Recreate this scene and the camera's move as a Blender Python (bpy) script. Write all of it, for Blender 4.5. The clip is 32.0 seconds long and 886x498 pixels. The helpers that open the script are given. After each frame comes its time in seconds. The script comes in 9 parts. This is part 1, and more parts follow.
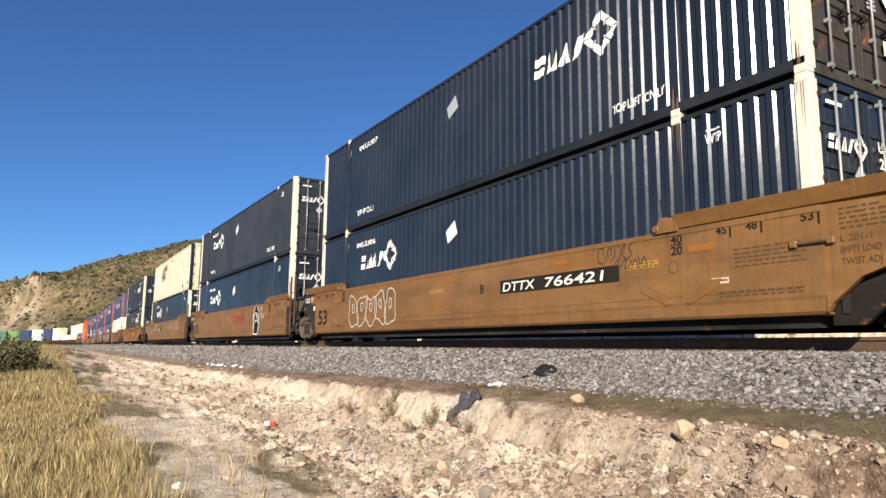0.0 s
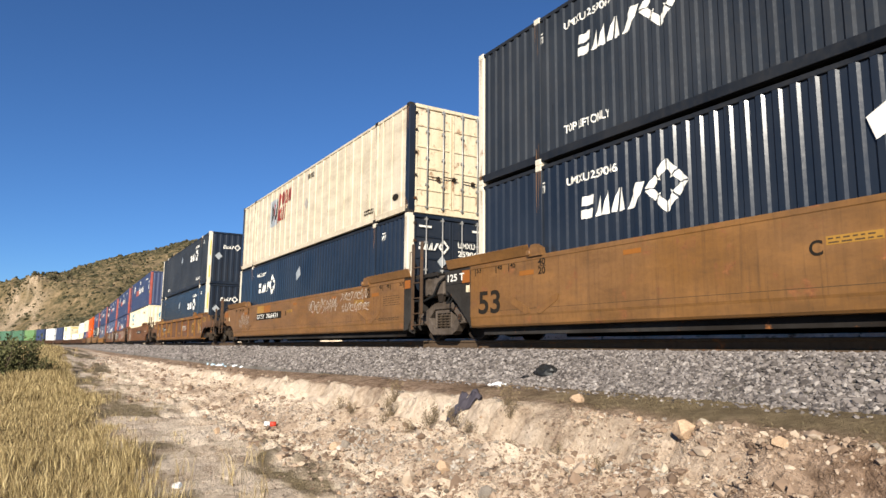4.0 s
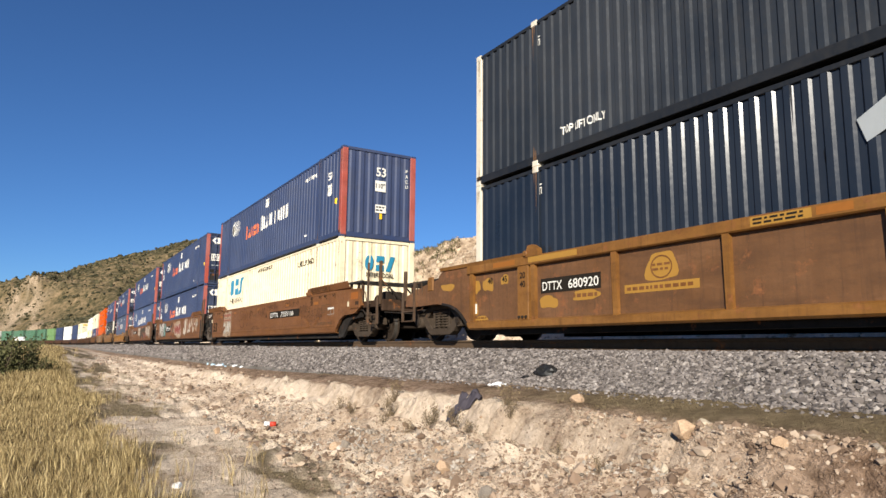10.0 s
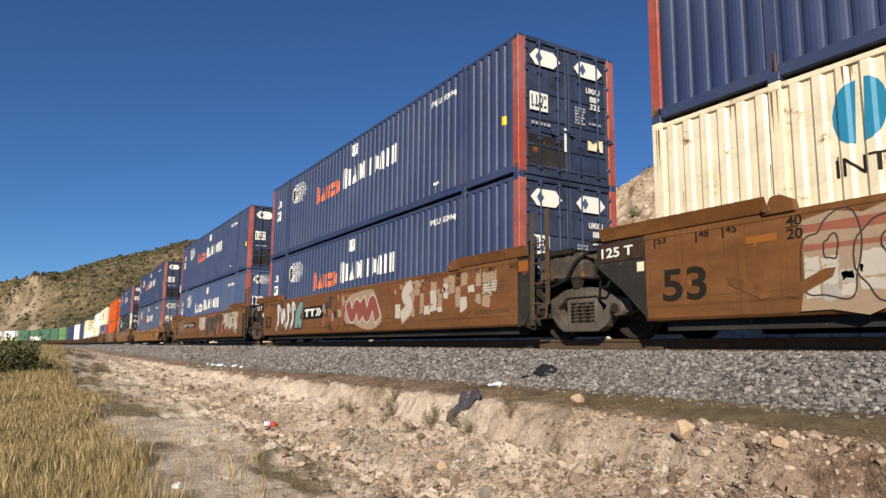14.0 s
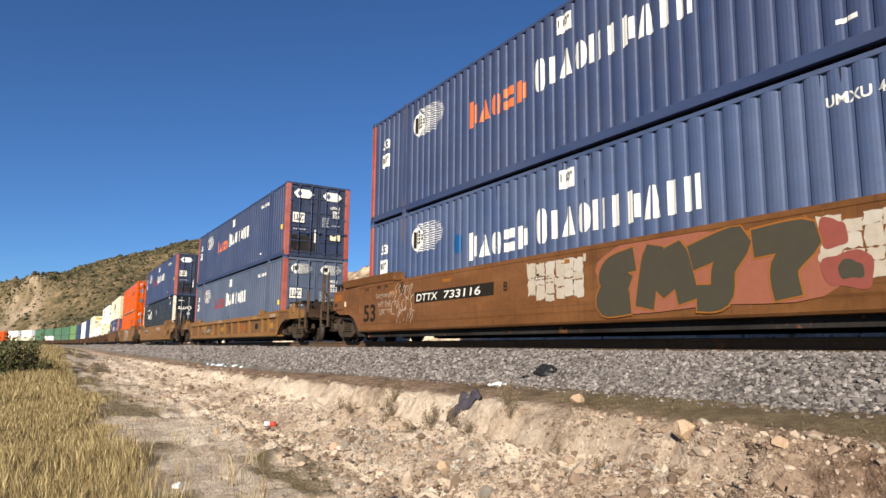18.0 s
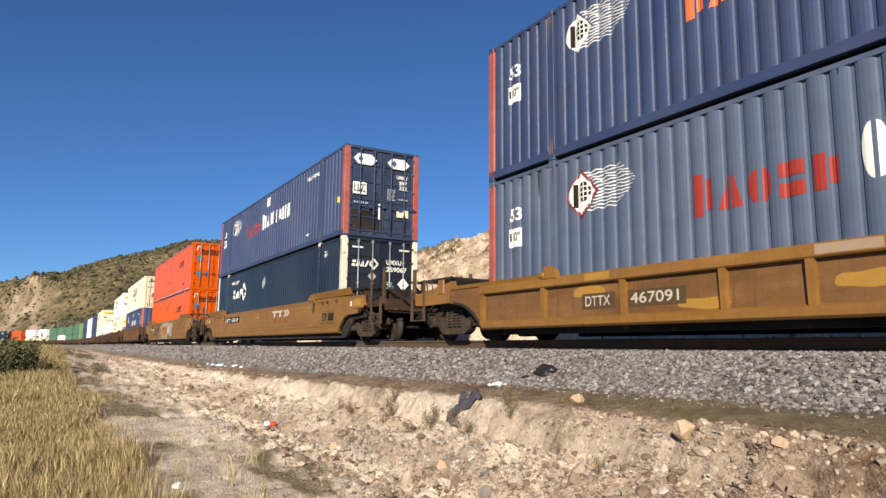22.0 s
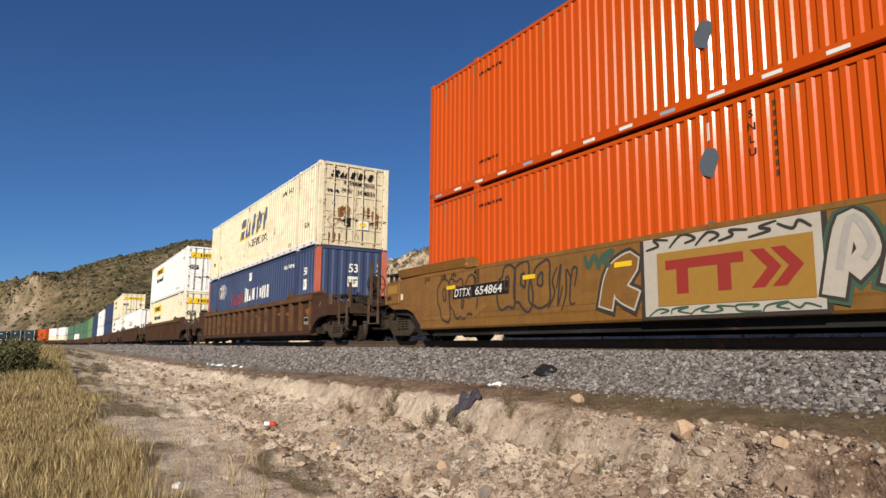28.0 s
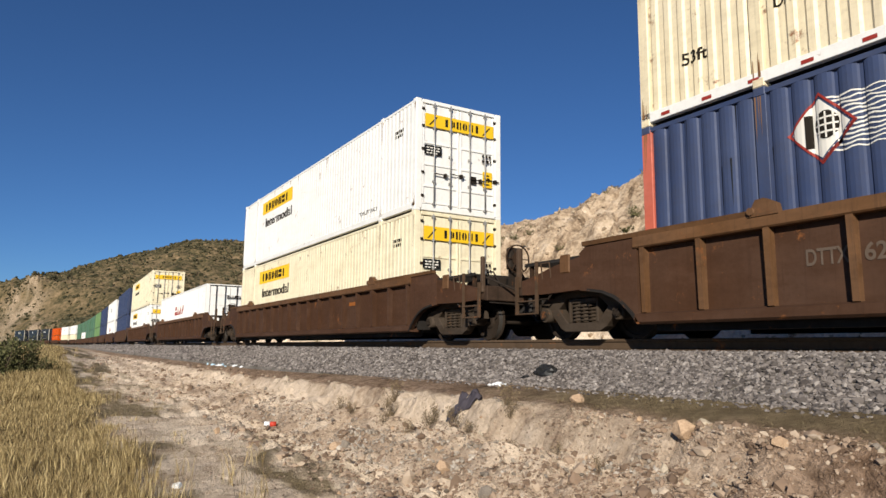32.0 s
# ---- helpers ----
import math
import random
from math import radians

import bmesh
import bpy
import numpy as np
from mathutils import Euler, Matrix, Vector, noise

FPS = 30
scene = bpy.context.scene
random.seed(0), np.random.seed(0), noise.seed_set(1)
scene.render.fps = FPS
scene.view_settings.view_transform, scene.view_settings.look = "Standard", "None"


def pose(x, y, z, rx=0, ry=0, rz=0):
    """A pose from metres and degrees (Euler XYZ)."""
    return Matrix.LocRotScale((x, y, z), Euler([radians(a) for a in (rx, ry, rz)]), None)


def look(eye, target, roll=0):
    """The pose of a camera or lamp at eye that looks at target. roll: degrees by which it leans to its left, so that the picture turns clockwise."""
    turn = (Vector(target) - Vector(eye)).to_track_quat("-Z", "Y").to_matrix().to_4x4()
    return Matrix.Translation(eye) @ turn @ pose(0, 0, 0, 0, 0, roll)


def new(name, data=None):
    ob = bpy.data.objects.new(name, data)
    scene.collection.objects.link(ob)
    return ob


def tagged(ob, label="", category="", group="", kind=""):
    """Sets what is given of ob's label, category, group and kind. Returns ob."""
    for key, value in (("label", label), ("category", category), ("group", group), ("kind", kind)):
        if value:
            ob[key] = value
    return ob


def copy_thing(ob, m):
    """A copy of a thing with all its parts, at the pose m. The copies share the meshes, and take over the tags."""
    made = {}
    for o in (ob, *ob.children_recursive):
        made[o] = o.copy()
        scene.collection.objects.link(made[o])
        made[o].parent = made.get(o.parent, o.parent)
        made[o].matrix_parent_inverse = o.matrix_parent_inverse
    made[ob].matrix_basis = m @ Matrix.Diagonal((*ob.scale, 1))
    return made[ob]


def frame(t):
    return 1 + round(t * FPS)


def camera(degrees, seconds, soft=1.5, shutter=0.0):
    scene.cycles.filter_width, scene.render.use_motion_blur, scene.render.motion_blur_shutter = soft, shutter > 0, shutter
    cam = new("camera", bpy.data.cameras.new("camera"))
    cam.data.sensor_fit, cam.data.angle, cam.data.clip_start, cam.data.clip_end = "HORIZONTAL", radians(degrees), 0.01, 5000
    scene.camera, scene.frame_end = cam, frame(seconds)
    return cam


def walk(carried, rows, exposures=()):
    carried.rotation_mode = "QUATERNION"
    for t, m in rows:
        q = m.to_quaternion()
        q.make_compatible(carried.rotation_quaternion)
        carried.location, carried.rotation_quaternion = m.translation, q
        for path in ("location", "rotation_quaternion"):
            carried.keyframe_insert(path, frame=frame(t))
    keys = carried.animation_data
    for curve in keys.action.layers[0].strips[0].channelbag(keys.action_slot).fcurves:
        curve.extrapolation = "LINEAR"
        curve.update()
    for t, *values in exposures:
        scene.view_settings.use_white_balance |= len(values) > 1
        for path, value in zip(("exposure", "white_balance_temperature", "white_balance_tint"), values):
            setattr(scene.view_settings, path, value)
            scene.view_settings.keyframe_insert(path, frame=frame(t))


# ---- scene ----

# ================= camera: stands still =================
EYE = (0.0, 0.0, 1.5)
YAW, PITCH, ROLL, FOV = radians(59.10), radians(8.392), 0.56, 66.69
AIM = (EYE[0] - math.sin(YAW) * math.cos(PITCH), EYE[1] + math.cos(YAW) * math.cos(PITCH), EYE[2] + math.sin(PITCH))
cam = camera(FOV, 32.0, soft=1.5)
walk(cam, [(0.0, look(EYE, AIM, ROLL)), (32.0, look(EYE, AIM, ROLL))], exposures=[(0.0, 0.95, 6150, 10), (3.0, 0.92, 6150, 10), (6.0, 0.77, 6150, 10), (10.0, 0.76, 6150, 10), (13.0, 0.44, 6150, 10), (18.0, 0.73, 6200, 10), (25.0, 0.74, 6150, 10), (28.0, 0.28, 6150, 10), (32.0, 0.35, 6150, 10)])

# ================= light: low sun from behind and to the right, clear sky =================
SUN_EL, SUN_AZ = radians(22.5), radians(-43)      # azimuth counted from +x towards +y
sun_dir = Vector((math.cos(SUN_EL) * math.cos(SUN_AZ), math.cos(SUN_EL) * math.sin(SUN_AZ), math.sin(SUN_EL)))
world = bpy.data.worlds.new("sky")
scene.world = world
world.use_nodes = True
wn, wl = world.node_tree.nodes, world.node_tree.links
sky = wn.new("ShaderNodeTexSky")
sky.sky_type, sky.sun_disc = "NISHITA", False
sky.sun_elevation, sky.sun_rotation = SUN_EL, math.atan2(sun_dir.x, sun_dir.y)
sky.altitude, sky.air_density, sky.dust_density, sky.ozone_density = 1900.0, 1.0, 0.05, 8.0
wl.new(sky.outputs[0], wn["Background"].inputs[0])
wn["Background"].inputs[1].default_value = 0.060
sun_data = bpy.data.lights.new("sun", "SUN")
sun_data.energy, sun_data.angle, sun_data.color = 5.0, radians(0.53), (1.0, 0.90, 0.74)
sun = new("sun", sun_data)
sun.matrix_world = look(sun_dir * 50, (0, 0, 0))


# ================= materials =================
def nt(name):
    m = bpy.data.materials.new(name)
    m.use_nodes = True
    n, l = m.node_tree.nodes, m.node_tree.links
    return m, n, l, n["Principled BSDF"]


def noise_node(n, l, vec, scale, detail=4.0, rough=0.55):
    t = n.new("ShaderNodeTexNoise")
    t.inputs["Scale"].default_value, t.inputs["Detail"].default_value, t.inputs["Roughness"].default_value = scale, detail, rough
    l.new(vec, t.inputs["Vector"])
    return t.outputs["Fac"]


def ramp(n, l, fac, stops):
    r = n.new("ShaderNodeValToRGB")
    e = r.color_ramp.elements
    while len(e) < len(stops):
        e.new(0.5)
    for el, (p, c) in zip(e, stops):
        el.position, el.color = p, (c if len(c) == 4 else (*c, 1))
    l.new(fac, r.inputs[0])
    return r.outputs[0]


def mix(n, l, fac, a, b, kind="MIX"):
    m = n.new("ShaderNodeMix")
    m.data_type, m.blend_type = "RGBA", kind
    for sock, v in ((m.inputs[0], fac), (m.inputs[6], a), (m.inputs[7], b)):
        if isinstance(v, (int, float)):
            sock.default_value = v
        elif isinstance(v, tuple):
            sock.default_value = v if len(v) == 4 else (*v, 1)
        else:
            l.new(v, sock)
    return m.outputs[2]


def maths(n, l, op, a, b=0.0):
    m = n.new("ShaderNodeMath")
    m.operation = op
    for sock, v in ((m.inputs[0], a), (m.inputs[1], b)):
        if isinstance(v, (int, float)):
            sock.default_value = v
        else:
            l.new(v, sock)
    return m.outputs[0]


def coords(n, l, random_shift=True, stretch=(1, 1, 1)):
    tc = n.new("ShaderNodeTexCoord")
    mp = n.new("ShaderNodeMapping")
    mp.inputs["Scale"].default_value = stretch
    l.new(tc.outputs["Object"], mp.inputs["Vector"])
    if random_shift:
        oi = n.new("ShaderNodeObjectInfo")
        cb = n.new("ShaderNodeCombineXYZ")
        for i, k in enumerate((37.0, 91.0, 53.0)):
            l.new(maths(n, l, "MULTIPLY", oi.outputs["Random"], k), cb.inputs[i])
        l.new(cb.outputs[0], mp.inputs["Location"])
    return mp.outputs[0]


def bump(n, l, bsdf, height, strength, dist=0.01):
    b = n.new("ShaderNodeBump")
    b.inputs["Strength"].default_value, b.inputs["Distance"].default_value = strength, dist
    l.new(height, b.inputs["Height"])
    l.new(b.outputs[0], bsdf.inputs["Normal"])


def paint(name, base, grime=(0.05, 0.045, 0.04), rough=0.45, amount=0.35, rust=0.0, metal=0.0, streak=0.5, chalk=0.12, dust=0.0, spec=0.5, uneven=1.0):
    """Weathered paint: faded patches, vertical streaks, fine grain, specks of rust."""
    m, n, l, b = nt(name)
    v = coords(n, l)
    vs = coords(n, l, True, (6.0, 6.0, 0.35))
    big = noise_node(n, l, v, 0.55, 5)
    fine = noise_node(n, l, v, 14.0, 5, 0.65)
    st = noise_node(n, l, vs, 1.3, 4, 0.6)
    pale = tuple(min(1.0, c * (1 - chalk) + 0.55 * chalk) for c in base)
    c = mix(n, l, ramp(n, l, big, [(0.35, (0, 0, 0)), (0.7, (1, 1, 1))]), base, pale)
    g = maths(n, l, "MULTIPLY", ramp(n, l, st, [(0.45, (0, 0, 0)), (0.8, (1, 1, 1))]), streak)
    c = mix(n, l, g, c, tuple(0.5 * x + 0.5 * y for x, y in zip(base, grime)))
    g2 = maths(n, l, "MULTIPLY", ramp(n, l, fine, [(0.5, (0, 0, 0)), (0.85, (1, 1, 1))]), amount)
    c = mix(n, l, g2, c, grime)
    if dust:
        d1 = noise_node(n, l, coords(n, l, True, (0.5, 1.0, 1.6)), 1.7, 7, 0.68)
        df = maths(n, l, "MULTIPLY", ramp(n, l, d1, [(0.36, (1, 1, 1)), (0.50, (0, 0, 0))]), min(1.0, dust * 2.4))
        c = mix(n, l, df, c, tuple(0.6 * x + 0.4 * y for x, y in zip(grime, base)))
        df = maths(n, l, "MULTIPLY", ramp(n, l, d1, [(0.54, (0, 0, 0)), (0.66, (1, 1, 1))]), min(1.0, dust * 2.0))
        c = mix(n, l, df, c, tuple(min(1.0, x * 1.3 + 0.012) for x in base))
        d2 = noise_node(n, l, coords(n, l, True, (14.0, 14.0, 0.5)), 1.0, 5, 0.7)
        df = maths(n, l, "MULTIPLY", ramp(n, l, d2, [(0.54, (0, 0, 0)), (0.72, (1, 1, 1))]), min(1.0, dust * 1.6))
        c = mix(n, l, df, c, tuple(0.7 * x for x in grime))
    if rust:
        r1 = noise_node(n, l, v, 2.6, 8, 0.72)
        rf = ramp(n, l, r1, [(0.62 - 0.18 * rust, (0, 0, 0)), (0.70 - 0.14 * rust, (1, 1, 1))])
        rc = ramp(n, l, fine, [(0.3, (0.10, 0.035, 0.012)), (0.7, (0.28, 0.11, 0.035))])
        c = mix(n, l, rf, c, rc)
    l.new(c, b.inputs["Base Color"])
    l.new(ramp(n, l, fine, [(0.2, (rough - 0.08 * uneven,) * 3), (0.9, (min(1, rough + 0.25 * uneven),) * 3)]), b.inputs["Roughness"])
    b.inputs["Metallic"].default_value = metal
    b.inputs["Specular IOR Level"].default_value = spec
    bump(n, l, b, fine, 0.12 * uneven, 0.004)
    return m


def mineral(name, stops, scale=6.0, rough=0.92, per_island=0.0, bump_s=0.5, bump_d=0.02):
    """Stone, soil or leaf: a colour ramp over two noises, with an optional shade for each loose piece."""
    m, n, l, b = nt(name)
    v = coords(n, l, False)
    a = noise_node(n, l, v, scale, 6, 0.65)
    a2 = noise_node(n, l, v, scale * 0.13, 4)
    f = maths(n, l, "ADD", maths(n, l, "MULTIPLY", a, 0.65), maths(n, l, "MULTIPLY", a2, 0.35))
    if per_island:
        ge = n.new("ShaderNodeNewGeometry")
        f = maths(n, l, "ADD", maths(n, l, "MULTIPLY", f, 1 - per_island), maths(n, l, "MULTIPLY", ge.outputs["Random Per Island"], per_island))
    l.new(ramp(n, l, f, stops), b.inputs["Base Color"])
    b.inputs["Roughness"].default_value = rough
    b.inputs["Specular IOR Level"].default_value = 0.25
    if bump_s:
        bump(n, l, b, a, bump_s, bump_d)
    return m


def leafy(name, stops, rough=0.7):
    m, n, l, b = nt(name)
    ge = n.new("ShaderNodeNewGeometry")
    l.new(ramp(n, l, ge.outputs["Random Per Island"], stops), b.inputs["Base Color"])
    b.inputs["Roughness"].default_value = rough
    b.inputs["Specular IOR Level"].default_value = 0.2
    return m


def plain(name, base, rough=0.6, metal=0.0, speck=0.25, spec=0.25):
    m, n, l, b = nt(name)
    v = coords(n, l)
    f = noise_node(n, l, v, 9.0, 5, 0.7)
    l.new(mix(n, l, maths(n, l, "MULTIPLY", f, speck), base, tuple(c * 0.35 for c in base)), b.inputs["Base Color"])
    b.inputs["Roughness"].default_value, b.inputs["Metallic"].default_value = rough, metal
    b.inputs["Specular IOR Level"].default_value = spec
    return m


NAVY = paint("navy_container_paint", (0.0092, 0.0140, 0.0235), spec=0.27, rough=0.17, chalk=0.02, amount=0.12, streak=0.25, dust=0.025, uneven=0.25)
# Darker than NAVY: the rails' missing glint and shaded seam are put into colour.
NAVYRAIL = paint("shade_dark_navy_rail_paint", (0.0065, 0.0085, 0.0125), rough=0.5, chalk=0.02, amount=0.3, streak=0.4, dust=0.1, spec=0.25)
NAVY_MATTE = paint("dull_navy_container_paint", (0.0125, 0.0175, 0.0265), rough=0.62, chalk=0.03, amount=0.3, streak=0.4, dust=0.06, spec=0.2)
BLUE = paint("blue_container_paint", (0.0251, 0.0400, 0.0986), rough=0.50, chalk=0.04, amount=0.3, streak=0.4, dust=0.12, spec=0.32, uneven=0.6)
BLUE_FADED = paint("faded_blue_container_paint", (0.0437, 0.0688, 0.1469), rough=0.59, chalk=0.06, amount=0.25, streak=0.35, dust=0.1, spec=0.32, uneven=0.6)
BLUE_MID = paint("sunlit_blue_container_paint", (0.0288, 0.0456, 0.1097), rough=0.54, chalk=0.04, amount=0.3, streak=0.4, dust=0.12, spec=0.32, uneven=0.6)
BLUE_SLATE = paint("slate_blue_container_paint", (0.0577, 0.0781, 0.1265), rough=0.60, chalk=0.06, amount=0.25, streak=0.35, dust=0.1, spec=0.32, uneven=0.6)
CREAM = paint("cream_container_paint", (0.74, 0.64, 0.43), grime=(0.16, 0.09, 0.04), rough=0.5, amount=0.25, streak=0.35, rust=0.12, dust=0.12)
ROADWHITE = paint("dirty_white_panel", (0.57, 0.49, 0.35), grime=(0.20, 0.12, 0.06), rough=0.5, amount=0.3, streak=0.55, dust=0.2)
RUSTWHITE = paint("rust_stained_white_door", (0.62, 0.53, 0.36), grime=(0.25, 0.12, 0.03), rough=0.55, amount=0.4, streak=0.8, rust=0.35)
WHITE = paint("white_container_paint", (0.80, 0.79, 0.75), grime=(0.22, 0.17, 0.10), rough=0.45, amount=0.15, streak=0.22, rust=0.02, dust=0.06)
OFFWHITE = paint("yellowed_white_paint", (0.76, 0.69, 0.48), grime=(0.3, 0.17, 0.06), rough=0.5, amount=0.2, streak=0.45, rust=0.05, dust=0.12)
ORANGE = paint("orange_container_paint", (0.50, 0.070, 0.0012), grime=(0.2, 0.030, 0.003), spec=0.22, rough=0.165, chalk=0.0, amount=0.10, streak=0.2, uneven=0.2)
REDPOST = paint("orange_red_post_paint", (0.31, 0.052, 0.030), grime=(0.10, 0.03, 0.024), rough=0.55, amount=0.5, rust=0.1, dust=0.2)
DOORBLUE = paint("sooty_blue_door_paint", (0.022, 0.033, 0.072), grime=(0.018, 0.017, 0.017), rough=0.5, chalk=0.04, amount=0.5, streak=0.6, dust=0.35, spec=0.3)
POSTWHITE = paint("white_post_paint", (0.62, 0.56, 0.44), grime=(0.2, 0.12, 0.06), rough=0.5, amount=0.3, rust=0.12)
DOORDUST = paint("dust_browned_door_paint", (0.036, 0.030, 0.025), grime=(0.018, 0.014, 0.011), rough=0.6, amount=0.5, streak=0.7, rust=0.25, chalk=0.03, dust=0.3, spec=0.25)
POSTCORAL = paint("coral_post_paint", (0.46, 0.090, 0.045), grime=(0.16, 0.045, 0.03), rough=0.55, amount=0.35, rust=0.08, dust=0.15, spec=0.3)
GREEN = paint("green_container_paint", (0.045, 0.130, 0.062), rough=0.5)
LIGHTGREEN = paint("light_green_container_paint", (0.11, 0.22, 0.06), rough=0.5)
YELLOWCAR = paint("yellow_railcar_paint", (0.178, 0.079, 0.0150), grime=(0.066, 0.036, 0.015), rough=0.5, amount=0.4, streak=0.65, rust=0.22, chalk=0.03, dust=0.3)
GOLDCAR = paint("gold_railcar_paint", (0.215, 0.096, 0.012), grime=(0.09, 0.042, 0.014), rough=0.45, amount=0.4, streak=0.6, rust=0.15, chalk=0.02, dust=0.22)
PANELGOLD = paint("worn_gold_panel_paint", (0.150, 0.066, 0.0135), grime=(0.062, 0.029, 0.011), rough=0.55, amount=0.4, streak=0.6, rust=0.2, chalk=0.02, dust=0.35)
RIBGOLD = paint("rust_stained_gold_paint", (0.178, 0.076, 0.012), grime=(0.075, 0.032, 0.011), rough=0.55, amount=0.5, streak=0.7, rust=0.35, chalk=0.02, dust=0.35, spec=0.3)
PANELBROWN = paint("brown_gold_panel_paint", (0.118, 0.050, 0.0135), grime=(0.052, 0.024, 0.010), rough=0.6, amount=0.4, streak=0.6, rust=0.3, chalk=0.02, dust=0.35)
BROWNCAR = paint("brown_railcar_paint", (0.150, 0.0580, 0.0130), grime=(0.066, 0.026, 0.009), rough=0.55, amount=0.35, streak=0.5, rust=0.15, chalk=0.02, dust=0.3, spec=0.3)
RUSTCAR = paint("rust_brown_railcar_paint", (0.058, 0.0255, 0.0115), grime=(0.036, 0.0165, 0.008), rough=0.7, amount=0.4, streak=0.4, rust=0.06, chalk=0.02, dust=0.26, spec=0.18)
RUSTRIB = paint("rubbed_rib_paint", (0.110, 0.050, 0.016), grime=(0.05, 0.024, 0.010), rough=0.65, amount=0.5, rust=0.15, chalk=0.03, dust=0.35, spec=0.3)
# Grime black of the car ends; also stands in for shade below the wells.
DARKEND = paint("dark_grime_and_shade_paint", (0.011, 0.008, 0.006), grime=(0.012, 0.011, 0.010), rough=0.75, amount=0.4, rust=0.1, chalk=0.05, spec=0.15)
DUSTYSTEEL = paint("dust_caked_cast_steel", (0.046, 0.032, 0.021), grime=(0.02, 0.015, 0.01), rough=0.85, amount=0.5, rust=0.05, chalk=0.02, dust=0.3, spec=0.15)
STEEL = paint("dusty_dark_steel", (0.021, 0.0145, 0.010), grime=(0.009, 0.007, 0.005), rough=0.75, amount=0.5, rust=0.1, chalk=0.02, spec=0.15)
WHEELSTEEL = paint("dusty_wheel_steel", (0.026, 0.0175, 0.0115), grime=(0.012, 0.009, 0.007), rough=0.85, amount=0.5, chalk=0.02, dust=0.35, spec=0.15)
TREAD = paint("polished_wheel_tread", (0.16, 0.14, 0.12), rough=0.4, metal=0.8, amount=0.25)
RODMETAL = paint("galvanised_rod", (0.34, 0.33, 0.31), rough=0.45, metal=0.5, amount=0.3)
RAILSIDE = paint("rusty_rail", (0.088, 0.058, 0.036), grime=(0.035, 0.023, 0.014), rough=0.8, amount=0.4, rust=0.2, chalk=0.0, dust=0.2, spec=0.15)
ENDRUST = paint("grimy_rust_brown_end_paint", (0.040, 0.0215, 0.0115), grime=(0.014, 0.010, 0.007), rough=0.75, amount=0.5, streak=0.6, rust=0.12, chalk=0.02, dust=0.35, spec=0.15)
ENDPOST = paint("worn_brown_ladder_paint", (0.072, 0.042, 0.023), grime=(0.03, 0.02, 0.012), rough=0.7, amount=0.5, rust=0.2, chalk=0.03, dust=0.3, spec=0.2)
ENDGREY = paint("dusty_dark_grey_end_paint", (0.022, 0.019, 0.016), grime=(0.010, 0.008, 0.006), rough=0.8, amount=0.4, rust=0.04, chalk=0.03, dust=0.25, spec=0.15)
JOINTDUST = paint("pale_dust_on_cast_steel", (0.088, 0.068, 0.053), grime=(0.026, 0.019, 0.013), rough=0.9, amount=0.6, rust=0.03, chalk=0.04, dust=0.4, spec=0.1)
TOUCHBLUE = plain("bright_blue_touch_up_paint", (0.008, 0.075, 0.215), 0.5)
SPRAYCREAM = plain("cream_brushed_paint", (0.50, 0.425, 0.33), 0.7, 0.0, 0.6)
BLACK = plain("black_marking", (0.011, 0.011, 0.011), 0.75, spec=0.12)
STENCIL = plain("worn_dark_stencil", (0.085, 0.050, 0.022), 0.65, 0.0, 0.4)
DARKGREY = plain("dark_grey_marking", (0.020, 0.016, 0.012), 0.85, spec=0.1)
MARKWHITE = plain("white_marking", (0.72, 0.69, 0.62), 0.5, 0.0, 0.12)
MARKGREY = plain("grey_film_marking", (0.33, 0.35, 0.36), 0.4)
MARKRED = plain("red_marking", (0.29, 0.034, 0.024), 0.5)
MARKORANGE = plain("orange_marking", (0.70, 0.16, 0.05), 0.5)
MARKTEAL = plain("blue_teal_marking", (0.03, 0.21, 0.34), 0.5)
MARKBLUE = plain("steel_blue_marking", (0.09, 0.115, 0.165), 0.5)
MARKYELLOW = plain("yellow_marking", (0.80, 0.50, 0.015), 0.5)
MARKSALMON = plain("salmon_spray_paint", (0.30, 0.105, 0.06), 0.6, 0.0, 0.5)
SPRAYGREY = plain("grey_spray_paint", (0.42, 0.38, 0.33), 0.6, 0.0, 0.6)
SPRAYPALE = plain("chalky_white_spray_paint", (0.50, 0.44, 0.36), 0.7, 0.0, 0.45)
SPRAYFAINT = plain("worn_dark_marker", (0.066, 0.031, 0.013), 0.7, 0.0, 0.6)
SPRAYMOSS = plain("dark_moss_spray_paint", (0.060, 0.052, 0.034), 0.7, 0.0, 0.4)
SPRAYTEAL = plain("pale_teal_spray_paint", (0.16, 0.27, 0.24), 0.7, 0.0, 0.4)
SPRAYROSE = plain("washed_red_spray_paint", (0.26, 0.07, 0.05), 0.7, 0.0, 0.5)
SPRAYGREEN = plain("green_spray_paint", (0.055, 0.10, 0.065), 0.7, 0.0, 0.4)
OCHREPATCH = plain("ochre_touch_up_paint", (0.36, 0.19, 0.035), 0.55, 0.0, 0.4)
REFLECT_OLD = plain("worn_orange_patch", (0.30, 0.11, 0.018), 0.6, 0.0, 0.5)
FADEDRED = plain("faded_red_paint", (0.25, 0.090, 0.026), 0.7, 0.0, 0.4)
DULLAMBER = plain("sun_faded_amber_reflector", (0.30, 0.098, 0.015), 0.6, 0.0, 0.5)
FADEDMARK = plain("faded_stencil_paint", (0.13, 0.095, 0.07), 0.7, 0.0, 0.6)
RUSTRUN = plain("rust_run", (0.26, 0.135, 0.060), 0.8, 0.0, 0.6)
SOOTRUN = plain("sooty_water_run", (0.011, 0.013, 0.018), 0.75, 0.0, 0.4)
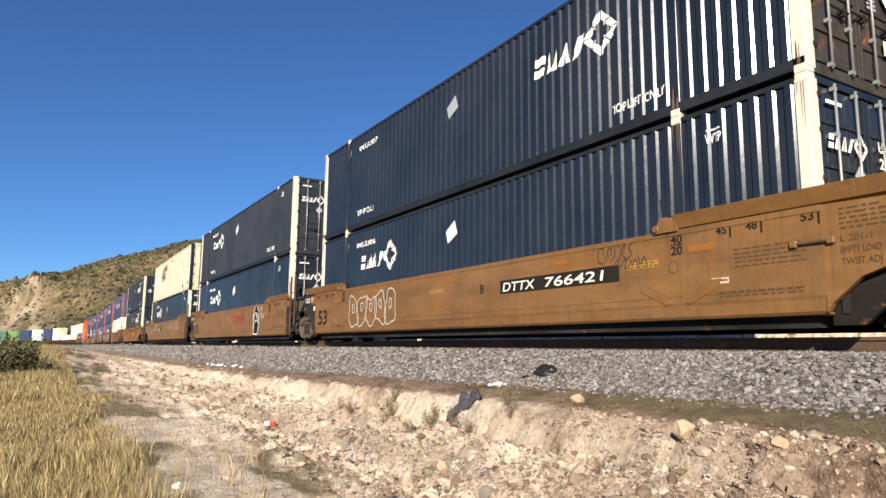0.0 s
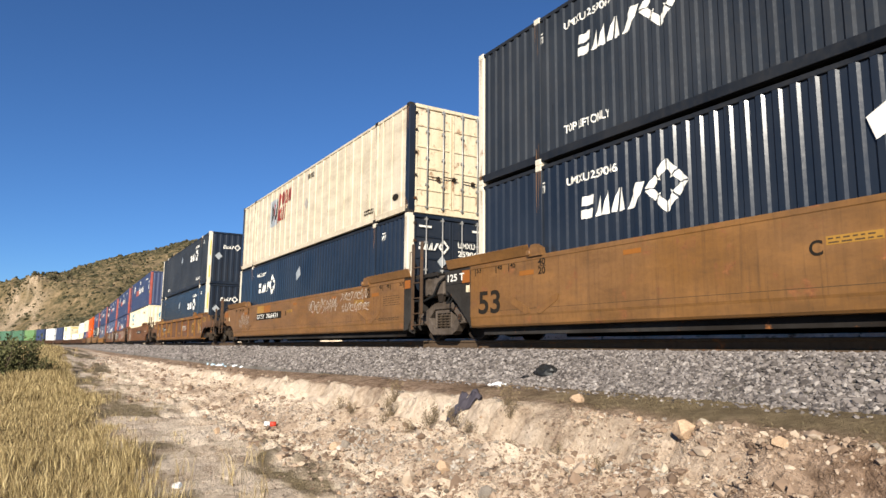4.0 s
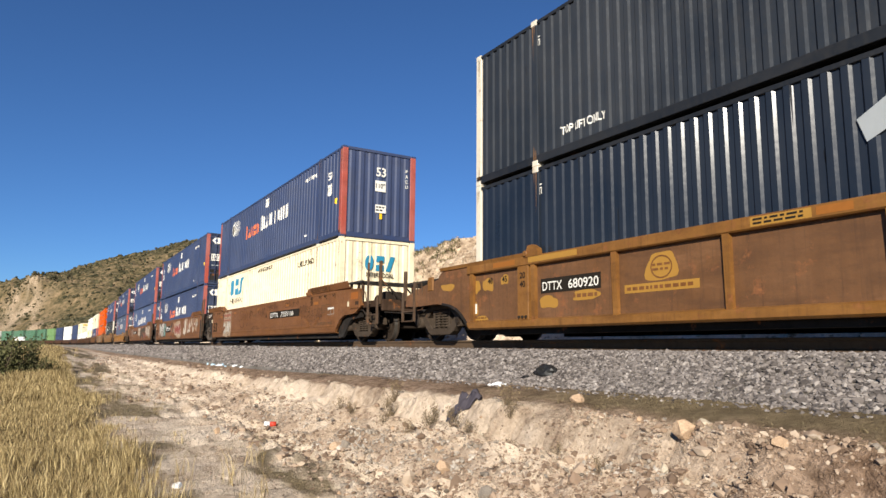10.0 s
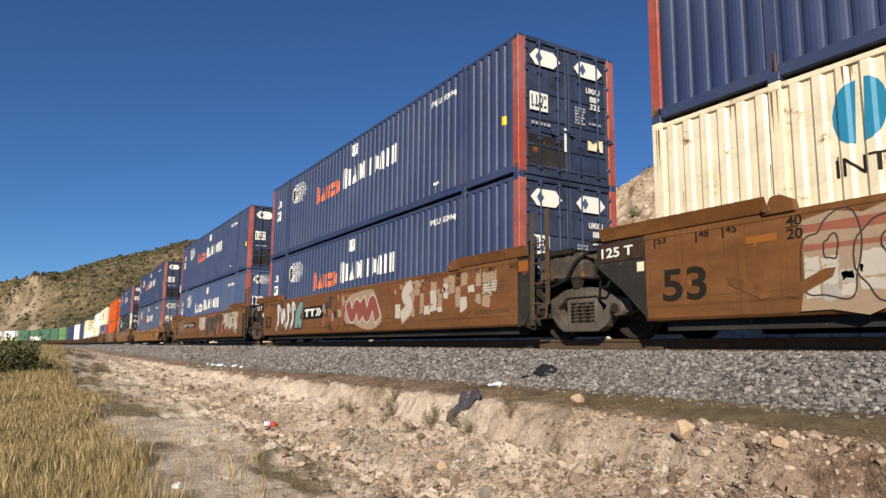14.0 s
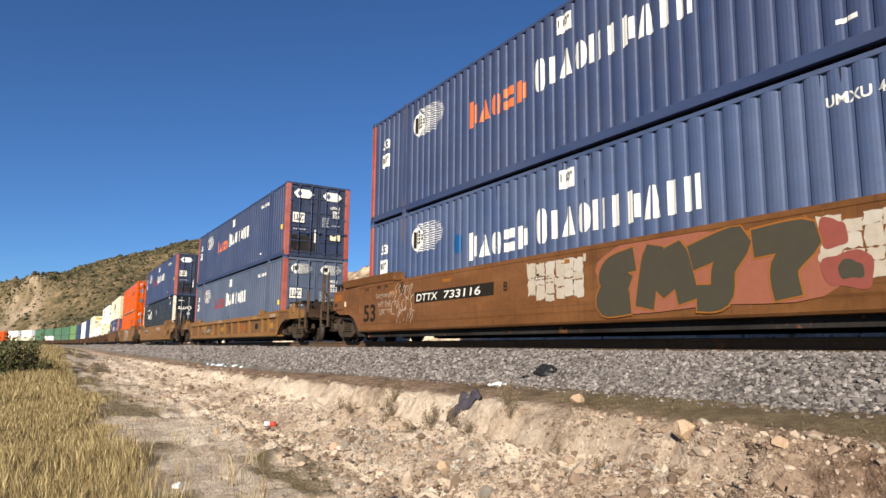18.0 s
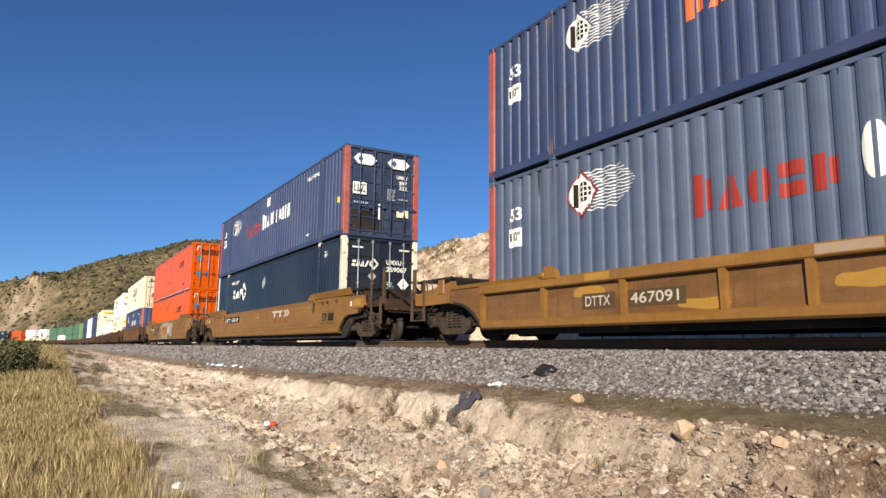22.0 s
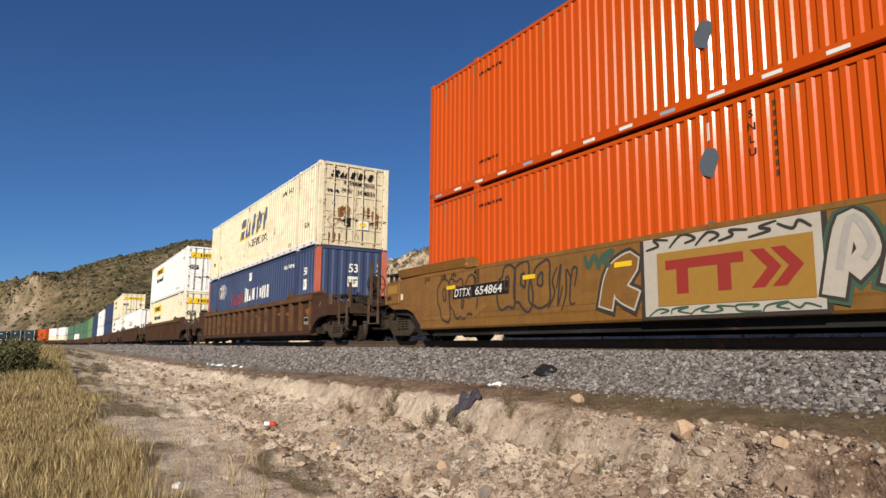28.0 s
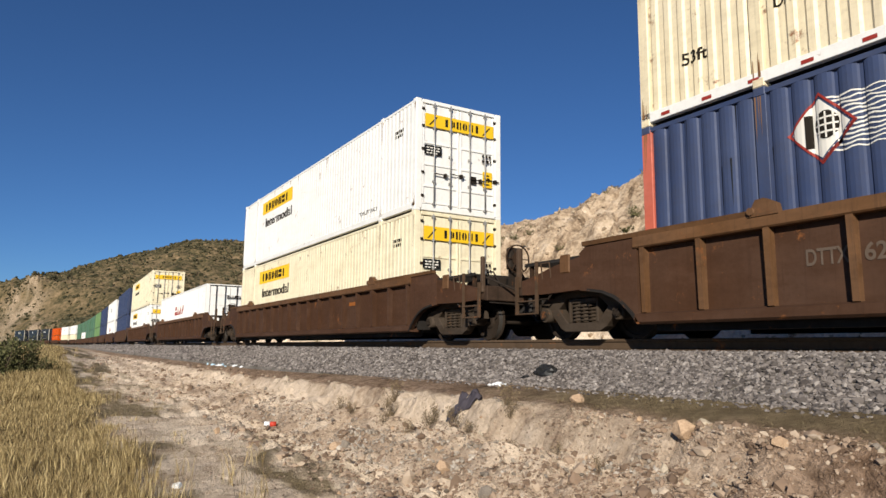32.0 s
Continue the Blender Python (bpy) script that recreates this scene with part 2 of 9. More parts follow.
FILMGREY = plain("slate_film_patch", (0.10, 0.115, 0.13), 0.5)
SPRAYTAN = plain("tan_spray_paint", (0.36, 0.25, 0.16), 0.6, 0.0, 0.5)
SPRAYDARK = plain("dark_spray_paint", (0.05, 0.04, 0.032), 0.6, 0.0, 0.4)
BRASS = plain("brown_spray_paint", (0.20, 0.07, 0.025), 0.6, 0.0, 0.4)


# ================= mesh helpers =================
def bm_new():
    return bmesh.new()


def box(bm, x0, x1, y0, y1, z0, z1, bevel=0.0):
    vs = [bm.verts.new((x, y, z)) for x in (x0, x1) for y in (y0, y1) for z in (z0, z1)]
    fs = [bm.faces.new([vs[i] for i in f]) for f in ((0, 1, 3, 2), (4, 6, 7, 5), (0, 4, 5, 1), (2, 3, 7, 6), (0, 2, 6, 4), (1, 5, 7, 3))]
    if bevel:
        bmesh.ops.bevel(bm, geom=list({e for f in fs for e in f.edges}), offset=bevel, segments=1, affect="EDGES", profile=0.5)
    return bm


def prism(bm, pts, y0, y1):
    """A polygon in x and z, given clockwise or not, drawn out from y0 to y1."""
    a = [bm.verts.new((x, y0, z)) for x, z in pts]
    b = [bm.verts.new((x, y1, z)) for x, z in pts]
    k = len(pts)
    fs = [bm.faces.new(a), bm.faces.new(b[::-1])]
    for i in range(k):
        fs.append(bm.faces.new((a[i], b[i], b[(i + 1) % k], a[(i + 1) % k])))
    bmesh.ops.recalc_face_normals(bm, faces=fs)
    return bm


def loft_x(bm, pts, x0, x1):
    """A closed section in y and z, drawn out along x."""
    a = [bm.verts.new((x0, y, z)) for y, z in pts]
    b = [bm.verts.new((x1, y, z)) for y, z in pts]
    k = len(pts)
    fs = [bm.faces.new(a), bm.faces.new(b[::-1])]
    for i in range(k):
        fs.append(bm.faces.new((a[i], b[i], b[(i + 1) % k], a[(i + 1) % k])))
    bmesh.ops.recalc_face_normals(bm, faces=fs)
    return bm


def tube(bm, p0, p1, r, n=8, r1=None, caps=True):
    p0, p1 = Vector(p0), Vector(p1)
    d = (p1 - p0).normalized()
    u = d.orthogonal().normalized()
    w = d.cross(u)
    r1 = r if r1 is None else r1
    ring = [[bm.verts.new(p + (u * math.cos(2 * math.pi * i / n) + w * math.sin(2 * math.pi * i / n)) * rr) for i in range(n)] for p, rr in ((p0, r), (p1, r1))]
    fs = [bm.faces.new((ring[0][i], ring[0][(i + 1) % n], ring[1][(i + 1) % n], ring[1][i])) for i in range(n)]
    if caps:
        fs += [bm.faces.new(ring[0][::-1]), bm.faces.new(ring[1])]
    for f in fs[:n]:
        f.smooth = n > 6
    return bm


def path_tube(bm, pts, r, n=6):
    for a, b in zip(pts, pts[1:]):
        tube(bm, a, b, r, n)
    return bm


def lathe_y(bm, prof, cx, cz, n=28):
    """A profile of (y, radius) turned round an axle along y at (cx, cz)."""
    rings = [[bm.verts.new((cx + r * math.cos(2 * math.pi * i / n), y, cz + r * math.sin(2 * math.pi * i / n))) for i in range(n)] for y, r in prof]
    fs = []
    for a, b in zip(rings, rings[1:]):
        for i in range(n):
            fs.append(bm.faces.new((a[i], a[(i + 1) % n], b[(i + 1) % n], b[i])))
    fs += [bm.faces.new(rings[0][::-1]), bm.faces.new(rings[-1])]
    bmesh.ops.recalc_face_normals(bm, faces=fs)
    return bm


def link_bm(name, bm, material, parent=None, label=""):
    me = bpy.data.meshes.new(name)
    bm.to_mesh(me)
    bm.free()
    for mt in (material if isinstance(material, (list, tuple)) else [material]):
        me.materials.append(mt)
    ob = new(name, me)
    if parent:
        ob.parent = parent
    if label:
        ob["label"] = label
    if name in ("grime_streak", "rust_stain", "data_text", "flaked_patch"):
        ob["kind"] = "stuff"
    return ob


def part(name, bm, material, parent, label=""):
    return link_bm(name, bm, material, parent, label)


def same_part(ob, parent, m=None):
    """Another object on the same mesh, under the same or another parent."""
    o = ob.copy()
    scene.collection.objects.link(o)
    o.parent = parent
    if m is not None:
        o.matrix_basis = m
    return o


def thing(name, label, category, group=""):
    return tagged(new(name), label, category, group)


def raw_mesh(name, verts, faces, material, smooth=False):
    me = bpy.data.meshes.new(name)
    me.from_pydata(verts.tolist() if hasattr(verts, "tolist") else verts, [], faces.tolist() if hasattr(faces, "tolist") else faces)
    for mt in (material if isinstance(material, (list, tuple)) else [material]):
        me.materials.append(mt)
    if smooth:
        me.polygons.foreach_set("use_smooth", [True] * len(me.polygons))
    me.update()
    return me


def lettering(text, height, weight=0.0):
    """Flat letters of the built-in font as a bmesh in x and z, from the origin; the width is given back too."""
    cu = bpy.data.curves.new("writing", "FONT")
    cu.body, cu.size, cu.offset = text, height / 0.70, weight
    ob = new("writing", cu)
    me = bpy.data.meshes.new_from_object(ob)
    bpy.data.objects.remove(ob)
    bm = bm_new()
    bm.from_mesh(me)
    bpy.data.meshes.remove(me)
    for v in bm.verts:
        v.co = Vector((v.co.x, 0.0, v.co.y))
    xs = [v.co.x for v in bm.verts]
    return bm, (min(xs), max(xs))


# ================= plan: the track's line and the lie of the land =================
RAIL_TOP, TIE_TOP = 1.68, 1.50
GAUGE = 1.435
TRACK_X = np.array([600.0, 60.0, 0.0, -50.0, -80.0, -108.0, -158.0, -200.0, -230.0, -260.0, -310.0, -350.0, -400.0, -450.0, -520.0, -620.0])
TRACK_Y = np.array([9.03, 9.03, 9.03, 9.03, 9.62, 10.62, 11.85, 12.55, 12.70, 12.0, 7.3, 0.6, -12.5, -30.0, -62.0, -122.0])


def smooth_line():
    """The centre line as a fine polyline with its running length, 0 at x = 0, growing with x."""
    xs = np.arange(600.0, -620.0, -2.0)
    ys = np.interp(-xs, -TRACK_X, TRACK_Y)
    k = np.hanning(27)
    k /= k.sum()
    pad = np.concatenate([np.full(13, ys[0]), ys, ys[-1] + (ys[-1] - ys[-2]) * np.arange(1, 14)])
    ys = np.convolve(pad, k, "valid")
    seg = np.hypot(np.diff(xs), np.diff(ys))
    run = np.concatenate([[0], np.cumsum(seg)])
    run = np.interp(0.0, -xs, run) - run
    return xs[::-1], ys[::-1], run[::-1]


LINE_X, LINE_Y, LINE_S = smooth_line()


def track_y(x):
    return np.interp(x, LINE_X, LINE_Y)


def at_run(s):
    return float(np.interp(s, LINE_S, LINE_X)), float(np.interp(s, LINE_S, LINE_Y))


def hash2(ix, iy, seed):
    h = (ix.astype(np.int64) * 374761393 + iy.astype(np.int64) * 668265263 + seed * 1442695041) & 0x7FFFFFFF
    h = (h ^ (h >> 13)) * 1274126177 & 0x7FFFFFFF
    return ((h ^ (h >> 16)) & 0xFFFF) / 65535.0


def vnoise(x, y, seed=0):
    ix, iy = np.floor(x), np.floor(y)
    fx, fy = x - ix, y - iy
    fx, fy = fx * fx * (3 - 2 * fx), fy * fy * (3 - 2 * fy)
    a, b = hash2(ix, iy, seed), hash2(ix + 1, iy, seed)
    c, d = hash2(ix, iy + 1, seed), hash2(ix + 1, iy + 1, seed)
    return (a + (b - a) * fx) * (1 - fy) + (c + (d - c) * fx) * fy


def fbm(x, y, octaves=4, seed=0, gain=0.5):
    t, amp, tot = 0.0, 1.0, 0.0
    for o in range(octaves):
        t = t + amp * (vnoise(x * 2 ** o, y * 2 ** o, seed + o * 7) - 0.5)
        tot += amp
        amp *= gain
    return t / tot * 2


def step(a, b, v):
    t = np.clip((v - a) / (b - a), 0, 1)
    return t * t * (3 - 2 * t)


def land(x, y):
    """Height of the ground."""
    x, y = np.asarray(x, float), np.asarray(y, float)
    o = track_y(x) - y                                   # metres from the track towards the camera
    near = step(-60, -18, x)
    wob = 0.30 * fbm(x * 0.45, y * 0.05, 3, 3) + 0.16 * fbm(x * 1.7, y * 0.3, 2, 9)
    ob = o + wob * step(2.9, 4.2, o)
    low = -0.16 * step(-6, -22, x)
    shelf = 0.99 + low - 0.10 * np.clip(o - 2.8, 0, 1.3) / 1.3 - 0.10 * step(3.2, 4.0, ob)
    # cut bank below the shelf, steep at its top
    drop = step(3.98, 4.22, ob) * 0.46 + step(4.2, 5.7, ob) * 0.54
    base = 0.02 + 0.010 * np.clip(-x - 10, 0, 60) + 0.35 * step(-30, -70, x)
    base = base + 0.05 * fbm(x * 0.5, y * 0.5, 3, 21)
    z = shelf * (1 - drop) + np.minimum(base, shelf) * drop
    rough = step(3.3, 4.3, ob) * step(8.0, 5.8, ob)
    crag = 1 - 2 * np.abs(fbm(x * 1.3, y * 1.5, 4, 31, 0.65))
    z = z + rough * near * (0.17 * (crag - 0.55) + 0.07 * fbm(x * 5, y * 5, 3, 41, 0.65) + 0.02 * fbm(x * 4.5, y * 0.9, 3, 43, 0.6))
    z = z + 0.014 * fbm(x * 5, y * 5, 3, 47) * step(2.8, 3.4, o)
    clod = np.clip(fbm(x * 3.3, y * 3.3, 4, 49, 0.7) - 0.05, 0, 1)
    z = z + near * step(3.7, 4.2, ob) * (0.17 * clod * step(7.4, 5.6, ob) + 0.035 * clod)
    z = z + 0.03 * step(5.8, 6.8, o) * fbm(x * 1.2, y * 1.2, 3, 51)
    z = z + 0.85 * np.exp(-(((x + 46) / 9) ** 2 + ((y - 0.6) / 2.6) ** 2))
    z = z + 0.012 * np.clip(-y - 4, 0, 60)
    z = np.where(o < 2.6, 1.0, z)
    # far side: ditch, foot of the cutting, rock face and the brow above it
    f = -o
    wobf = 1.0 * fbm(x * 0.10, y * 0.02, 3, 61) + 0.55 * fbm(x * 0.55, y * 0.1, 3, 67)
    ff = f + wobf * step(6, 9, f)
    top = 8.7 + 1.15 * np.exp(-((x + 20.5) / 6.5) ** 2) + 0.5 * fbm(x * 0.06, y * 0, 2, 71) - 0.9 * step(-30, -60, x) - 0.55 * step(-18.5, -14.5, x) + 3.6 * step(-120, -230, x)
    cut = 1.05 + 0.25 * step(2.9, 5.5, f) + 0.9 * step(7.4, 9.4, f) + (top - 2.2) * (0.62 * step(7.2, 10.4, ff) + 0.38 * step(10.0, 14.5, ff))
    gully = fbm(x * 0.9 + y * 0.35, y * 0.25 - x * 0.08, 4, 73, 0.6)
    crest = 1 - 2 * np.abs(fbm(x * 0.55 + y * 0.3, y * 0.35 - x * 0.1, 5, 75, 0.62))
    flute = 1 - 2 * np.abs(fbm(x * 1.25 + y * 0.75, y * 0.30 - x * 0.12, 4, 76, 0.6))
    cut = cut + step(7.0, 9.0, ff) * (0.34 * (flute - 0.5) + 0.16 * (1 - 2 * np.abs(fbm(x * 2.6 + y * 1.7, y * 0.5 - x * 0.2, 3, 78, 0.6)) - 0.5) + 0.45 * gully + 0.55 * (crest - 0.55) - 0.12 + 0.42 * fbm(x * 2.3 + y * 0.8, y * 2.3 - x * 0.8, 4, 79, 0.7)) * step(17, 11.0, ff)
    cut = cut + 1.2 * step(14, 26, f) + 0.02 * np.clip(f - 20, 0, 400) + 0.35 * step(15, 20, f) * fbm(x * 0.3, y * 0.3, 3, 83)
    cut = cut + 0.05 * fbm(x * 2, y * 2, 3, 87) * step(2.9, 4, f)
    z = np.where(f > 2.6, cut, z)
    # hill far behind, to the west, and low rises all round
    r = np.hypot(x, y)
    az = np.degrees(np.arctan2(y, -x))
    ridge = np.interp(az, [-180, -90, -40, -15, -6, -2.5, 1.0, 4.6, 9.8, 14, 22, 40, 90, 180],
                      [10, 10, 14, 22, 34, 40, 50, 65, 82, 82, 58, 35, 20, 10])
    rise = step(300, 600, r) ** 0.85
    clear = np.maximum(step(10, 45, -o), step(70, 140, o))
    hill = clear * (ridge - 8) * rise * (1 + 0.05 * fbm(x * 0.016, y * 0.016, 4, 91)) - 30 * step(620, 1300, r)
    hill = hill + clear * (4.5 * rise * step(600, 480, r) * fbm(x * 0.05, y * 0.05, 4, 93, 0.6) + 4.0 * rise * fbm(x * 0.13, y * 0.13, 4, 94, 0.7))
    bluff = clear * np.exp(-((az + 0.9) / 1.7) ** 2) * step(392, 410, r + 12 * fbm(x * 0.03, y * 0.03, 3, 96)) * step(580, 470, r) * 7
    low_z = np.where(o > 0, np.minimum(z, 1.0), np.minimum(z, 11.0))
    z = np.where(r > 290, low_z + np.maximum(hill, 0) + bluff * (0.8 + 1.5 * fbm(x * 0.07, y * 0.07, 4, 95, 0.65)), z)
    return z


def lines(*spans):
    out = []
    for a, b, s in spans:
        out += list(np.arange(a, b - 1e-6, s))
    return np.array(sorted(set(round(float(v), 4) for v in out)))


GX = lines((-4200, -1000, 400), (-1000, -700, 40), (-700, -250, 7), (-250, -60, 3), (-60, -40, 0.7), (-40, -24, 0.4), (-24, -12, 0.2), (-12, 0, 0.10), (0, 8, 0.2), (8, 60, 4), (60, 400, 40), (400, 4201, 400))
GY = lines((-4200, -400, 400), (-400, -100, 30), (-100, -20, 5), (-20, -2, 0.8), (-2, 0.4, 0.2), (0.4, 2.4, 0.1), (2.4, 6.4, 0.075), (6.4, 12, 0.5), (12, 25, 0.2), (25, 60, 1.5), (60, 330, 6), (330, 700, 30), (700, 4201, 400))


def ground_material():
    m, n, l, b = nt("dry_ground")
    tc = n.new("ShaderNodeTexCoord")
    v = tc.outputs["Object"]
    z1 = n.new("ShaderNodeVertexColor")
    z1.layer_name = "zone"
    sep = n.new("ShaderNodeSeparateColor")
    l.new(z1.outputs["Color"], sep.inputs[0])
    fine = noise_node(n, l, v, 9.0, 6, 0.7)
    mid = noise_node(n, l, v, 1.1, 5, 0.6)
    big = noise_node(n, l, v, 0.16, 7, 0.72)
    far = noise_node(n, l, v, 0.035, 6, 0.7)
    speck = noise_node(n, l, v, 0.55, 5, 0.75)
    crumb = noise_node(n, l, v, 38.0, 4, 0.7)
    soil = ramp(n, l, maths(n, l, "ADD", maths(n, l, "MULTIPLY", fine, 0.6), maths(n, l, "MULTIPLY", mid, 0.4)),
                [(0.33, (0.055, 0.032, 0.019)), (0.44, (0.175, 0.112, 0.072)), (0.56, (0.335, 0.230, 0.158)), (0.69, (0.56, 0.43, 0.315))])
    pale = ramp(n, l, maths(n, l, "ADD", maths(n, l, "MULTIPLY", fine, 0.4), maths(n, l, "MULTIPLY", mid, 0.6)),
                [(0.33, (0.25, 0.168, 0.110)), (0.43, (0.56, 0.435, 0.315)), (0.58, (0.82, 0.68, 0.525))])
    dry = ramp(n, l, maths(n, l, "ADD", maths(n, l, "MULTIPLY", fine, 0.5), maths(n, l, "MULTIPLY", mid, 0.5)),
               [(0.3, (0.07, 0.052, 0.028)), (0.5, (0.165, 0.125, 0.068)), (0.75, (0.33, 0.255, 0.145))])
    rock = ramp(n, l, maths(n, l, "ADD", maths(n, l, "MULTIPLY", mid, 0.6), maths(n, l, "MULTIPLY", fine, 0.4)),
                [(0.34, (0.075, 0.050, 0.029)), (0.43, (0.26, 0.184, 0.118)), (0.53, (0.50, 0.380, 0.262)), (0.68, (0.72, 0.585, 0.435))])
    hillc = ramp(n, l, maths(n, l, "ADD", maths(n, l, "MULTIPLY", far, 0.25), maths(n, l, "ADD", maths(n, l, "MULTIPLY", big, 0.4), maths(n, l, "MULTIPLY", speck, 0.35))),
                 [(0.40, (0.022, 0.022, 0.010)), (0.46, (0.062, 0.054, 0.025)), (0.52, (0.150, 0.110, 0.056)), (0.62, (0.31, 0.215, 0.125))])
    c = mix(n, l, sep.outputs[0], soil, pale)
    c = mix(n, l, sep.outputs[1], c, dry)
    c = mix(n, l, sep.outputs[2], c, rock)
    z2 = n.new("ShaderNodeVertexColor")
    z2.layer_name = "distance"
    c = mix(n, l, z2.outputs["Color"], c, hillc)
    l.new(c, b.inputs["Base Color"])
    b.inputs["Roughness"].default_value = 0.95
    b.inputs["Specular IOR Level"].default_value = 0.15
    bump(n, l, b, maths(n, l, "ADD", maths(n, l, "ADD", fine, mid), maths(n, l, "MULTIPLY", crumb, 0.5)), 1.0, 0.075)
    return m


def build_ground():
    X, Y = np.meshgrid(GX, GY, indexing="ij")
    Z = land(X, Y)
    nx, ny = X.shape
    verts = np.stack([X.ravel(), Y.ravel(), Z.ravel()], 1)
    i = np.arange(nx * ny).reshape(nx, ny)
    faces = np.stack([i[:-1, :-1].ravel(), i[1:, :-1].ravel(), i[1:, 1:].ravel(), i[:-1, 1:].ravel()], 1)
    me = raw_mesh("ground", verts, faces, ground_material(), smooth=True)
    o = track_y(X) - Y
    r = np.hypot(X, Y)
    wob = 0.35 * fbm(X * 0.6, Y * 0.6, 4, 101) + 0.25 * fbm(X * 2.3, Y * 2.3, 3, 103)
    pale = np.clip(step(4.9, 5.6, o + wob) * step(9.0, 7.7, o + wob) + 0.72 * step(3.70, 3.95, o + 0.3 * wob) * step(5.3, 4.7, o + 0.5 * wob) * step(-2.6, -5.2, X + 1.5 * wob), 0, 1)
    dry = np.clip(step(6.7, 7.3, o + wob * 1.4) * (0.12 + 0.80 * step(-0.10, 0.16, fbm(X * 0.5, Y * 1.6, 3, 105))) + step(7.7, 8.2, o + wob) + (0.10 + 0.80 * step(-9.0, -5.5, X + 2 * wob)) * step(2.5, 2.8, o) * step(4.0, 3.5, o + 0.8 * wob), 0, 1)
    dry = np.maximum(dry, 0.95 * step(0.0, 0.20, fbm(X * 0.38, Y * 1.5, 4, 107, 0.6)) * step(5.4, 6.3, o))
    dry = np.maximum(dry, step(-60, -110, X) * step(3.5, 5, o))
    f = -o
    pale = np.maximum(pale, step(6.0, 6.8, f) * step(10.5, 9.0, f + wob))
    rock = step(8.2, 9.6, f + wob) * step(19, 13, f + 2.5 * fbm(X * 0.4, Y * 0.4, 3, 109)) + 0.5 * step(2.8, 3.5, f) * step(8, 6.5, f)
    dry = np.maximum(dry, 0.9 * step(12.5, 16, f + 2 * wob))
    dry = np.maximum(dry, 0.85 * step(-17, -10, X) * step(9.6, 11.6, f + 2.5 * wob) * step(-0.25, 0.1, fbm(X * 0.3, Y * 0.3, 3, 117)))
    hill = step(285, 345, r)
    az = np.degrees(np.arctan2(Y, -X))
    bl = np.exp(-((az + 0.9) / 1.5) ** 2) * step(350, 375, r) * step(540, 480, r) * step(-0.30, 0.10, fbm(X * 0.06, Y * 0.06, 4, 113, 0.65))
    hill = hill * (1 - 0.80 * bl)
    rock = np.maximum(np.clip(rock, 0, 1), bl)
    for name, data in (("zone", (pale, dry, rock)), ("distance", (hill, hill, hill))):
        at = me.color_attributes.new(name, "FLOAT_COLOR", "POINT")
        rgba = np.stack([*(d.ravel() for d in data), np.ones(X.size)], 1).astype(np.float32)
        at.data.foreach_set("color", rgba.ravel())
    fc_o = (o[:-1, :-1] + o[1:, 1:]).ravel() / 2
    fc_r = r[:-1, :-1].ravel()
    me.polygons.foreach_set("use_smooth", ~(((fc_o > 3.8) & (fc_o < 5.9)) | ((fc_o < -6.5) & (fc_o > -17)) | (fc_r > 300)))
    ob = new("ground", me)
    return tagged(ob, "dry pale soil with a crumbling cut bank, rock cutting and scrub hill", "ground", kind="structure")


ground = build_ground()


# ================= ballast, ties and rails =================
def sweep(name, section, xs, material, wobble=0.0, smooth=False):
    """An open or closed section of (metres to the camera's side of the centre line, height) carried along the track."""
    ys = track_y(xs)
    g = np.gradient(ys, xs)
    nrm = np.stack([g, -np.ones_like(g)], 1) / np.sqrt(1 + g * g)[:, None]
    sec = np.array(section)
    k = len(sec)
    V = np.zeros((len(xs), k, 3))
    V[:, :, 0] = xs[:, None] + nrm[:, 0:1] * sec[None, :, 0]
    V[:, :, 1] = ys[:, None] + nrm[:, 1:2] * sec[None, :, 0]
    V[:, :, 2] = sec[None, :, 1]
    if wobble:
        V[:, :, 2] += wobble * fbm(V[:, :, 0] * 3, V[:, :, 1] * 3, 3, 121)
    i = np.arange(len(xs) * k).reshape(len(xs), k)
    F = np.stack([i[:-1, :-1].ravel(), i[1:, :-1].ravel(), i[1:, 1:].ravel(), i[:-1, 1:].ravel()], 1)
    return new(name, raw_mesh(name, V.reshape(-1, 3), F, material, smooth))


BALLAST = mineral("grey_ballast", [(0.32, (0.045, 0.038, 0.032)), (0.5, (0.16, 0.141, 0.119)), (0.68, (0.32, 0.288, 0.25))], scale=16.0, bump_s=1.0, bump_d=0.05)
BALLAST_STONE = mineral("ballast_stone", [(0.15, (0.060, 0.051, 0.047)), (0.45, (0.140, 0.121, 0.110)), (0.76, (0.224, 0.196, 0.178)), (0.92, (0.345, 0.312, 0.285)), (0.985, (0.58, 0.54, 0.49))], scale=9.0, per_island=0.8, bump_s=0.3)
BANK_STONE = mineral("bank_stone", [(0.1, (0.10, 0.066, 0.044)), (0.45, (0.235, 0.163, 0.112)), (0.75, (0.37, 0.283, 0.205)), (0.93, (0.52, 0.43, 0.335)), (0.985, (0.74, 0.67, 0.57))], scale=6.0, per_island=0.7, bump_s=0.4)
CONCRETE_TIE = mineral("concrete_tie", [(0.3, (0.22, 0.20, 0.17)), (0.7, (0.40, 0.37, 0.33))], scale=12.0)

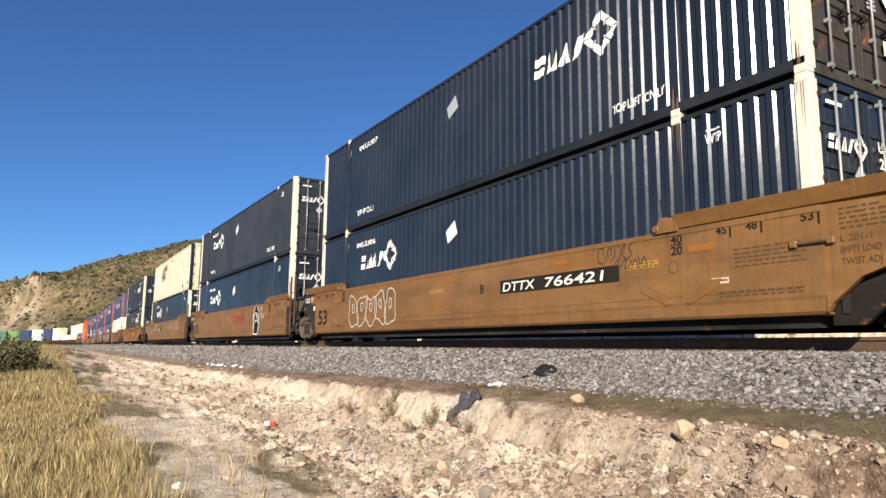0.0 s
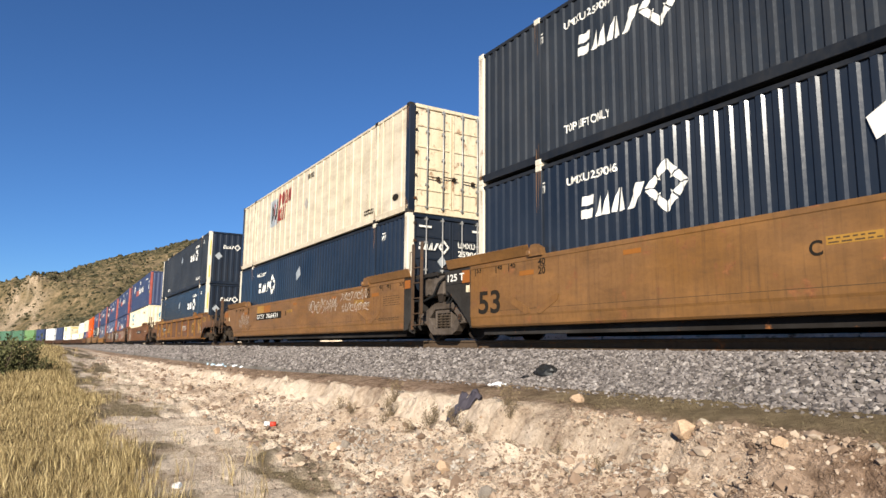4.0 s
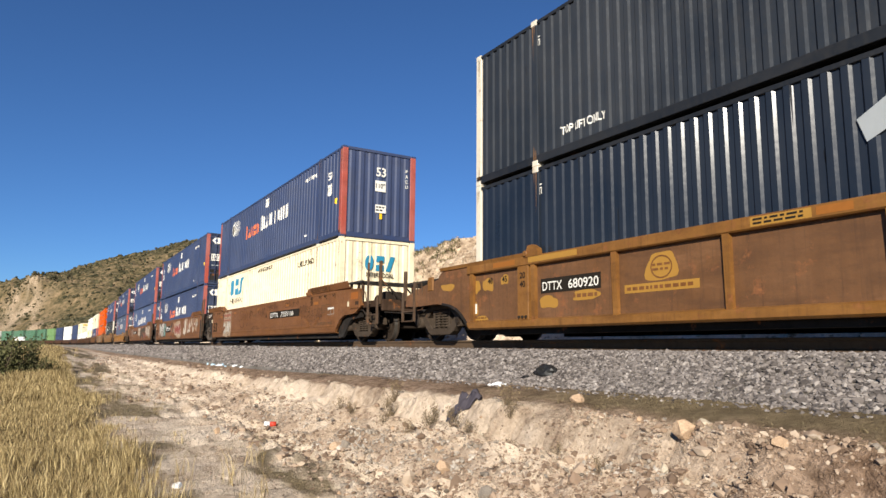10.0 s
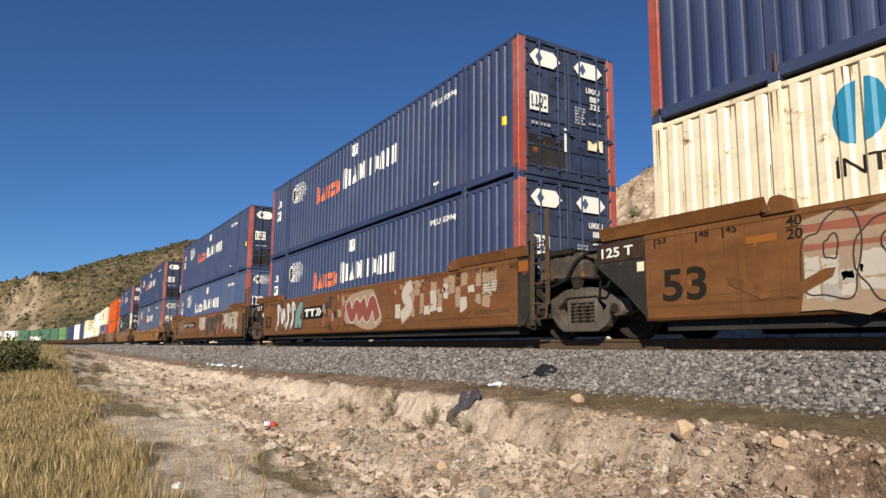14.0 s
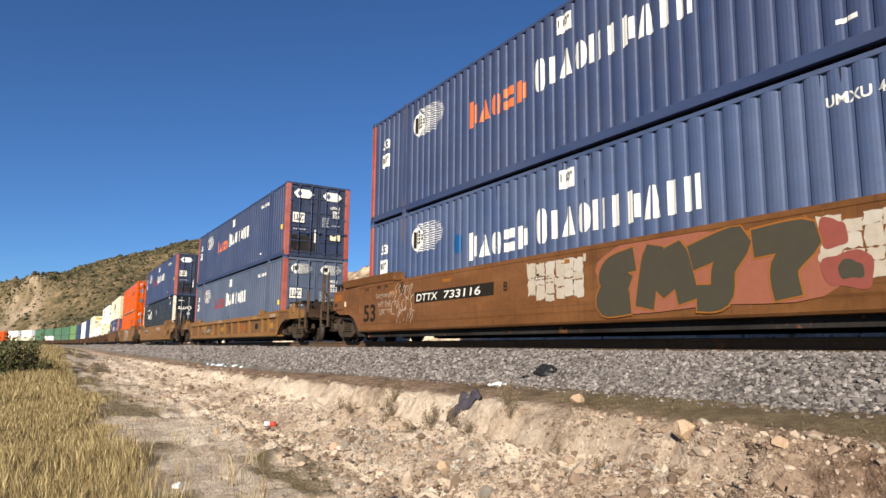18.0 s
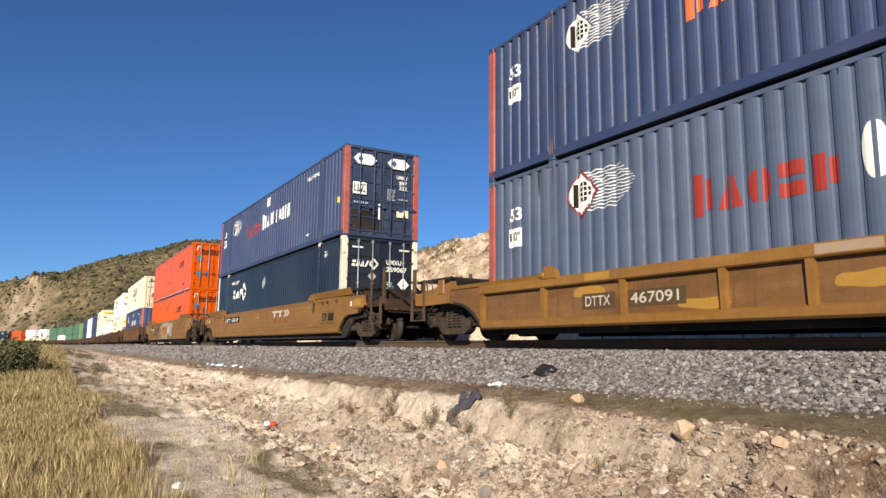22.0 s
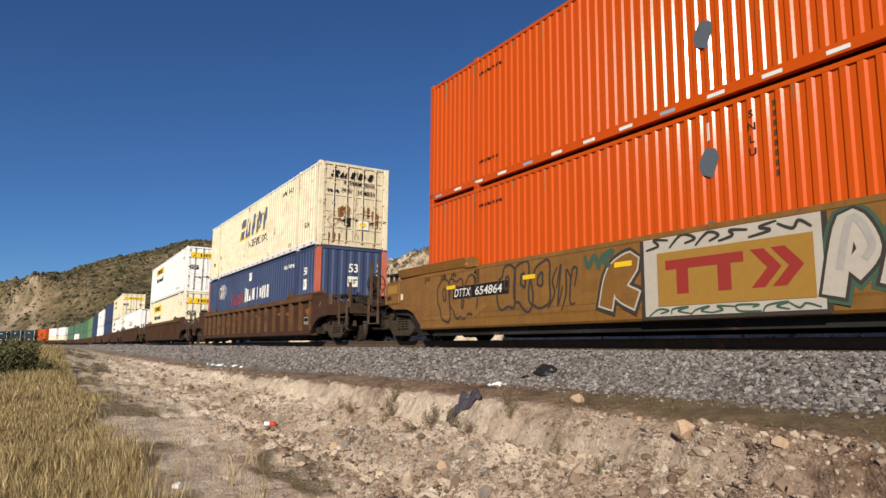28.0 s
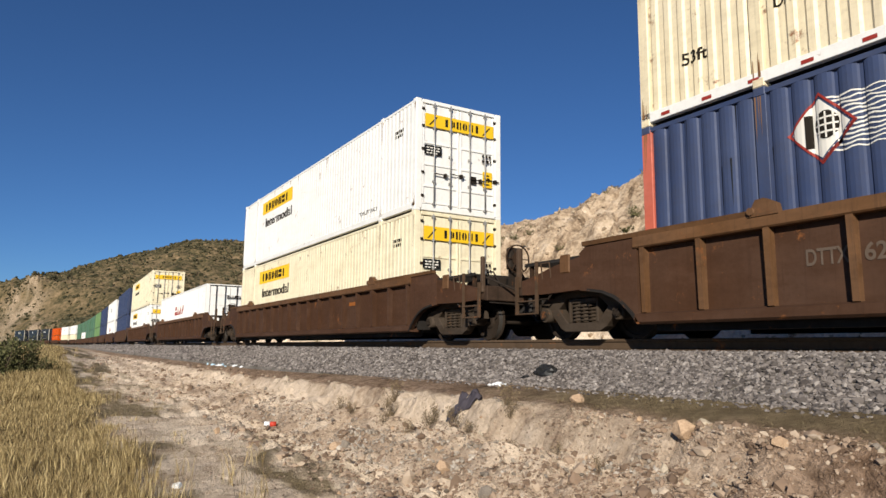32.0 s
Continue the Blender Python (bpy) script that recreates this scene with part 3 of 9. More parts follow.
xs_track = np.concatenate([np.arange(-500, -60, 4.0), np.arange(-60, -16, 1.0), np.arange(-16, 4, 0.25), np.arange(4, 40, 2.0), np.arange(40, 401, 40.0)])
ballast = sweep("ballast_bed", [(3.45, 0.60), (3.05, 0.86), (2.80, 1.00), (2.3, 1.24), (1.86, 1.455), (1.3, 1.47), (-1.3, 1.47), (-1.86, 1.455), (-2.8, 1.03), (-3.3, 0.85)], xs_track, BALLAST, 0.03)
tagged(ballast, "bed of crushed grey ballast under the track", "ballast", kind="structure")

RAIL_SEC = [(-0.070, 0.0), (-0.070, 0.012), (-0.012, 0.035), (-0.010, 0.125), (-0.036, 0.138), (-0.036, 0.170), (-0.028, 0.180), (0.028, 0.180), (0.036, 0.170), (0.036, 0.138), (0.010, 0.125), (0.012, 0.035), (0.070, 0.012), (0.070, 0.0)]
for side in (1, -1):
    off = side * (GAUGE / 2 + 0.036)
    rail = sweep("rail", [(off + a, TIE_TOP + b) for a, b in RAIL_SEC], xs_track, RAILSIDE)
    tagged(rail, "rust-brown steel rail with a worn head", "rail", "rails of the track", "structure")

tie_bm = bm_new()
prism(tie_bm, [(-0.13, 0.0), (0.13, 0.0), (0.10, 0.20), (-0.10, 0.20)], -1.28, 1.28)
tie_me = bpy.data.meshes.new("tie")
tie_bm.to_mesh(tie_me)
tie_bm.free()
tie_me.materials.append(CONCRETE_TIE)
for i in range(110):
    x = 3.0 - i * 0.61
    tie = tagged(new("tie", tie_me), "grey concrete railway tie bedded in ballast", "railway tie", "ties of the track")
    tie.matrix_basis = pose(x, float(track_y(x)), TIE_TOP - 0.2 - 0.003)


# ================= containers =================
CL, CW, CH = 16.154, 2.591, 2.896
HX, HY = CL / 2, CW / 2
POST40 = 6.096


def side_profile(pitch, depth, kind="trapeze"):
    """Break points (x, depth behind the outer face) of a corrugated side between the end posts."""
    pts, spans = [], [(-HX + 0.17, -POST40 - 0.09), (-POST40 + 0.09, POST40 - 0.09), (POST40 + 0.09, HX - 0.17)]
    for a, b in spans:
        k = max(1, round((b - a) / pitch))
        p = (b - a) / k
        for i in range(k):
            x = a + i * p
            if kind == "batten":
                pts += [(x, 0.03), (x + 0.44 * p, 0.03), (x + 0.45 * p, 0.008), (x + 0.55 * p, 0.008), (x + 0.56 * p, 0.03)]
            elif kind == "groove":
                pts += [(x, depth), (x + 0.10 * p, depth), (x + 0.17 * p, 0.024), (x + 0.32 * p, 0.010), (x + 0.52 * p, 0.004), (x + 0.72 * p, 0.009), (x + 0.88 * p, 0.022), (x + 0.95 * p, depth)]
            else:
                pts += [(x, depth), (x + 0.24 * p, depth), (x + 0.385 * p, 0.008), (x + 0.735 * p, 0.008), (x + 0.88 * p, depth)]
        pts.append((b, depth if kind != "batten" else 0.03))
    return pts


def strip_wall(bm, prof, z0, z1, side):
    """The corrugated sheet itself, at y = side * (half width - depth)."""
    lo = [bm.verts.new((x, side * (HY - d), z0)) for x, d in prof]
    hi = [bm.verts.new((x, side * (HY - d), z1)) for x, d in prof]
    for i in range(len(prof) - 1):
        f = (lo[i], lo[i + 1], hi[i + 1], hi[i])
        bm.faces.new(f if side < 0 else f[::-1])
    return bm


def end_wall(bm, pitch, depth, x, sgn, z0, z1):
    k = round((CW - 0.36) / pitch)
    p = (CW - 0.36) / k
    prof = []
    for i in range(k):
        y = -HY + 0.18 + i * p
        prof += [(y, depth), (y + 0.2 * p, depth), (y + 0.38 * p, 0.01), (y + 0.72 * p, 0.01), (y + 0.9 * p, depth)]
    prof.append((HY - 0.18, depth))
    lo = [bm.verts.new((x - sgn * d, y, z0)) for y, d in prof]
    hi = [bm.verts.new((x - sgn * d, y, z1)) for y, d in prof]
    for i in range(len(prof) - 1):
        f = (lo[i], lo[i + 1], hi[i + 1], hi[i])
        bm.faces.new(f if sgn > 0 else f[::-1])
    return bm


def lay(bm, prof, lift=0.005):
    """Bend a flat shape in x and z on to the camera's side of a container."""
    xs = [v.co.x for v in bm.verts]
    lo, hi = min(xs), max(xs)
    for x, _ in prof:
        if lo < x < hi:
            bmesh.ops.bisect_plane(bm, geom=bm.verts[:] + bm.edges[:] + bm.faces[:], plane_co=(x, 0, 0), plane_no=(1, 0, 0))
    px, pd = [p[0] for p in prof], [p[1] for p in prof]
    for v in bm.verts:
        v.co.y = -(HY - float(np.interp(v.co.x, px, pd))) - lift
    return bm


def quad(bm, pts):
    return bm.faces.new([bm.verts.new((x, 0.0, z)) for x, z in pts])


def slab(bm, x0, x1, z0, z1, lean=0.0):
    quad(bm, [(x0, z0), (x1, z0), (x1 + lean * (z1 - z0), z1), (x0 + lean * (z1 - z0), z1)])
    return bm


def arc(cx, cz, rx, rz, a0, a1, n=9):
    return [(cx + rx * math.cos(math.radians(a0 + (a1 - a0) * i / n)), cz + rz * math.sin(math.radians(a0 + (a1 - a0) * i / n))) for i in range(n + 1)]


BLOCKS = {
    "bar": [[(0.08, 0), (0.50, 0), (0.50, 1), (0.08, 1)], [(0.58, 0.14), (0.90, 0.14), (0.90, 0.86), (0.58, 0.86)]],
    "post": [[(0.26, 0), (0.74, 0), (0.74, 1), (0.26, 1)]],
    "lens": [arc(0.42, 0.5, 0.38, 0.5, 90, 270, 10), arc(0.58, 0.5, 0.34, 0.5, 90, -90, 10)],
    "wedge": [[(0.0, 0), (0.40, 0), (0.46, 1), (0.40, 1)], [(0.54, 0), (0.98, 0), (0.66, 1), (0.56, 1)]],
    "twin": [[(0.06, 0), (0.42, 0), (0.42, 1), (0.06, 1)], [(0.66, 0), (0.90, 0), (0.90, 1), (0.66, 1)]],
    "pair": [[(0.06, 0), (0.94, 0), (0.94, 0.40), (0.06, 0.40)], [(0.06, 0.58), (0.94, 0.58), (0.94, 1), (0.06, 1)]],
    "slope": [[(0.0, 0), (0.50, 0), (0.96, 1), (0.46, 1)]],
    "peaks": [[(0.0, 0), (0.50, 0), (0.26, 1)], [(0.50, 0), (1.0, 0), (0.76, 1)]],
}
SERIF = ("lens", "post", "wedge", "lens", "twin", "post", "bar", "wedge", "post", "twin")
SQUARE = ("pair", "peaks", "wedge", "slope")
SLANT = ("pair", "peaks", "post", "bar", "post")


def block_word(bm, x0, x1, z0, z1, row, lean=0.0, grow=0.0):
    """A brand word as a row of plain blocks, the first one taller."""
    p = (x1 - x0) / len(row)
    for i, kind in enumerate(row):
        h = (z1 - z0) * (1 + (grow if i == 0 else 0))
        lo = z0 - (0.10 * (z1 - z0) if grow and i == 0 else 0)
        w = p * 0.88
        for poly in BLOCKS[kind]:
            quad(bm, [(x0 + i * p + w * u + lean * h * v, lo + h * v) for u, v in poly])
    return bm


def disc(bm, cx, cz, rx, rz, n=20):
    quad(bm, [(cx + rx * math.cos(2 * math.pi * i / n), cz + rz * math.sin(2 * math.pi * i / n)) for i in range(n)])
    return bm


def diamond(bm, cx, cz, rx, rz):
    quad(bm, [(cx, cz - rz), (cx + rx, cz), (cx, cz + rz), (cx - rx, cz)])
    return bm


def lattice(bm, cx, cz, rx, rz):
    """The woven diamond emblem: a ring of eight slanted bars with gaps between them."""
    def pt(u, v):
        return (cx + rx * u, cz + rz * v)
    corners = [(0, -1), (1, 0), (0, 1), (-1, 0)]
    for i in range(4):
        (ax, az), (bx, bz) = corners[i], corners[(i + 1) % 4]
        for s0, s1 in ((0.03, 0.47), (0.53, 0.97)):
            p = [(ax + (bx - ax) * s0, az + (bz - az) * s0), (ax + (bx - ax) * s1, az + (bz - az) * s1)]
            q = [(x * 0.60, z * 0.60) for x, z in p]
            quad(bm, [pt(*p[0]), pt(*p[1]), pt(*q[1]), pt(*q[0])])
    for i in range(4):
        ax, az = corners[i]
        bx, bz = corners[(i + 1) % 4]
        mx, mz = (ax + bx) / 2 * 0.56, (az + bz) / 2 * 0.56
        quad(bm, [pt(mx * 0.72, mz * 0.72), pt(mx + 0.10 * ax, mz + 0.10 * az), pt(mx, mz), pt(mx + 0.10 * bx, mz + 0.10 * bz)])
    return bm


def globe(bm, cx, cz, r):
    """The globe emblem: a solid diamond with a bulging side, and waved lines that trail off from it."""
    quad(bm, [(cx, cz - r), (cx + 0.95 * r, cz), (cx, cz + r), (cx - 0.62 * r, cz + 0.55 * r), (cx - 1.0 * r, cz), (cx - 0.62 * r, cz - 0.55 * r)])
    n = 13
    for k in range(n):
        v = -0.97 + 1.94 * (k + 0.5) / n
        a = cx + 0.95 * r * (1 - abs(v)) + 0.10 * r
        b = cx + r * (3.4 - 1.15 * abs(v - 0.1) ** 1.3)
        pts = [(a + (b - a) * i / 11, cz + r * v + 0.035 * r * math.sin(i * 1.7 + 0.6 * k)) for i in range(12)]
        top = [(x, z + 0.068 * r * (1.0 - 0.55 * i / 11)) for i, (x, z) in enumerate(pts)]
        quad(bm, pts + top[::-1])
    return bm


def globe_core(bm, cx, cz, r):
    """The dark bar and ball on the diamond."""
    slab(bm, cx - 0.52 * r, cx - 0.28 * r, cz - 0.62 * r, cz + 0.52 * r)
    return disc(bm, cx + 0.18 * r, cz + 0.08 * r, 0.40 * r, 0.48 * r)


def globe_grid(bm, cx, cz, r):
    """Pale lines on the ball."""
    x, z = cx + 0.18 * r, cz + 0.08 * r
    for d in (-0.24, 0.0, 0.24):
        slab(bm, x - 0.38 * r, x + 0.38 * r, z + (d - 0.03) * r, z + (d + 0.03) * r)
        slab(bm, x + (d - 0.03) * r, x + (d + 0.03) * r, z - 0.44 * r, z + 0.44 * r)
    return bm


def words(text, x, z, h, w=None, weight=0.03):
    """Readable letters, placed by their left lower corner, as a flat bmesh."""
    bm, (a, b) = lettering(text, h, weight * h)
    k = 1.0 if w is None else w / (b - a)
    for v in bm.verts:
        v.co.x = (v.co.x - a) * k + x
        v.co.z += z
    return bm


def upright(text, x, z_top, h, gap):
    """Letters one below the other."""
    bm = bm_new()
    for i, ch in enumerate(text):
        if ch == " ":
            continue
        t, (a, b) = lettering(ch, h, 0.025 * h)
        me = bpy.data.meshes.new("ch")
        for v in t.verts:
            v.co.x += x - (a + b) / 2
            v.co.z += z_top - (i + 1) * gap
        t.to_mesh(me)
        t.free()
        bm.from_mesh(me)
        bpy.data.meshes.remove(me)
    return bm


def on_end(bm, lift=0.012):
    """Turn a flat shape in x and z to face +x at a container's front: x becomes y."""
    for v in bm.verts:
        v.co = Vector((HX + lift, v.co.x, v.co.z))
    return bm


RUNS = [0]


def container(name, label, body, post, pitch=0.28, depth=0.036, kind="trapeze", end="doors", end_paint=None, rail_paint=None, cast=None, rods=None):
    """A 53-foot box: sides, ends, roof, rails, posts, castings; doors with lock rods or a corrugated front end."""
    t = thing(name, label, "container", "containers of the train")
    t["rest"] = 0.0
    end_paint, rail_paint, cast = end_paint or body, rail_paint or body, cast or post
    prof = side_profile(pitch, depth, kind)
    for s in (-1, 1):
        part("side_wall", strip_wall(bm_new(), prof, 0.20, CH - 0.085, s), body, t)
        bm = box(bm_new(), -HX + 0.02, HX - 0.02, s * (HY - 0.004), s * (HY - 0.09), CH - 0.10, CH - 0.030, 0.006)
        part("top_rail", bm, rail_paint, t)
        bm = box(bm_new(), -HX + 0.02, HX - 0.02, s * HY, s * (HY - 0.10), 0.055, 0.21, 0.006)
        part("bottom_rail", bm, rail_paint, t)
    post_bm = box(bm_new(), -0.085, 0.085, -0.05, 0.05, 0.10, CH - 0.05, 0.006)
    first = None
    for s in (-1, 1):
        for x in (-POST40, POST40):
            if first is None:
                first = part("lifting_post", post_bm, body, t)
                first.matrix_basis = pose(x, s * (HY - 0.052), 0)
            else:
                same_part(first, t, pose(x, s * (HY - 0.052), 0))
    cp = None
    for sx in (-1, 1):
        for s in (-1, 1):
            m = pose(sx * (HX - 0.095), s * (HY - 0.095), 0)
            if cp is None:
                cp = part("corner_post", box(bm_new(), -0.095, 0.095, -0.095, 0.095, 0.06, CH - 0.06, 0.012), post, t)
                cp.matrix_basis = m
            else:
                same_part(cp, t, m)
    cc = None
    for z in (0.06, CH - 0.06):
        for sx in (-POST40, POST40, -HX + 0.09, HX - 0.09):
            for s in (-1, 1):
                m = pose(sx, s * (HY - 0.075), z)
                if cc is None:
                    bm = box(bm_new(), -0.085, 0.085, -0.082, 0.082, -0.06, 0.06, 0.012)
                    box(bm, -0.035, 0.035, -0.0845, -0.06, -0.022, 0.022)
                    cc = part("corner_casting", bm, cast, t)
                    cc.matrix_basis = m
                else:
                    same_part(cc, t, m)
    # rust and soot washed down from the rails, castings and posts
    RUNS[0] += 1
    rr = random.Random(RUNS[0] * 7 + 3)
    dark = body in (NAVY, NAVY_MATTE, BLUE, BLUE_FADED, BLUE_MID, BLUE_SLATE)
    bm = bm_new()
    for i in range(26):
        x, w_, l_ = rr.uniform(-HX + 0.3, HX - 0.3), rr.uniform(0.010, 0.032), rr.uniform(0.12, 0.8) * rr.random() + 0.08
        zt = CH - 0.10 if rr.random() < 0.7 else rr.uniform(0.9, CH - 0.4)
        quad(bm, [(x, zt), (x - w_, zt), (x - w_ * 0.75, zt - l_ * 0.5), (x - w_ * 0.45, zt - l_), (x - w_ * 0.2, zt - l_ * 0.7)])
    part("grime_streak", lay(bm, prof, 0.004), SOOTRUN if dark else RUSTRUN, t, "thin dirty water runs")
    bm = bm_new()
    for x in (-POST40, POST40, -HX + 0.095, HX - 0.095):
        for j in range(3):
            xa, l_, w_ = x + rr.uniform(-0.07, 0.05), rr.uniform(0.15, 0.9), rr.uniform(0.008, 0.022)
            quad(bm, [(xa, CH - 0.12), (xa + w_, CH - 0.12), (xa + w_ * 0.8, CH - 0.12 - l_ * 0.6), (xa + w_ * 0.5, CH - 0.12 - l_), (xa + w_ * 0.15, CH - 0.12 - l_ * 0.5)])
            zb, l_ = 0.13, rr.uniform(0.1, 0.35)
            quad(bm, [(xa, zb), (xa + w_ * 1.6, zb), (xa + w_ * 1.1, zb + l_), (xa + w_ * 0.4, zb + l_ * 0.8)])
    for v in bm.verts:
        v.co.y = -HY - 0.0035
    part("rust_stain", bm, RUSTRUN, t, "rust runs on the posts")
    bm = bm_new()
    k = 40
    for i in range(k):
        x = -HX + 0.1 + (CL - 0.2) * i / k
        box(bm, x, x + (CL - 0.2) / k * 0.55, -HY + 0.09, HY - 0.09, CH - 0.05, CH - 0.008)
    box(bm, -HX + 0.05, HX - 0.05, -HY + 0.08, HY - 0.08, CH - 0.06, CH - 0.03)
    part("roof", bm, rail_paint, t)
    part("floor", box(bm_new(), -HX + 0.05, HX - 0.05, -HY + 0.09, HY - 0.09, 0.05, 0.16), DARKEND, t)
    part("rear_end", end_wall(bm_new(), 0.28, 0.03, -HX, -1, 0.15, CH - 0.1), body, t)
    for z0, z1 in ((0.0, 0.17), (CH - 0.12, CH - 0.005)):
        part("end_beam", box(bm_new(), HX - 0.12, HX - 0.015, -HY + 0.19, HY - 0.19, z0 + 0.02, z1, 0.008), end_paint, t)
    if end == "corrugated":
        part("front_end", end_wall(bm_new(), 0.30, 0.035, HX, 1, 0.17, CH - 0.12), end_paint, t)
    else:
        for s in (-1, 1):
            y0, y1 = (-HY + 0.195, -0.012) if s < 0 else (0.012, HY - 0.195)
            bm = box(bm_new(), HX - 0.09, HX - 0.045, y0, y1, 0.175, CH - 0.125)
            door = part("door", bm, end_paint, t)
            rail_ob = None
            for z in (0.20, 0.62, 1.18, 1.74, 2.30):
                if rail_ob is None:
                    rail_ob = part("door_rail", box(bm_new(), HX - 0.046, HX - 0.02, y0 + 0.05, y1 - 0.05, 0.0, 0.05, 0.005), end_paint, door)
                    rail_ob.matrix_basis = pose(0, 0, z)
                else:
                    same_part(rail_ob, door, pose(0, 0, z))
            for ya in (y0 + 0.005, y1 - 0.055):
                part("door_stile", box(bm_new(), HX - 0.046, HX - 0.018, ya, ya + 0.05, 0.18, CH - 0.13, 0.005), end_paint, door)
            for fy in (0.30, 0.74):
                y = y0 + (y1 - y0) * (fy if s < 0 else fy - 0.04)
                bm = tube(bm_new(), (HX + 0.022, y, 0.13), (HX + 0.022, y, CH - 0.07), 0.018, 8)
                for z in (0.16, 0.75, 1.45, 2.15, CH - 0.16):
                    box(bm, HX - 0.03, HX + 0.035, y - 0.035, y + 0.035, z, z + 0.05)
                part("lock_rod", bm, rods or RODMETAL, door, "painted lock rod" if rods else "galvanised lock rod")
                bm = tube(bm_new(), (HX + 0.04, y, 0.95 + 0.1 * fy), (HX + 0.045, y + 0.42, 0.93 + 0.1 * fy), 0.016, 6)
                box(bm, HX - 0.03, HX + 0.05, y + 0.30, y + 0.36, 0.88 + 0.1 * fy, 0.98 + 0.1 * fy)
                part("handle", bm, rods or STEEL, door)
            for z in (0.35, 0.95, 1.55, 2.15, 2.6):
                ya = s * (HY - 0.20)
                part("hinge", box(bm_new(), HX - 0.05, HX + 0.012, ya - 0.045, ya + 0.045, z, z + 0.07, 0.01), rods or STEEL, door)
    return t, prof


def islands(bm):
    """Split a shape into its loose pieces."""
    left, made = set(bm.faces), []
    for f0 in list(bm.faces):
        if f0 not in left:
            continue
        left.discard(f0)
        todo, mine = [f0], [f0]
        while todo:
            for v in todo.pop().verts:
                for g in v.link_faces:
                    if g in left:
                        left.discard(g)
                        todo.append(g)
                        mine.append(g)
        one, seen = bm_new(), {}
        for g in mine:
            for v in g.verts:
                if v not in seen:
                    seen[v] = one.verts.new(v.co)
            one.faces.new([seen[v] for v in g.verts])
        made.append(one)
    bm.free()
    return made


def painted(name, bm, material, t, label):
    """A painted mark; a brand word is split into its blocks, hung under the first of them."""
    if name != "brand_word":
        return part(name, bm, material, t, label)
    pieces = islands(bm)
    word = part(name, pieces[0], material, t, label)
    for one in pieces[1:]:
        part("block", one, material, word)
    return word


def mark(t, prof, name, bm, material, label="", lift=0.005):
    return painted(name, lay(bm, prof, lift), material, t, label)


def end_mark(t, name, bm, material, label="", lift=0.012):
    return painted(name, on_end(bm, lift), material, t, label)


def plate_mark(t, name, bm, material, label=""):
    """A stiff film that spans the ridges of the side."""
    for v in bm.verts:
        v.co.y = -HY + 0.003
    return part(name, bm, material, t, label)


def rows_of_bars(bm, x0, x1, z0, rows, dz, h, seed=3):
    rnd = random.Random(seed)
    for r in range(rows):
        x = x0
        while x < x1 - 0.05:
            w = rnd.uniform(0.04, 0.13)
            slab(bm, x, min(x + w, x1), z0 - r * dz, z0 - r * dz + h)
            x += w + 0.03
    return bm


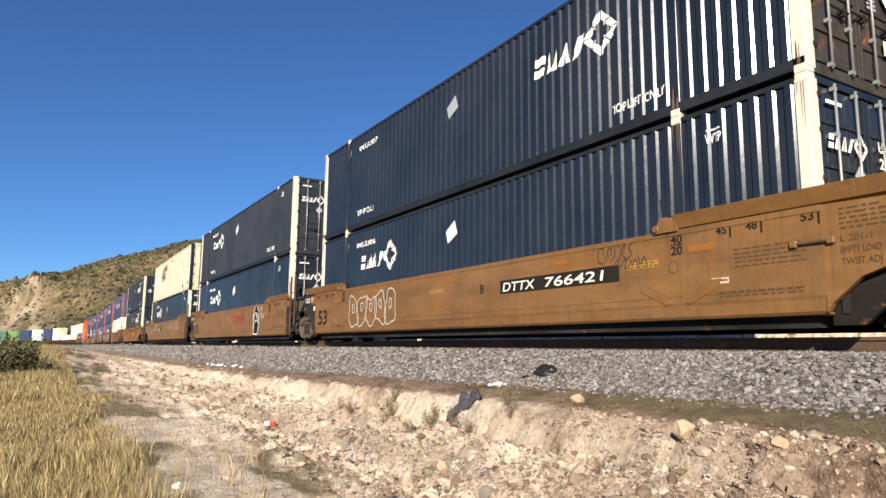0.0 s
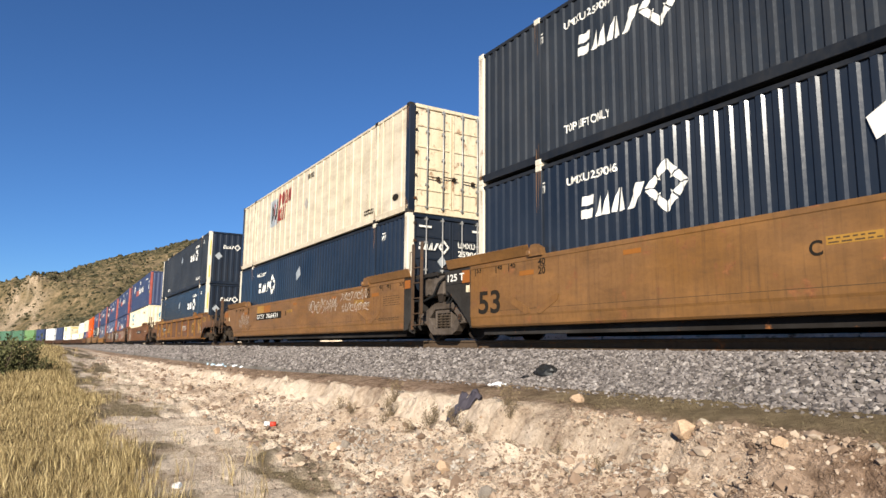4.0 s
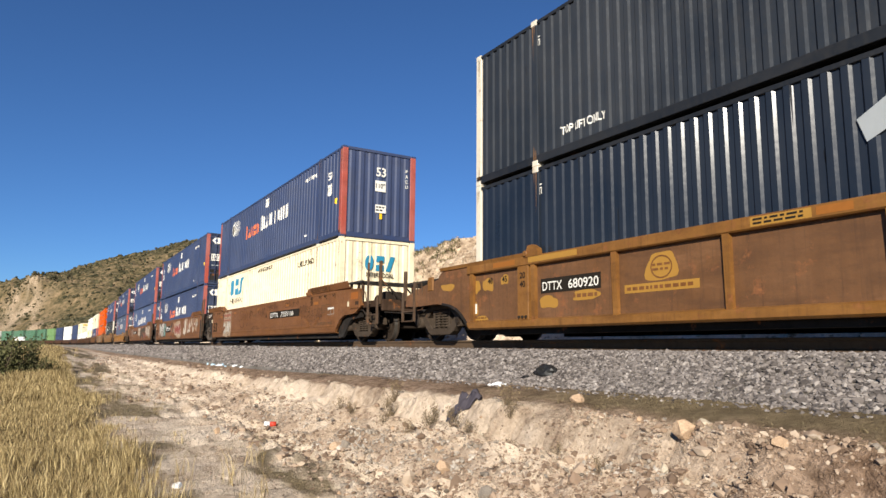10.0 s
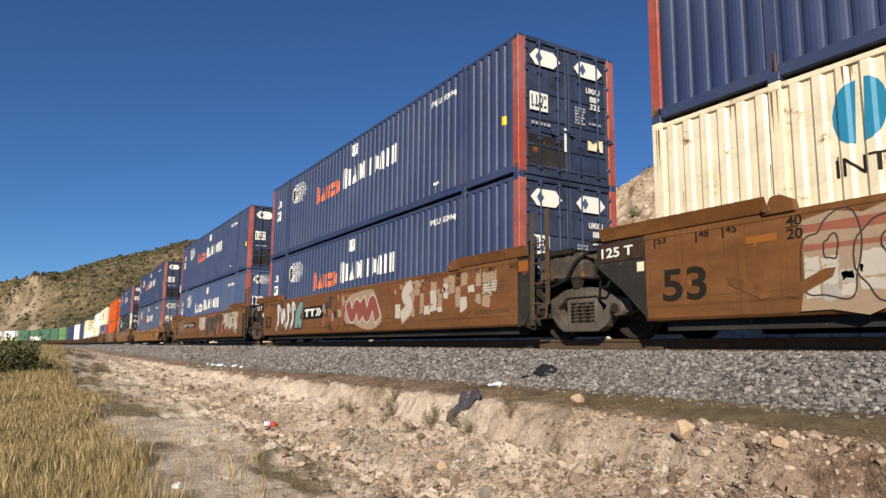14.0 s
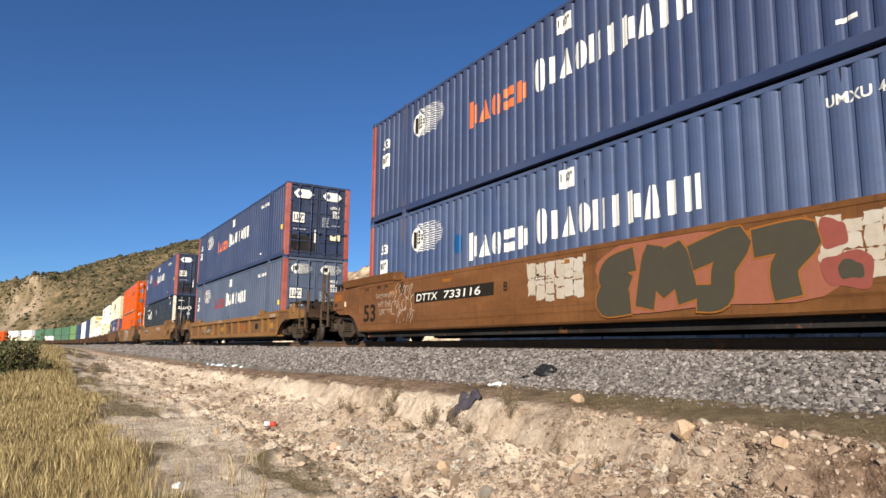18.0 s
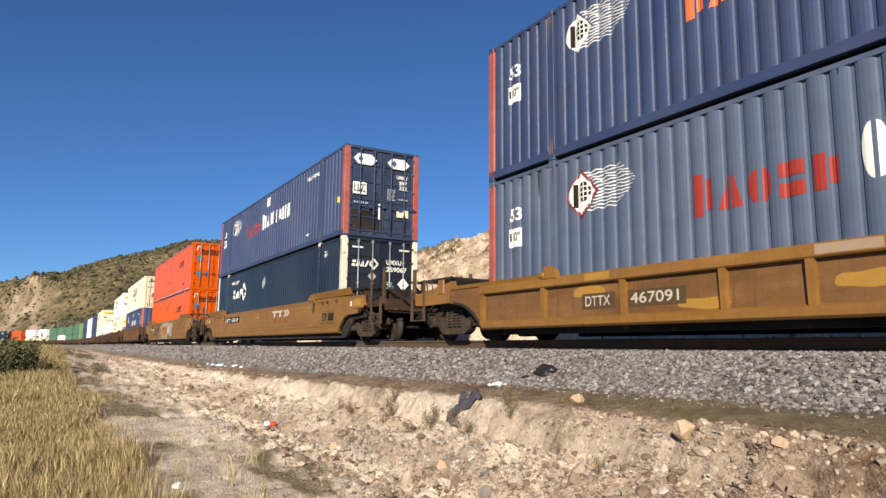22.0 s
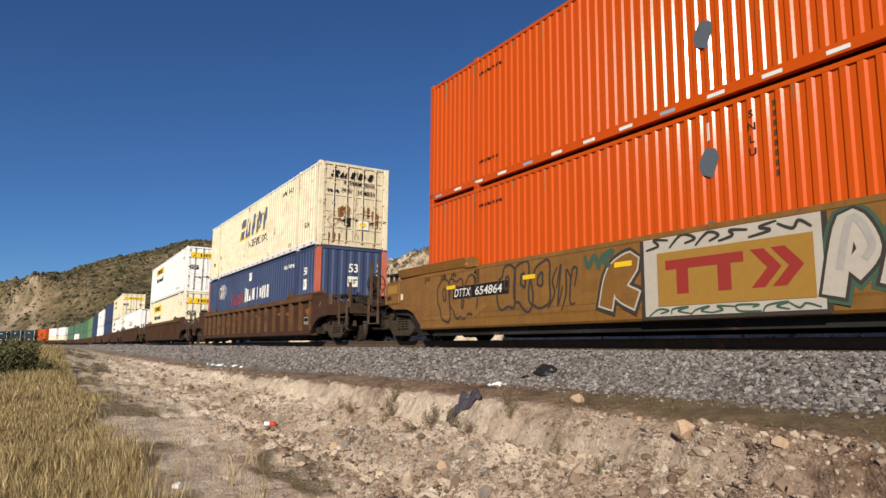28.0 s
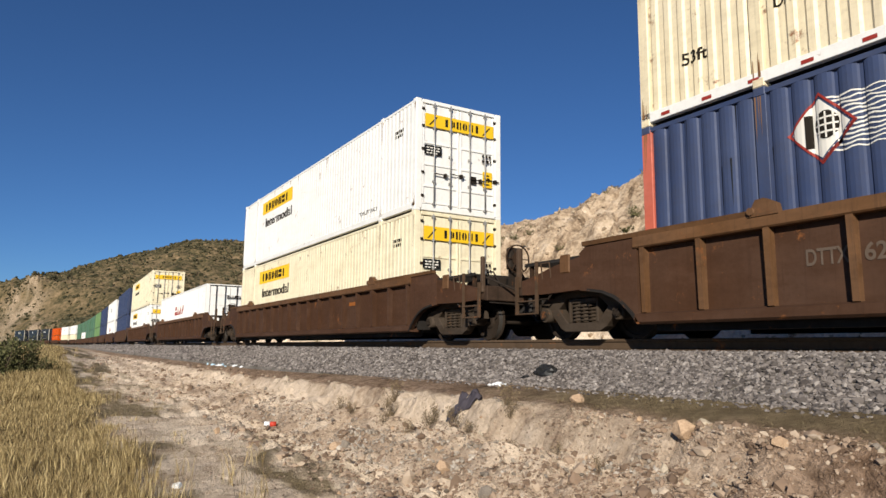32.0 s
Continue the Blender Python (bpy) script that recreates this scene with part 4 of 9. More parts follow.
def navy_box(end, code="259067", film=MARKWHITE, body=NAVY, ahead=False, end_paint=None):
    lab = "navy corrugated freight container with white corner posts" + (", doors forward" if end == "doors" else ", closed end forward")
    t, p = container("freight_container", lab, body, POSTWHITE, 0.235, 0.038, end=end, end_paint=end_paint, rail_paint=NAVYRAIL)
    f = HX
    if end == "doors":
        u0, dia = f - 13.08, f - 11.40
        idx, gx = f - 13.42, f - 8.18
    else:
        u0, dia = f - 5.42, f - 3.56
        idx, gx = f - 3.85, f - 8.19
    if ahead:
        u0, dia = f - 5.25, f - 3.62
    mark(t, p, "brand_word", block_word(bm_new(), u0, u0 + 1.42, 1.70, 2.08, SQUARE, 0.12), MARKWHITE, "white brand word as plain blocks")
    mark(t, p, "emblem", lattice(bm_new(), dia + 0.15, 1.93, 0.42, 0.42), MARKWHITE, "white woven diamond emblem")
    mark(t, p, "code", words("UMXU " + code, idx, 2.36, 0.13, 1.2), MARKWHITE)
    plate_mark(t, "film_patch", quad_bm([(gx - 0.16, 1.84), (gx + 0.24, 2.02), (gx + 0.12, 2.33), (gx - 0.25, 2.12)]), film, "diamond-shaped reflective patch")
    for x in (f - 13.45, f - 3.25):
        mark(t, p, "lift_notice", words("TOP LIFT ONLY", x, 0.42, 0.14, 1.1), MARKWHITE, "white stencilled lift notice")
    for x in (f - 14.25, f - 1.5):
        mark(t, p, "notice", words("WTP", x, 2.36, 0.13, 0.26), MARKWHITE)
        mark(t, p, "notice_bar", slab(bm_new(), x + 0.02, x + 0.24, 2.53, 2.555), MARKWHITE)
    if end == "doors":
        end_mark(t, "brand_word", block_word(bm_new(), -1.00, -0.42, 1.98, 2.17, SQUARE, 0.2), MARKWHITE)
        end_mark(t, "emblem", lattice(bm_new(), -0.25, 2.08, 0.17, 0.19), MARKWHITE)
        end_mark(t, "code", words("UMXU", 0.18, 2.10, 0.14, 0.52), MARKWHITE)
        end_mark(t, "code", words(code, 0.18, 1.88, 0.14, 0.72), MARKWHITE)
        end_mark(t, "film_patch", diamond(bm_new(), 0.78, 1.50, 0.20, 0.22), MARKWHITE)
        end_mark(t, "data_text", rows_of_bars(bm_new(), 0.20, 0.46, 1.52, 6, 0.06, 0.035), MARKGREY)
        end_mark(t, "white_tab", slab(bm_new(), -0.98, -0.62, 2.55, 2.60), MARKWHITE)
        end_mark(t, "white_tab", slab(bm_new(), 0.62, 0.98, 2.55, 2.60), MARKWHITE)
        end_mark(t, "door_plate", slab(bm_new(), 0.55, 0.95, 0.62, 0.84), CREAM)
        end_mark(t, "film_patch", diamond(bm_new(), -0.30, 1.70, 0.14, 0.16), MARKGREY)
    else:
        end_mark(t, "brand_word", block_word(bm_new(), -0.55, 0.05, 1.98, 2.17, SQUARE, 0.2), MARKWHITE)
        end_mark(t, "emblem", lattice(bm_new(), 0.24, 2.07, 0.19, 0.19), MARKWHITE)
        end_mark(t, "code", upright("UMXU " + code, 0.78, 2.52, 0.115, 0.165), MARKWHITE)
        end_mark(t, "film_patch", diamond(bm_new(), -0.75, 1.55, 0.20, 0.21), MARKGREY)
        for y in (-1.2, 1.2):
            end_mark(t, "caution_strip", slab(bm_new(), y - 0.025, y + 0.025, 1.55, 2.4), MARKYELLOW)
            end_mark(t, "caution_strip", slab(bm_new(), y - 0.025, y + 0.025, 0.35, 1.0), MARKYELLOW)
    return t


def blue_box(end, word2=MARKORANGE, body=BLUE, hexes=True, code="893", seed=1, post=REDPOST, core=False):
    lab = ({BLUE_FADED: "faded ", BLUE_SLATE: "dusty slate-"}.get(body, "deep ")) + "blue corrugated freight container, orange-red posts" + (", doors forward" if end == "doors" else ", closed end forward")
    t, p = container("freight_container", lab, body, post, 0.287, 0.046, "groove", end=end, cast=body, rods=body, end_paint=DOORBLUE if end == "doors" and body in (BLUE, BLUE_MID) else None)
    f = HX
    mark(t, p, "globe_emblem", globe(bm_new(), f - 13.42, 2.14, 0.36), MARKWHITE, "white diamond emblem with speed lines")
    mark(t, p, "emblem_core", globe_core(bm_new(), f - 13.42, 2.14, 0.36), DARKGREY, "dark bar and ball of the emblem", 0.009)
    mark(t, p, "emblem_grid", globe_grid(bm_new(), f - 13.42, 2.14, 0.36), MARKWHITE, "", 0.012)
    if core:
        ring = strip(bm_new(), [(f - 13.42 + 0.40 * a, 2.14 + 0.42 * b) for a, b in ((0, -1), (1, 0), (0, 1), (-1, 0))], 0.04, 0, 0, closed=True)
        mark(t, p, "emblem_ring", ring, MARKRED, "red edge of the emblem", 0.009)
    mark(t, p, "brand_word", block_word(bm_new(), f - 11.18, f - 9.05, 1.40, 1.84, ("bar", "wedge", "lens", "pair", "bar"), 0, 0.35), word2, "first brand word as plain blocks")
    mark(t, p, "brand_word", block_word(bm_new(), f - 8.9, f - 5.2, 1.47, 1.98, SERIF, 0, 0.28), MARKWHITE, "white second brand word as plain blocks")
    mark(t, p, "height_sign", slab(bm_new(), f - 8.22, f - 7.84, 2.32, 2.66), MARKWHITE)
    mark(t, p, "height_number", words('110"', f - 8.18, 2.45, 0.14, 0.30), BLACK, lift=0.009)
    for x in ((f - 15.45,) if end == "doors" else (f - 1.18,)):
        mark(t, p, "length_number", words("53", x, 1.98, 0.24, 0.34), MARKWHITE)
        mark(t, p, "height_sign", slab(bm_new(), x - 0.02, x + 0.34, 1.46, 1.82), MARKWHITE)
        mark(t, p, "height_number", words('110"', x, 1.58, 0.16, 0.30), BLACK, lift=0.009)
    mark(t, p, "code", words("UMXU " + code + "894", f - 3.5, 2.36, 0.13, 1.15), MARKWHITE)
    mark(t, p, "white_tab", slab(bm_new(), f - 3.30, f - 3.05, 0.42, 0.48), MARKWHITE)
    mark(t, p, "yellow_tab", slab(bm_new(), f - 0.55, f - 0.44, 1.10, 1.28), MARKYELLOW)
    if end == "doors":
        for y in (-0.62, 0.55):
            if hexes:
                bm = bm_new()
                quad(bm, [(y - 0.40, 2.47), (y - 0.24, 2.30), (y + 0.22, 2.30), (y + 0.40, 2.47), (y + 0.22, 2.64), (y - 0.24, 2.64)])
                end_mark(t, "white_emblem", bm, MARKWHITE)
                end_mark(t, "emblem_core", diamond(bm_new(), y - 0.16, 2.47, 0.09, 0.13), BLUE_FADED, lift=0.016)
            else:
                end_mark(t, "globe_emblem", globe(bm_new(), y - 0.20, 2.46, 0.20), MARKWHITE)
                end_mark(t, "emblem_core", globe_core(bm_new(), y - 0.20, 2.46, 0.20), DARKGREY, lift=0.016)
        end_mark(t, "height_sign", slab(bm_new(), -1.02, -0.56, 1.34, 1.72), MARKWHITE)
        end_mark(t, "height_number", words('110"', -0.98, 1.48, 0.18, 0.38), BLACK, lift=0.016)
        end_mark(t, "data_text", rows_of_bars(bm_new(), -0.98, -0.60, 1.41, 1, 0.1, 0.05), BLACK, lift=0.016)
        end_mark(t, "code", words("UMXU", 0.48, 1.98, 0.12, 0.38), MARKWHITE)
        end_mark(t, "code", words(code, 0.58, 1.80, 0.12, 0.28), MARKWHITE)
        end_mark(t, "code", words("322", 0.58, 1.64, 0.12, 0.28), MARKWHITE)
        end_mark(t, "data_text", rows_of_bars(bm_new(), 0.16, 0.44, 1.58, 6, 0.065, 0.04, seed), MARKGREY)
        end_mark(t, "data_text", rows_of_bars(bm_new(), 0.55, 0.95, 1.30, 1, 0.065, 0.04, seed), MARKGREY)
        end_mark(t, "door_plate", slab(bm_new(), 0.50, 0.92, 0.74, 0.98), CREAM)
        end_mark(t, "data_text", rows_of_bars(bm_new(), -0.98, -0.5, 1.05, 1, 0.1, 0.06, 7), MARKGREY)
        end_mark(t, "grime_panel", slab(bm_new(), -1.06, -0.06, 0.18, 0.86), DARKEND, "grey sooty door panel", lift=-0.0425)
        end_mark(t, "white_slip", slab(bm_new(), -0.14, -0.08, 0.60, 1.10), MARKWHITE)
    else:
        end_mark(t, "length_number", words("53", -0.14, 2.05, 0.28, 0.34), MARKWHITE)
        end_mark(t, "height_sign", slab(bm_new(), -0.17, 0.20, 1.55, 1.90), MARKWHITE)
        end_mark(t, "height_number", words('110"', -0.14, 1.66, 0.15, 0.31), BLACK, lift=0.016)
        end_mark(t, "height_sign", slab(bm_new(), -0.15, 0.22, 0.86, 1.12), MARKWHITE)
        end_mark(t, "data_text", rows_of_bars(bm_new(), -0.12, 0.18, 1.02, 2, 0.1, 0.05), BLACK, lift=0.016)
        end_mark(t, "code", upright("PACU", 0.95, 2.45, 0.11, 0.17), MARKWHITE)
        end_mark(t, "yellow_tab", slab(bm_new(), 0.0, 0.09, 0.66, 0.84), MARKYELLOW)
    return t


def cream_box():
    t, p = container("freight_container", "cream corrugated freight container with blue-teal emblem and rust runs", CREAM, CREAM, 0.28, 0.04, end="corrugated")
    f = HX
    mark(t, p, "brand_word", block_word(bm_new(), f - 13.55, f - 11.2, 1.86, 2.60, ("lens", "pair", "slope"), 0.06), MARKTEAL, "blue-teal brand word as plain blocks")
    mark(t, p, "service_word", words("INTERMODAL", f - 13.5, 1.50, 0.22, 2.35, 0.0), DARKGREY)
    mark(t, p, "notice", words("WARNING HIGHCUBE", f - 8.9, 2.56, 0.15, 2.0), DARKGREY)
    mark(t, p, "code", words("UMXU 933660", f - 3.85, 2.30, 0.18, 1.5), DARKGREY)
    end_mark(t, "brand_word", block_word(bm_new(), -0.48, 0.62, 1.90, 2.38, ("lens", "pair", "slope"), 0.06), MARKTEAL)
    end_mark(t, "service_word", words("INTERMODAL", -0.40, 1.70, 0.14, 0.95), DARKGREY)
    return t


def road_box():
    t, p = container("freight_container", "dirty white battened freight container with red blocks, rusty doors", ROADWHITE, NAVY, 0.62, 0.03, "batten", end="doors", end_paint=RUSTWHITE, rail_paint=ROADWHITE, cast=DARKEND)
    f = HX
    for a, b, z in ((-10.92, -9.35, 2.04), (-10.98, -9.90, 1.46)):
        mark(t, p, "brand_word", block_word(bm_new(), f + a, f + b, z, z + 0.52, ("bar", "lens", "wedge", "lens") if z > 2 else ("bar", "wedge", "post", "post"), 0.12, 0.1), MARKRED, "red brand word as plain blocks", 0.02)
    mark(t, p, "emblem_panel", slab(bm_new(), f - 11.86, f - 11.05, 1.36, 2.42), MARKGREY, "worn grey emblem panel", 0.012)
    for k in range(7):
        mark(t, p, "emblem_stroke", slab(bm_new(), f - 11.77 + 0.11 * k, f - 11.71 + 0.11 * k, 1.5 + 0.09 * (k % 4), 2.3 - 0.12 * (k % 3), 0.1), (MARKRED if k in (3, 4) else DARKGREY), "", 0.02)
    plate_mark(t, "film_patch", diamond(bm_new(), f - 7.62, 1.60, 0.19, 0.21), SPRAYGREY)
    mark(t, p, "code", words("53/102", f - 7.6, 2.45, 0.17, 0.62), DARKGREY, "", 0.02)
    mark(t, p, "data_text", rows_of_bars(bm_new(), f - 2.7, f - 2.0, 0.42, 2, 0.09, 0.05), DARKGREY, "", 0.02)
    mark(t, p, "emblem", disc(bm_new(), f - 0.75, 0.52, 0.17, 0.09), DARKGREY, "", 0.02)
    return t


def orange_box():
    t, p = container("freight_container", "bright orange corrugated freight container with dashed white reflector line", ORANGE, ORANGE, 0.20, 0.034, end="doors")
    f = HX
    for i in range(19):
        x = -HX + 0.3 + i * 0.83
        part("reflector", lay(slab(bm_new(), x, x + 0.28, 0.09, 0.145), [(-9, 0.0), (9, 0.0)], 0.006), MARKWHITE if i % 4 else MARKGREY, t)
    mark(t, p, "brand_word", block_word(bm_new(), f - 4.5, f - 2.85, 1.84, 2.06, SQUARE + SLANT, 0.25), DARKGREY, "dark brand word as plain blocks")
    mark(t, p, "underline", slab(bm_new(), f - 4.55, f - 2.9, 1.70, 1.77, 0.25), DARKGREY)
    for z in (2.08, 1.05):
        plate_mark(t, "film_patch", quad_bm([(f - 8.54, z - 0.14), (f - 8.36, z - 0.22), (f - 8.24, z + 0.06), (f - 8.30, z + 0.18), (f - 8.46, z + 0.22), (f - 8.58, z + 0.02)]), FILMGREY)
    mark(t, p, "white_slip", slab(bm_new(), f - 8.44, f - 8.38, 2.4, 2.65), MARKWHITE)
    mark(t, p, "code", upright("S N L U", f - 7.75, 2.62, 0.10, 0.085), DARKGREY)
    mark(t, p, "code", rows_of_bars(bm_new(), f - 7.46, f - 7.40, 2.60, 8, 0.13, 0.08), STENCIL)
    mark(t, p, "notice", words("TOP LIFT ONLY", f - 3.0, 0.45, 0.12, 1.1), DARKGREY)
    mark(t, p, "data_text", rows_of_bars(bm_new(), f - 14.2, f - 13.2, 2.45, 1, 0.09, 0.06), DARKGREY)
    mark(t, p, "data_text", rows_of_bars(bm_new(), f - 14.2, f - 13.3, 0.5, 1, 0.09, 0.06), DARKGREY)
    end_mark(t, "brand_word", block_word(bm_new(), -0.82, 0.55, 2.32, 2.52, SQUARE + SLANT, 0.25), DARKGREY)
    end_mark(t, "underline", slab(bm_new(), -0.84, 0.52, 2.20, 2.25, 0.25), DARKGREY)
    for y, z in ((-0.86, 1.93), (-0.86, 0.98)):
        bm = bm_new()
        quad(bm, [(y - 0.2, z), (y - 0.06, z - 0.19), (y + 0.12, z - 0.19), (y + 0.2, z), (y + 0.12, z + 0.19), (y - 0.06, z + 0.19)])
        end_mark(t, "film_patch", bm, MARKBLUE)
    end_mark(t, "film_patch", slab(bm_new(), -0.50, -0.28, 0.86, 1.12), MARKBLUE)
    end_mark(t, "film_patch", slab(bm_new(), 0.30, 0.52, 0.92, 1.18), MARKBLUE)
    end_mark(t, "caution_sign", slab(bm_new(), 0.62, 0.92, 0.94, 1.12), MARKYELLOW)
    for y, s in ((-1.02, 1), (1.02, -1)):
        bm = slab(bm_new(), min(y, y + s * 0.2), max(y, y + s * 0.2), 2.62, 2.66)
        slab(bm, min(y, y + s * 0.04), max(y, y + s * 0.04), 2.42, 2.62)
        end_mark(t, "corner_tape", bm, MARKWHITE)
    end_mark(t, "data_text", rows_of_bars(bm_new(), -0.5, -0.2, 1.85, 2, 0.12, 0.06), REDPOST)
    return t


def swift_box():
    t, p = container("freight_container", "cream-white corrugated freight container with slanted steel-blue blocks", CREAM, CREAM, 0.25, 0.036, end="doors", end_paint=RUSTWHITE, rail_paint=WHITE, rods=RUSTWHITE)
    f = HX
    for i in range(22):
        x = -HX + 0.4 + i * 0.72
        part("reflector", lay(slab(bm_new(), x, x + 0.16, 0.09, 0.14), [(-9, 0.0), (9, 0.0)], 0.006), MARKRED, t)
    mark(t, p, "brand_shade", block_word(bm_new(), f - 10.3, f - 6.0, 1.40, 2.28, SLANT, 0.35), MARKYELLOW, "thin yellow edge of the brand word", 0.004)
    mark(t, p, "brand_word", block_word(bm_new(), f - 10.2, f - 5.95, 1.46, 2.34, SLANT, 0.35), MARKBLUE, "steel-blue brand word as plain blocks", 0.008)
    mark(t, p, "service_word", words("INTERMODAL", f - 8.7, 0.92, 0.34, 2.95, -0.01), DARKGREY)
    mark(t, p, "code", words("SWRU 104031", f - 4.05, 2.33, 0.17, 1.35), DARKGREY)
    for x in (f - 15.35, f - 1.3):
        mark(t, p, "length_number", words("53ft", x, 0.72, 0.18, 0.42), DARKGREY)
    mark(t, p, "notice", words("LIFT", f - 3.1, 0.28, 0.10, 0.3), DARKGREY)
    mark(t, p, "notice", words("DA", f - 13.9, 0.98, 0.15, 0.25), DARKGREY)
    end_mark(t, "brand_word", block_word(bm_new(), -0.92, 0.72, 2.38, 2.62, SLANT, 0.35), BLACK)
    end_mark(t, "service_word", words("INTERMODAL", -0.42, 2.16, 0.12, 1.2), DARKGREY)
    end_mark(t, "code", words("SWRU", -0.5, 1.90, 0.13, 0.4), DARKGREY)
    end_mark(t, "code", words("104031", 0.12, 1.86, 0.15, 0.62), DARKGREY)
    end_mark(t, "data_text", rows_of_bars(bm_new(), -1.0, -0.55, 1.86, 1, 0.1, 0.08), DARKGREY)
    sign = [(-0.98 + 0.20 + 0.20 * u, 0.88 + 0.24 * v) for u, v in ((0, -1), (1, 0), (0, 1), (-1, 0))]
    end_mark(t, "warning_diamond", strip(bm_new(), sign, 0.022, 0, 0, closed=True), BRASS, "rust-stained diamond outline")
    end_mark(t, "notice_plate", slab(bm_new(), -0.36, -0.14, 0.72, 1.06), DARKGREY)
    end_mark(t, "caution_sign", slab(bm_new(), 0.18, 0.55, 0.64, 0.94), MARKWHITE)
    end_mark(t, "caution_spot", disc(bm_new(), 0.33, 0.80, 0.13, 0.10), MARKYELLOW, lift=0.016)
    r = random.Random(17)
    for y, z, w in ((-0.50, 1.30, 0.16), (-0.34, 1.36, 0.14), (0.42, 1.40, 0.10), (0.72, 1.30, 0.16), (0.86, 1.20, 0.10), (-0.70, 0.42, 0.20)):
        for k in range(4):
            ya, l_, w_ = y + r.uniform(-w, w), r.uniform(0.2, 0.55), r.uniform(0.015, 0.05)
            end_mark(t, "rust_run", quad_bm([(ya - w_, z), (ya + w_, z + 0.05), (ya + 0.7 * w_, z - 0.5 * l_), (ya + 0.1 * w_, z - l_), (ya - 0.6 * w_, z - 0.6 * l_)]), RUSTRUN if k % 2 else BRASS, lift=0.011 - 0.0007 * k)
    return t


def hunt_box(body, end_paint):
    t, p = container("freight_container", ("bright white" if body is WHITE else "yellowed white") + " ribbed freight container with yellow brand panels", body, body, 0.21, 0.022, end="doors", end_paint=end_paint)
    f = HX
    mark(t, p, "brand_panel", slab(bm_new(), f - 13.4, f - 9.6, 2.05, 2.55), MARKYELLOW, "yellow brand panel")
    mark(t, p, "brand_word", block_word(bm_new(), f - 13.0, f - 10.0, 2.14, 2.44, ("post", "bar", "twin", "lens", "twin", "pair", "post")), DARKGREY, "", 0.01)
    mark(t, p, "service_word", words("Intermodal", f - 12.9, 1.50, 0.34, 3.3), DARKGREY)
    mark(t, p, "notice", words("TOP LIFT ONLY", f - 3.4, 0.36, 0.11, 1.2), DARKGREY)
    mark(t, p, "data_text", rows_of_bars(bm_new(), f - 1.2, f - 0.7, 2.2, 2, 0.12, 0.08), DARKGREY)
    end_mark(t, "brand_panel", slab(bm_new(), -1.05, 1.05, 2.18, 2.52), MARKYELLOW)
    end_mark(t, "brand_word", block_word(bm_new(), -0.5, 0.62, 2.25, 2.45, ("post", "bar", "twin", "lens", "twin", "post")), BLACK, "", 0.016)
    for y in (-0.95, 0.68):
        end_mark(t, "scroll_mark", slab(bm_new(), y, y + 0.05, 2.22, 2.46, 0.9 if y > 0 else -0.9 * -1), DARKGREY, "", 0.016)
    end_mark(t, "notice_plate", slab(bm_new(), -1.06, -0.56, 1.46, 1.70), BLACK)
    end_mark(t, "data_text", rows_of_bars(bm_new(), -1.0, -0.62, 1.62, 3, 0.07, 0.03), MARKWHITE, "", 0.016)
    end_mark(t, "notice_plate", slab(bm_new(), 0.30, 0.50, 0.86, 1.06), DARKGREY)
    end_mark(t, "caution_sign", slab(bm_new(), 0.70, 1.0, 0.82, 1.24), MARKYELLOW)
    end_mark(t, "data_text", rows_of_bars(bm_new(), 0.73, 0.97, 1.12, 4, 0.08, 0.04), BLACK, "", 0.016)
    end_mark(t, "data_text", rows_of_bars(bm_new(), 0.68, 1.0, 1.62, 2, 0.14, 0.08), DARKGREY)
    return t


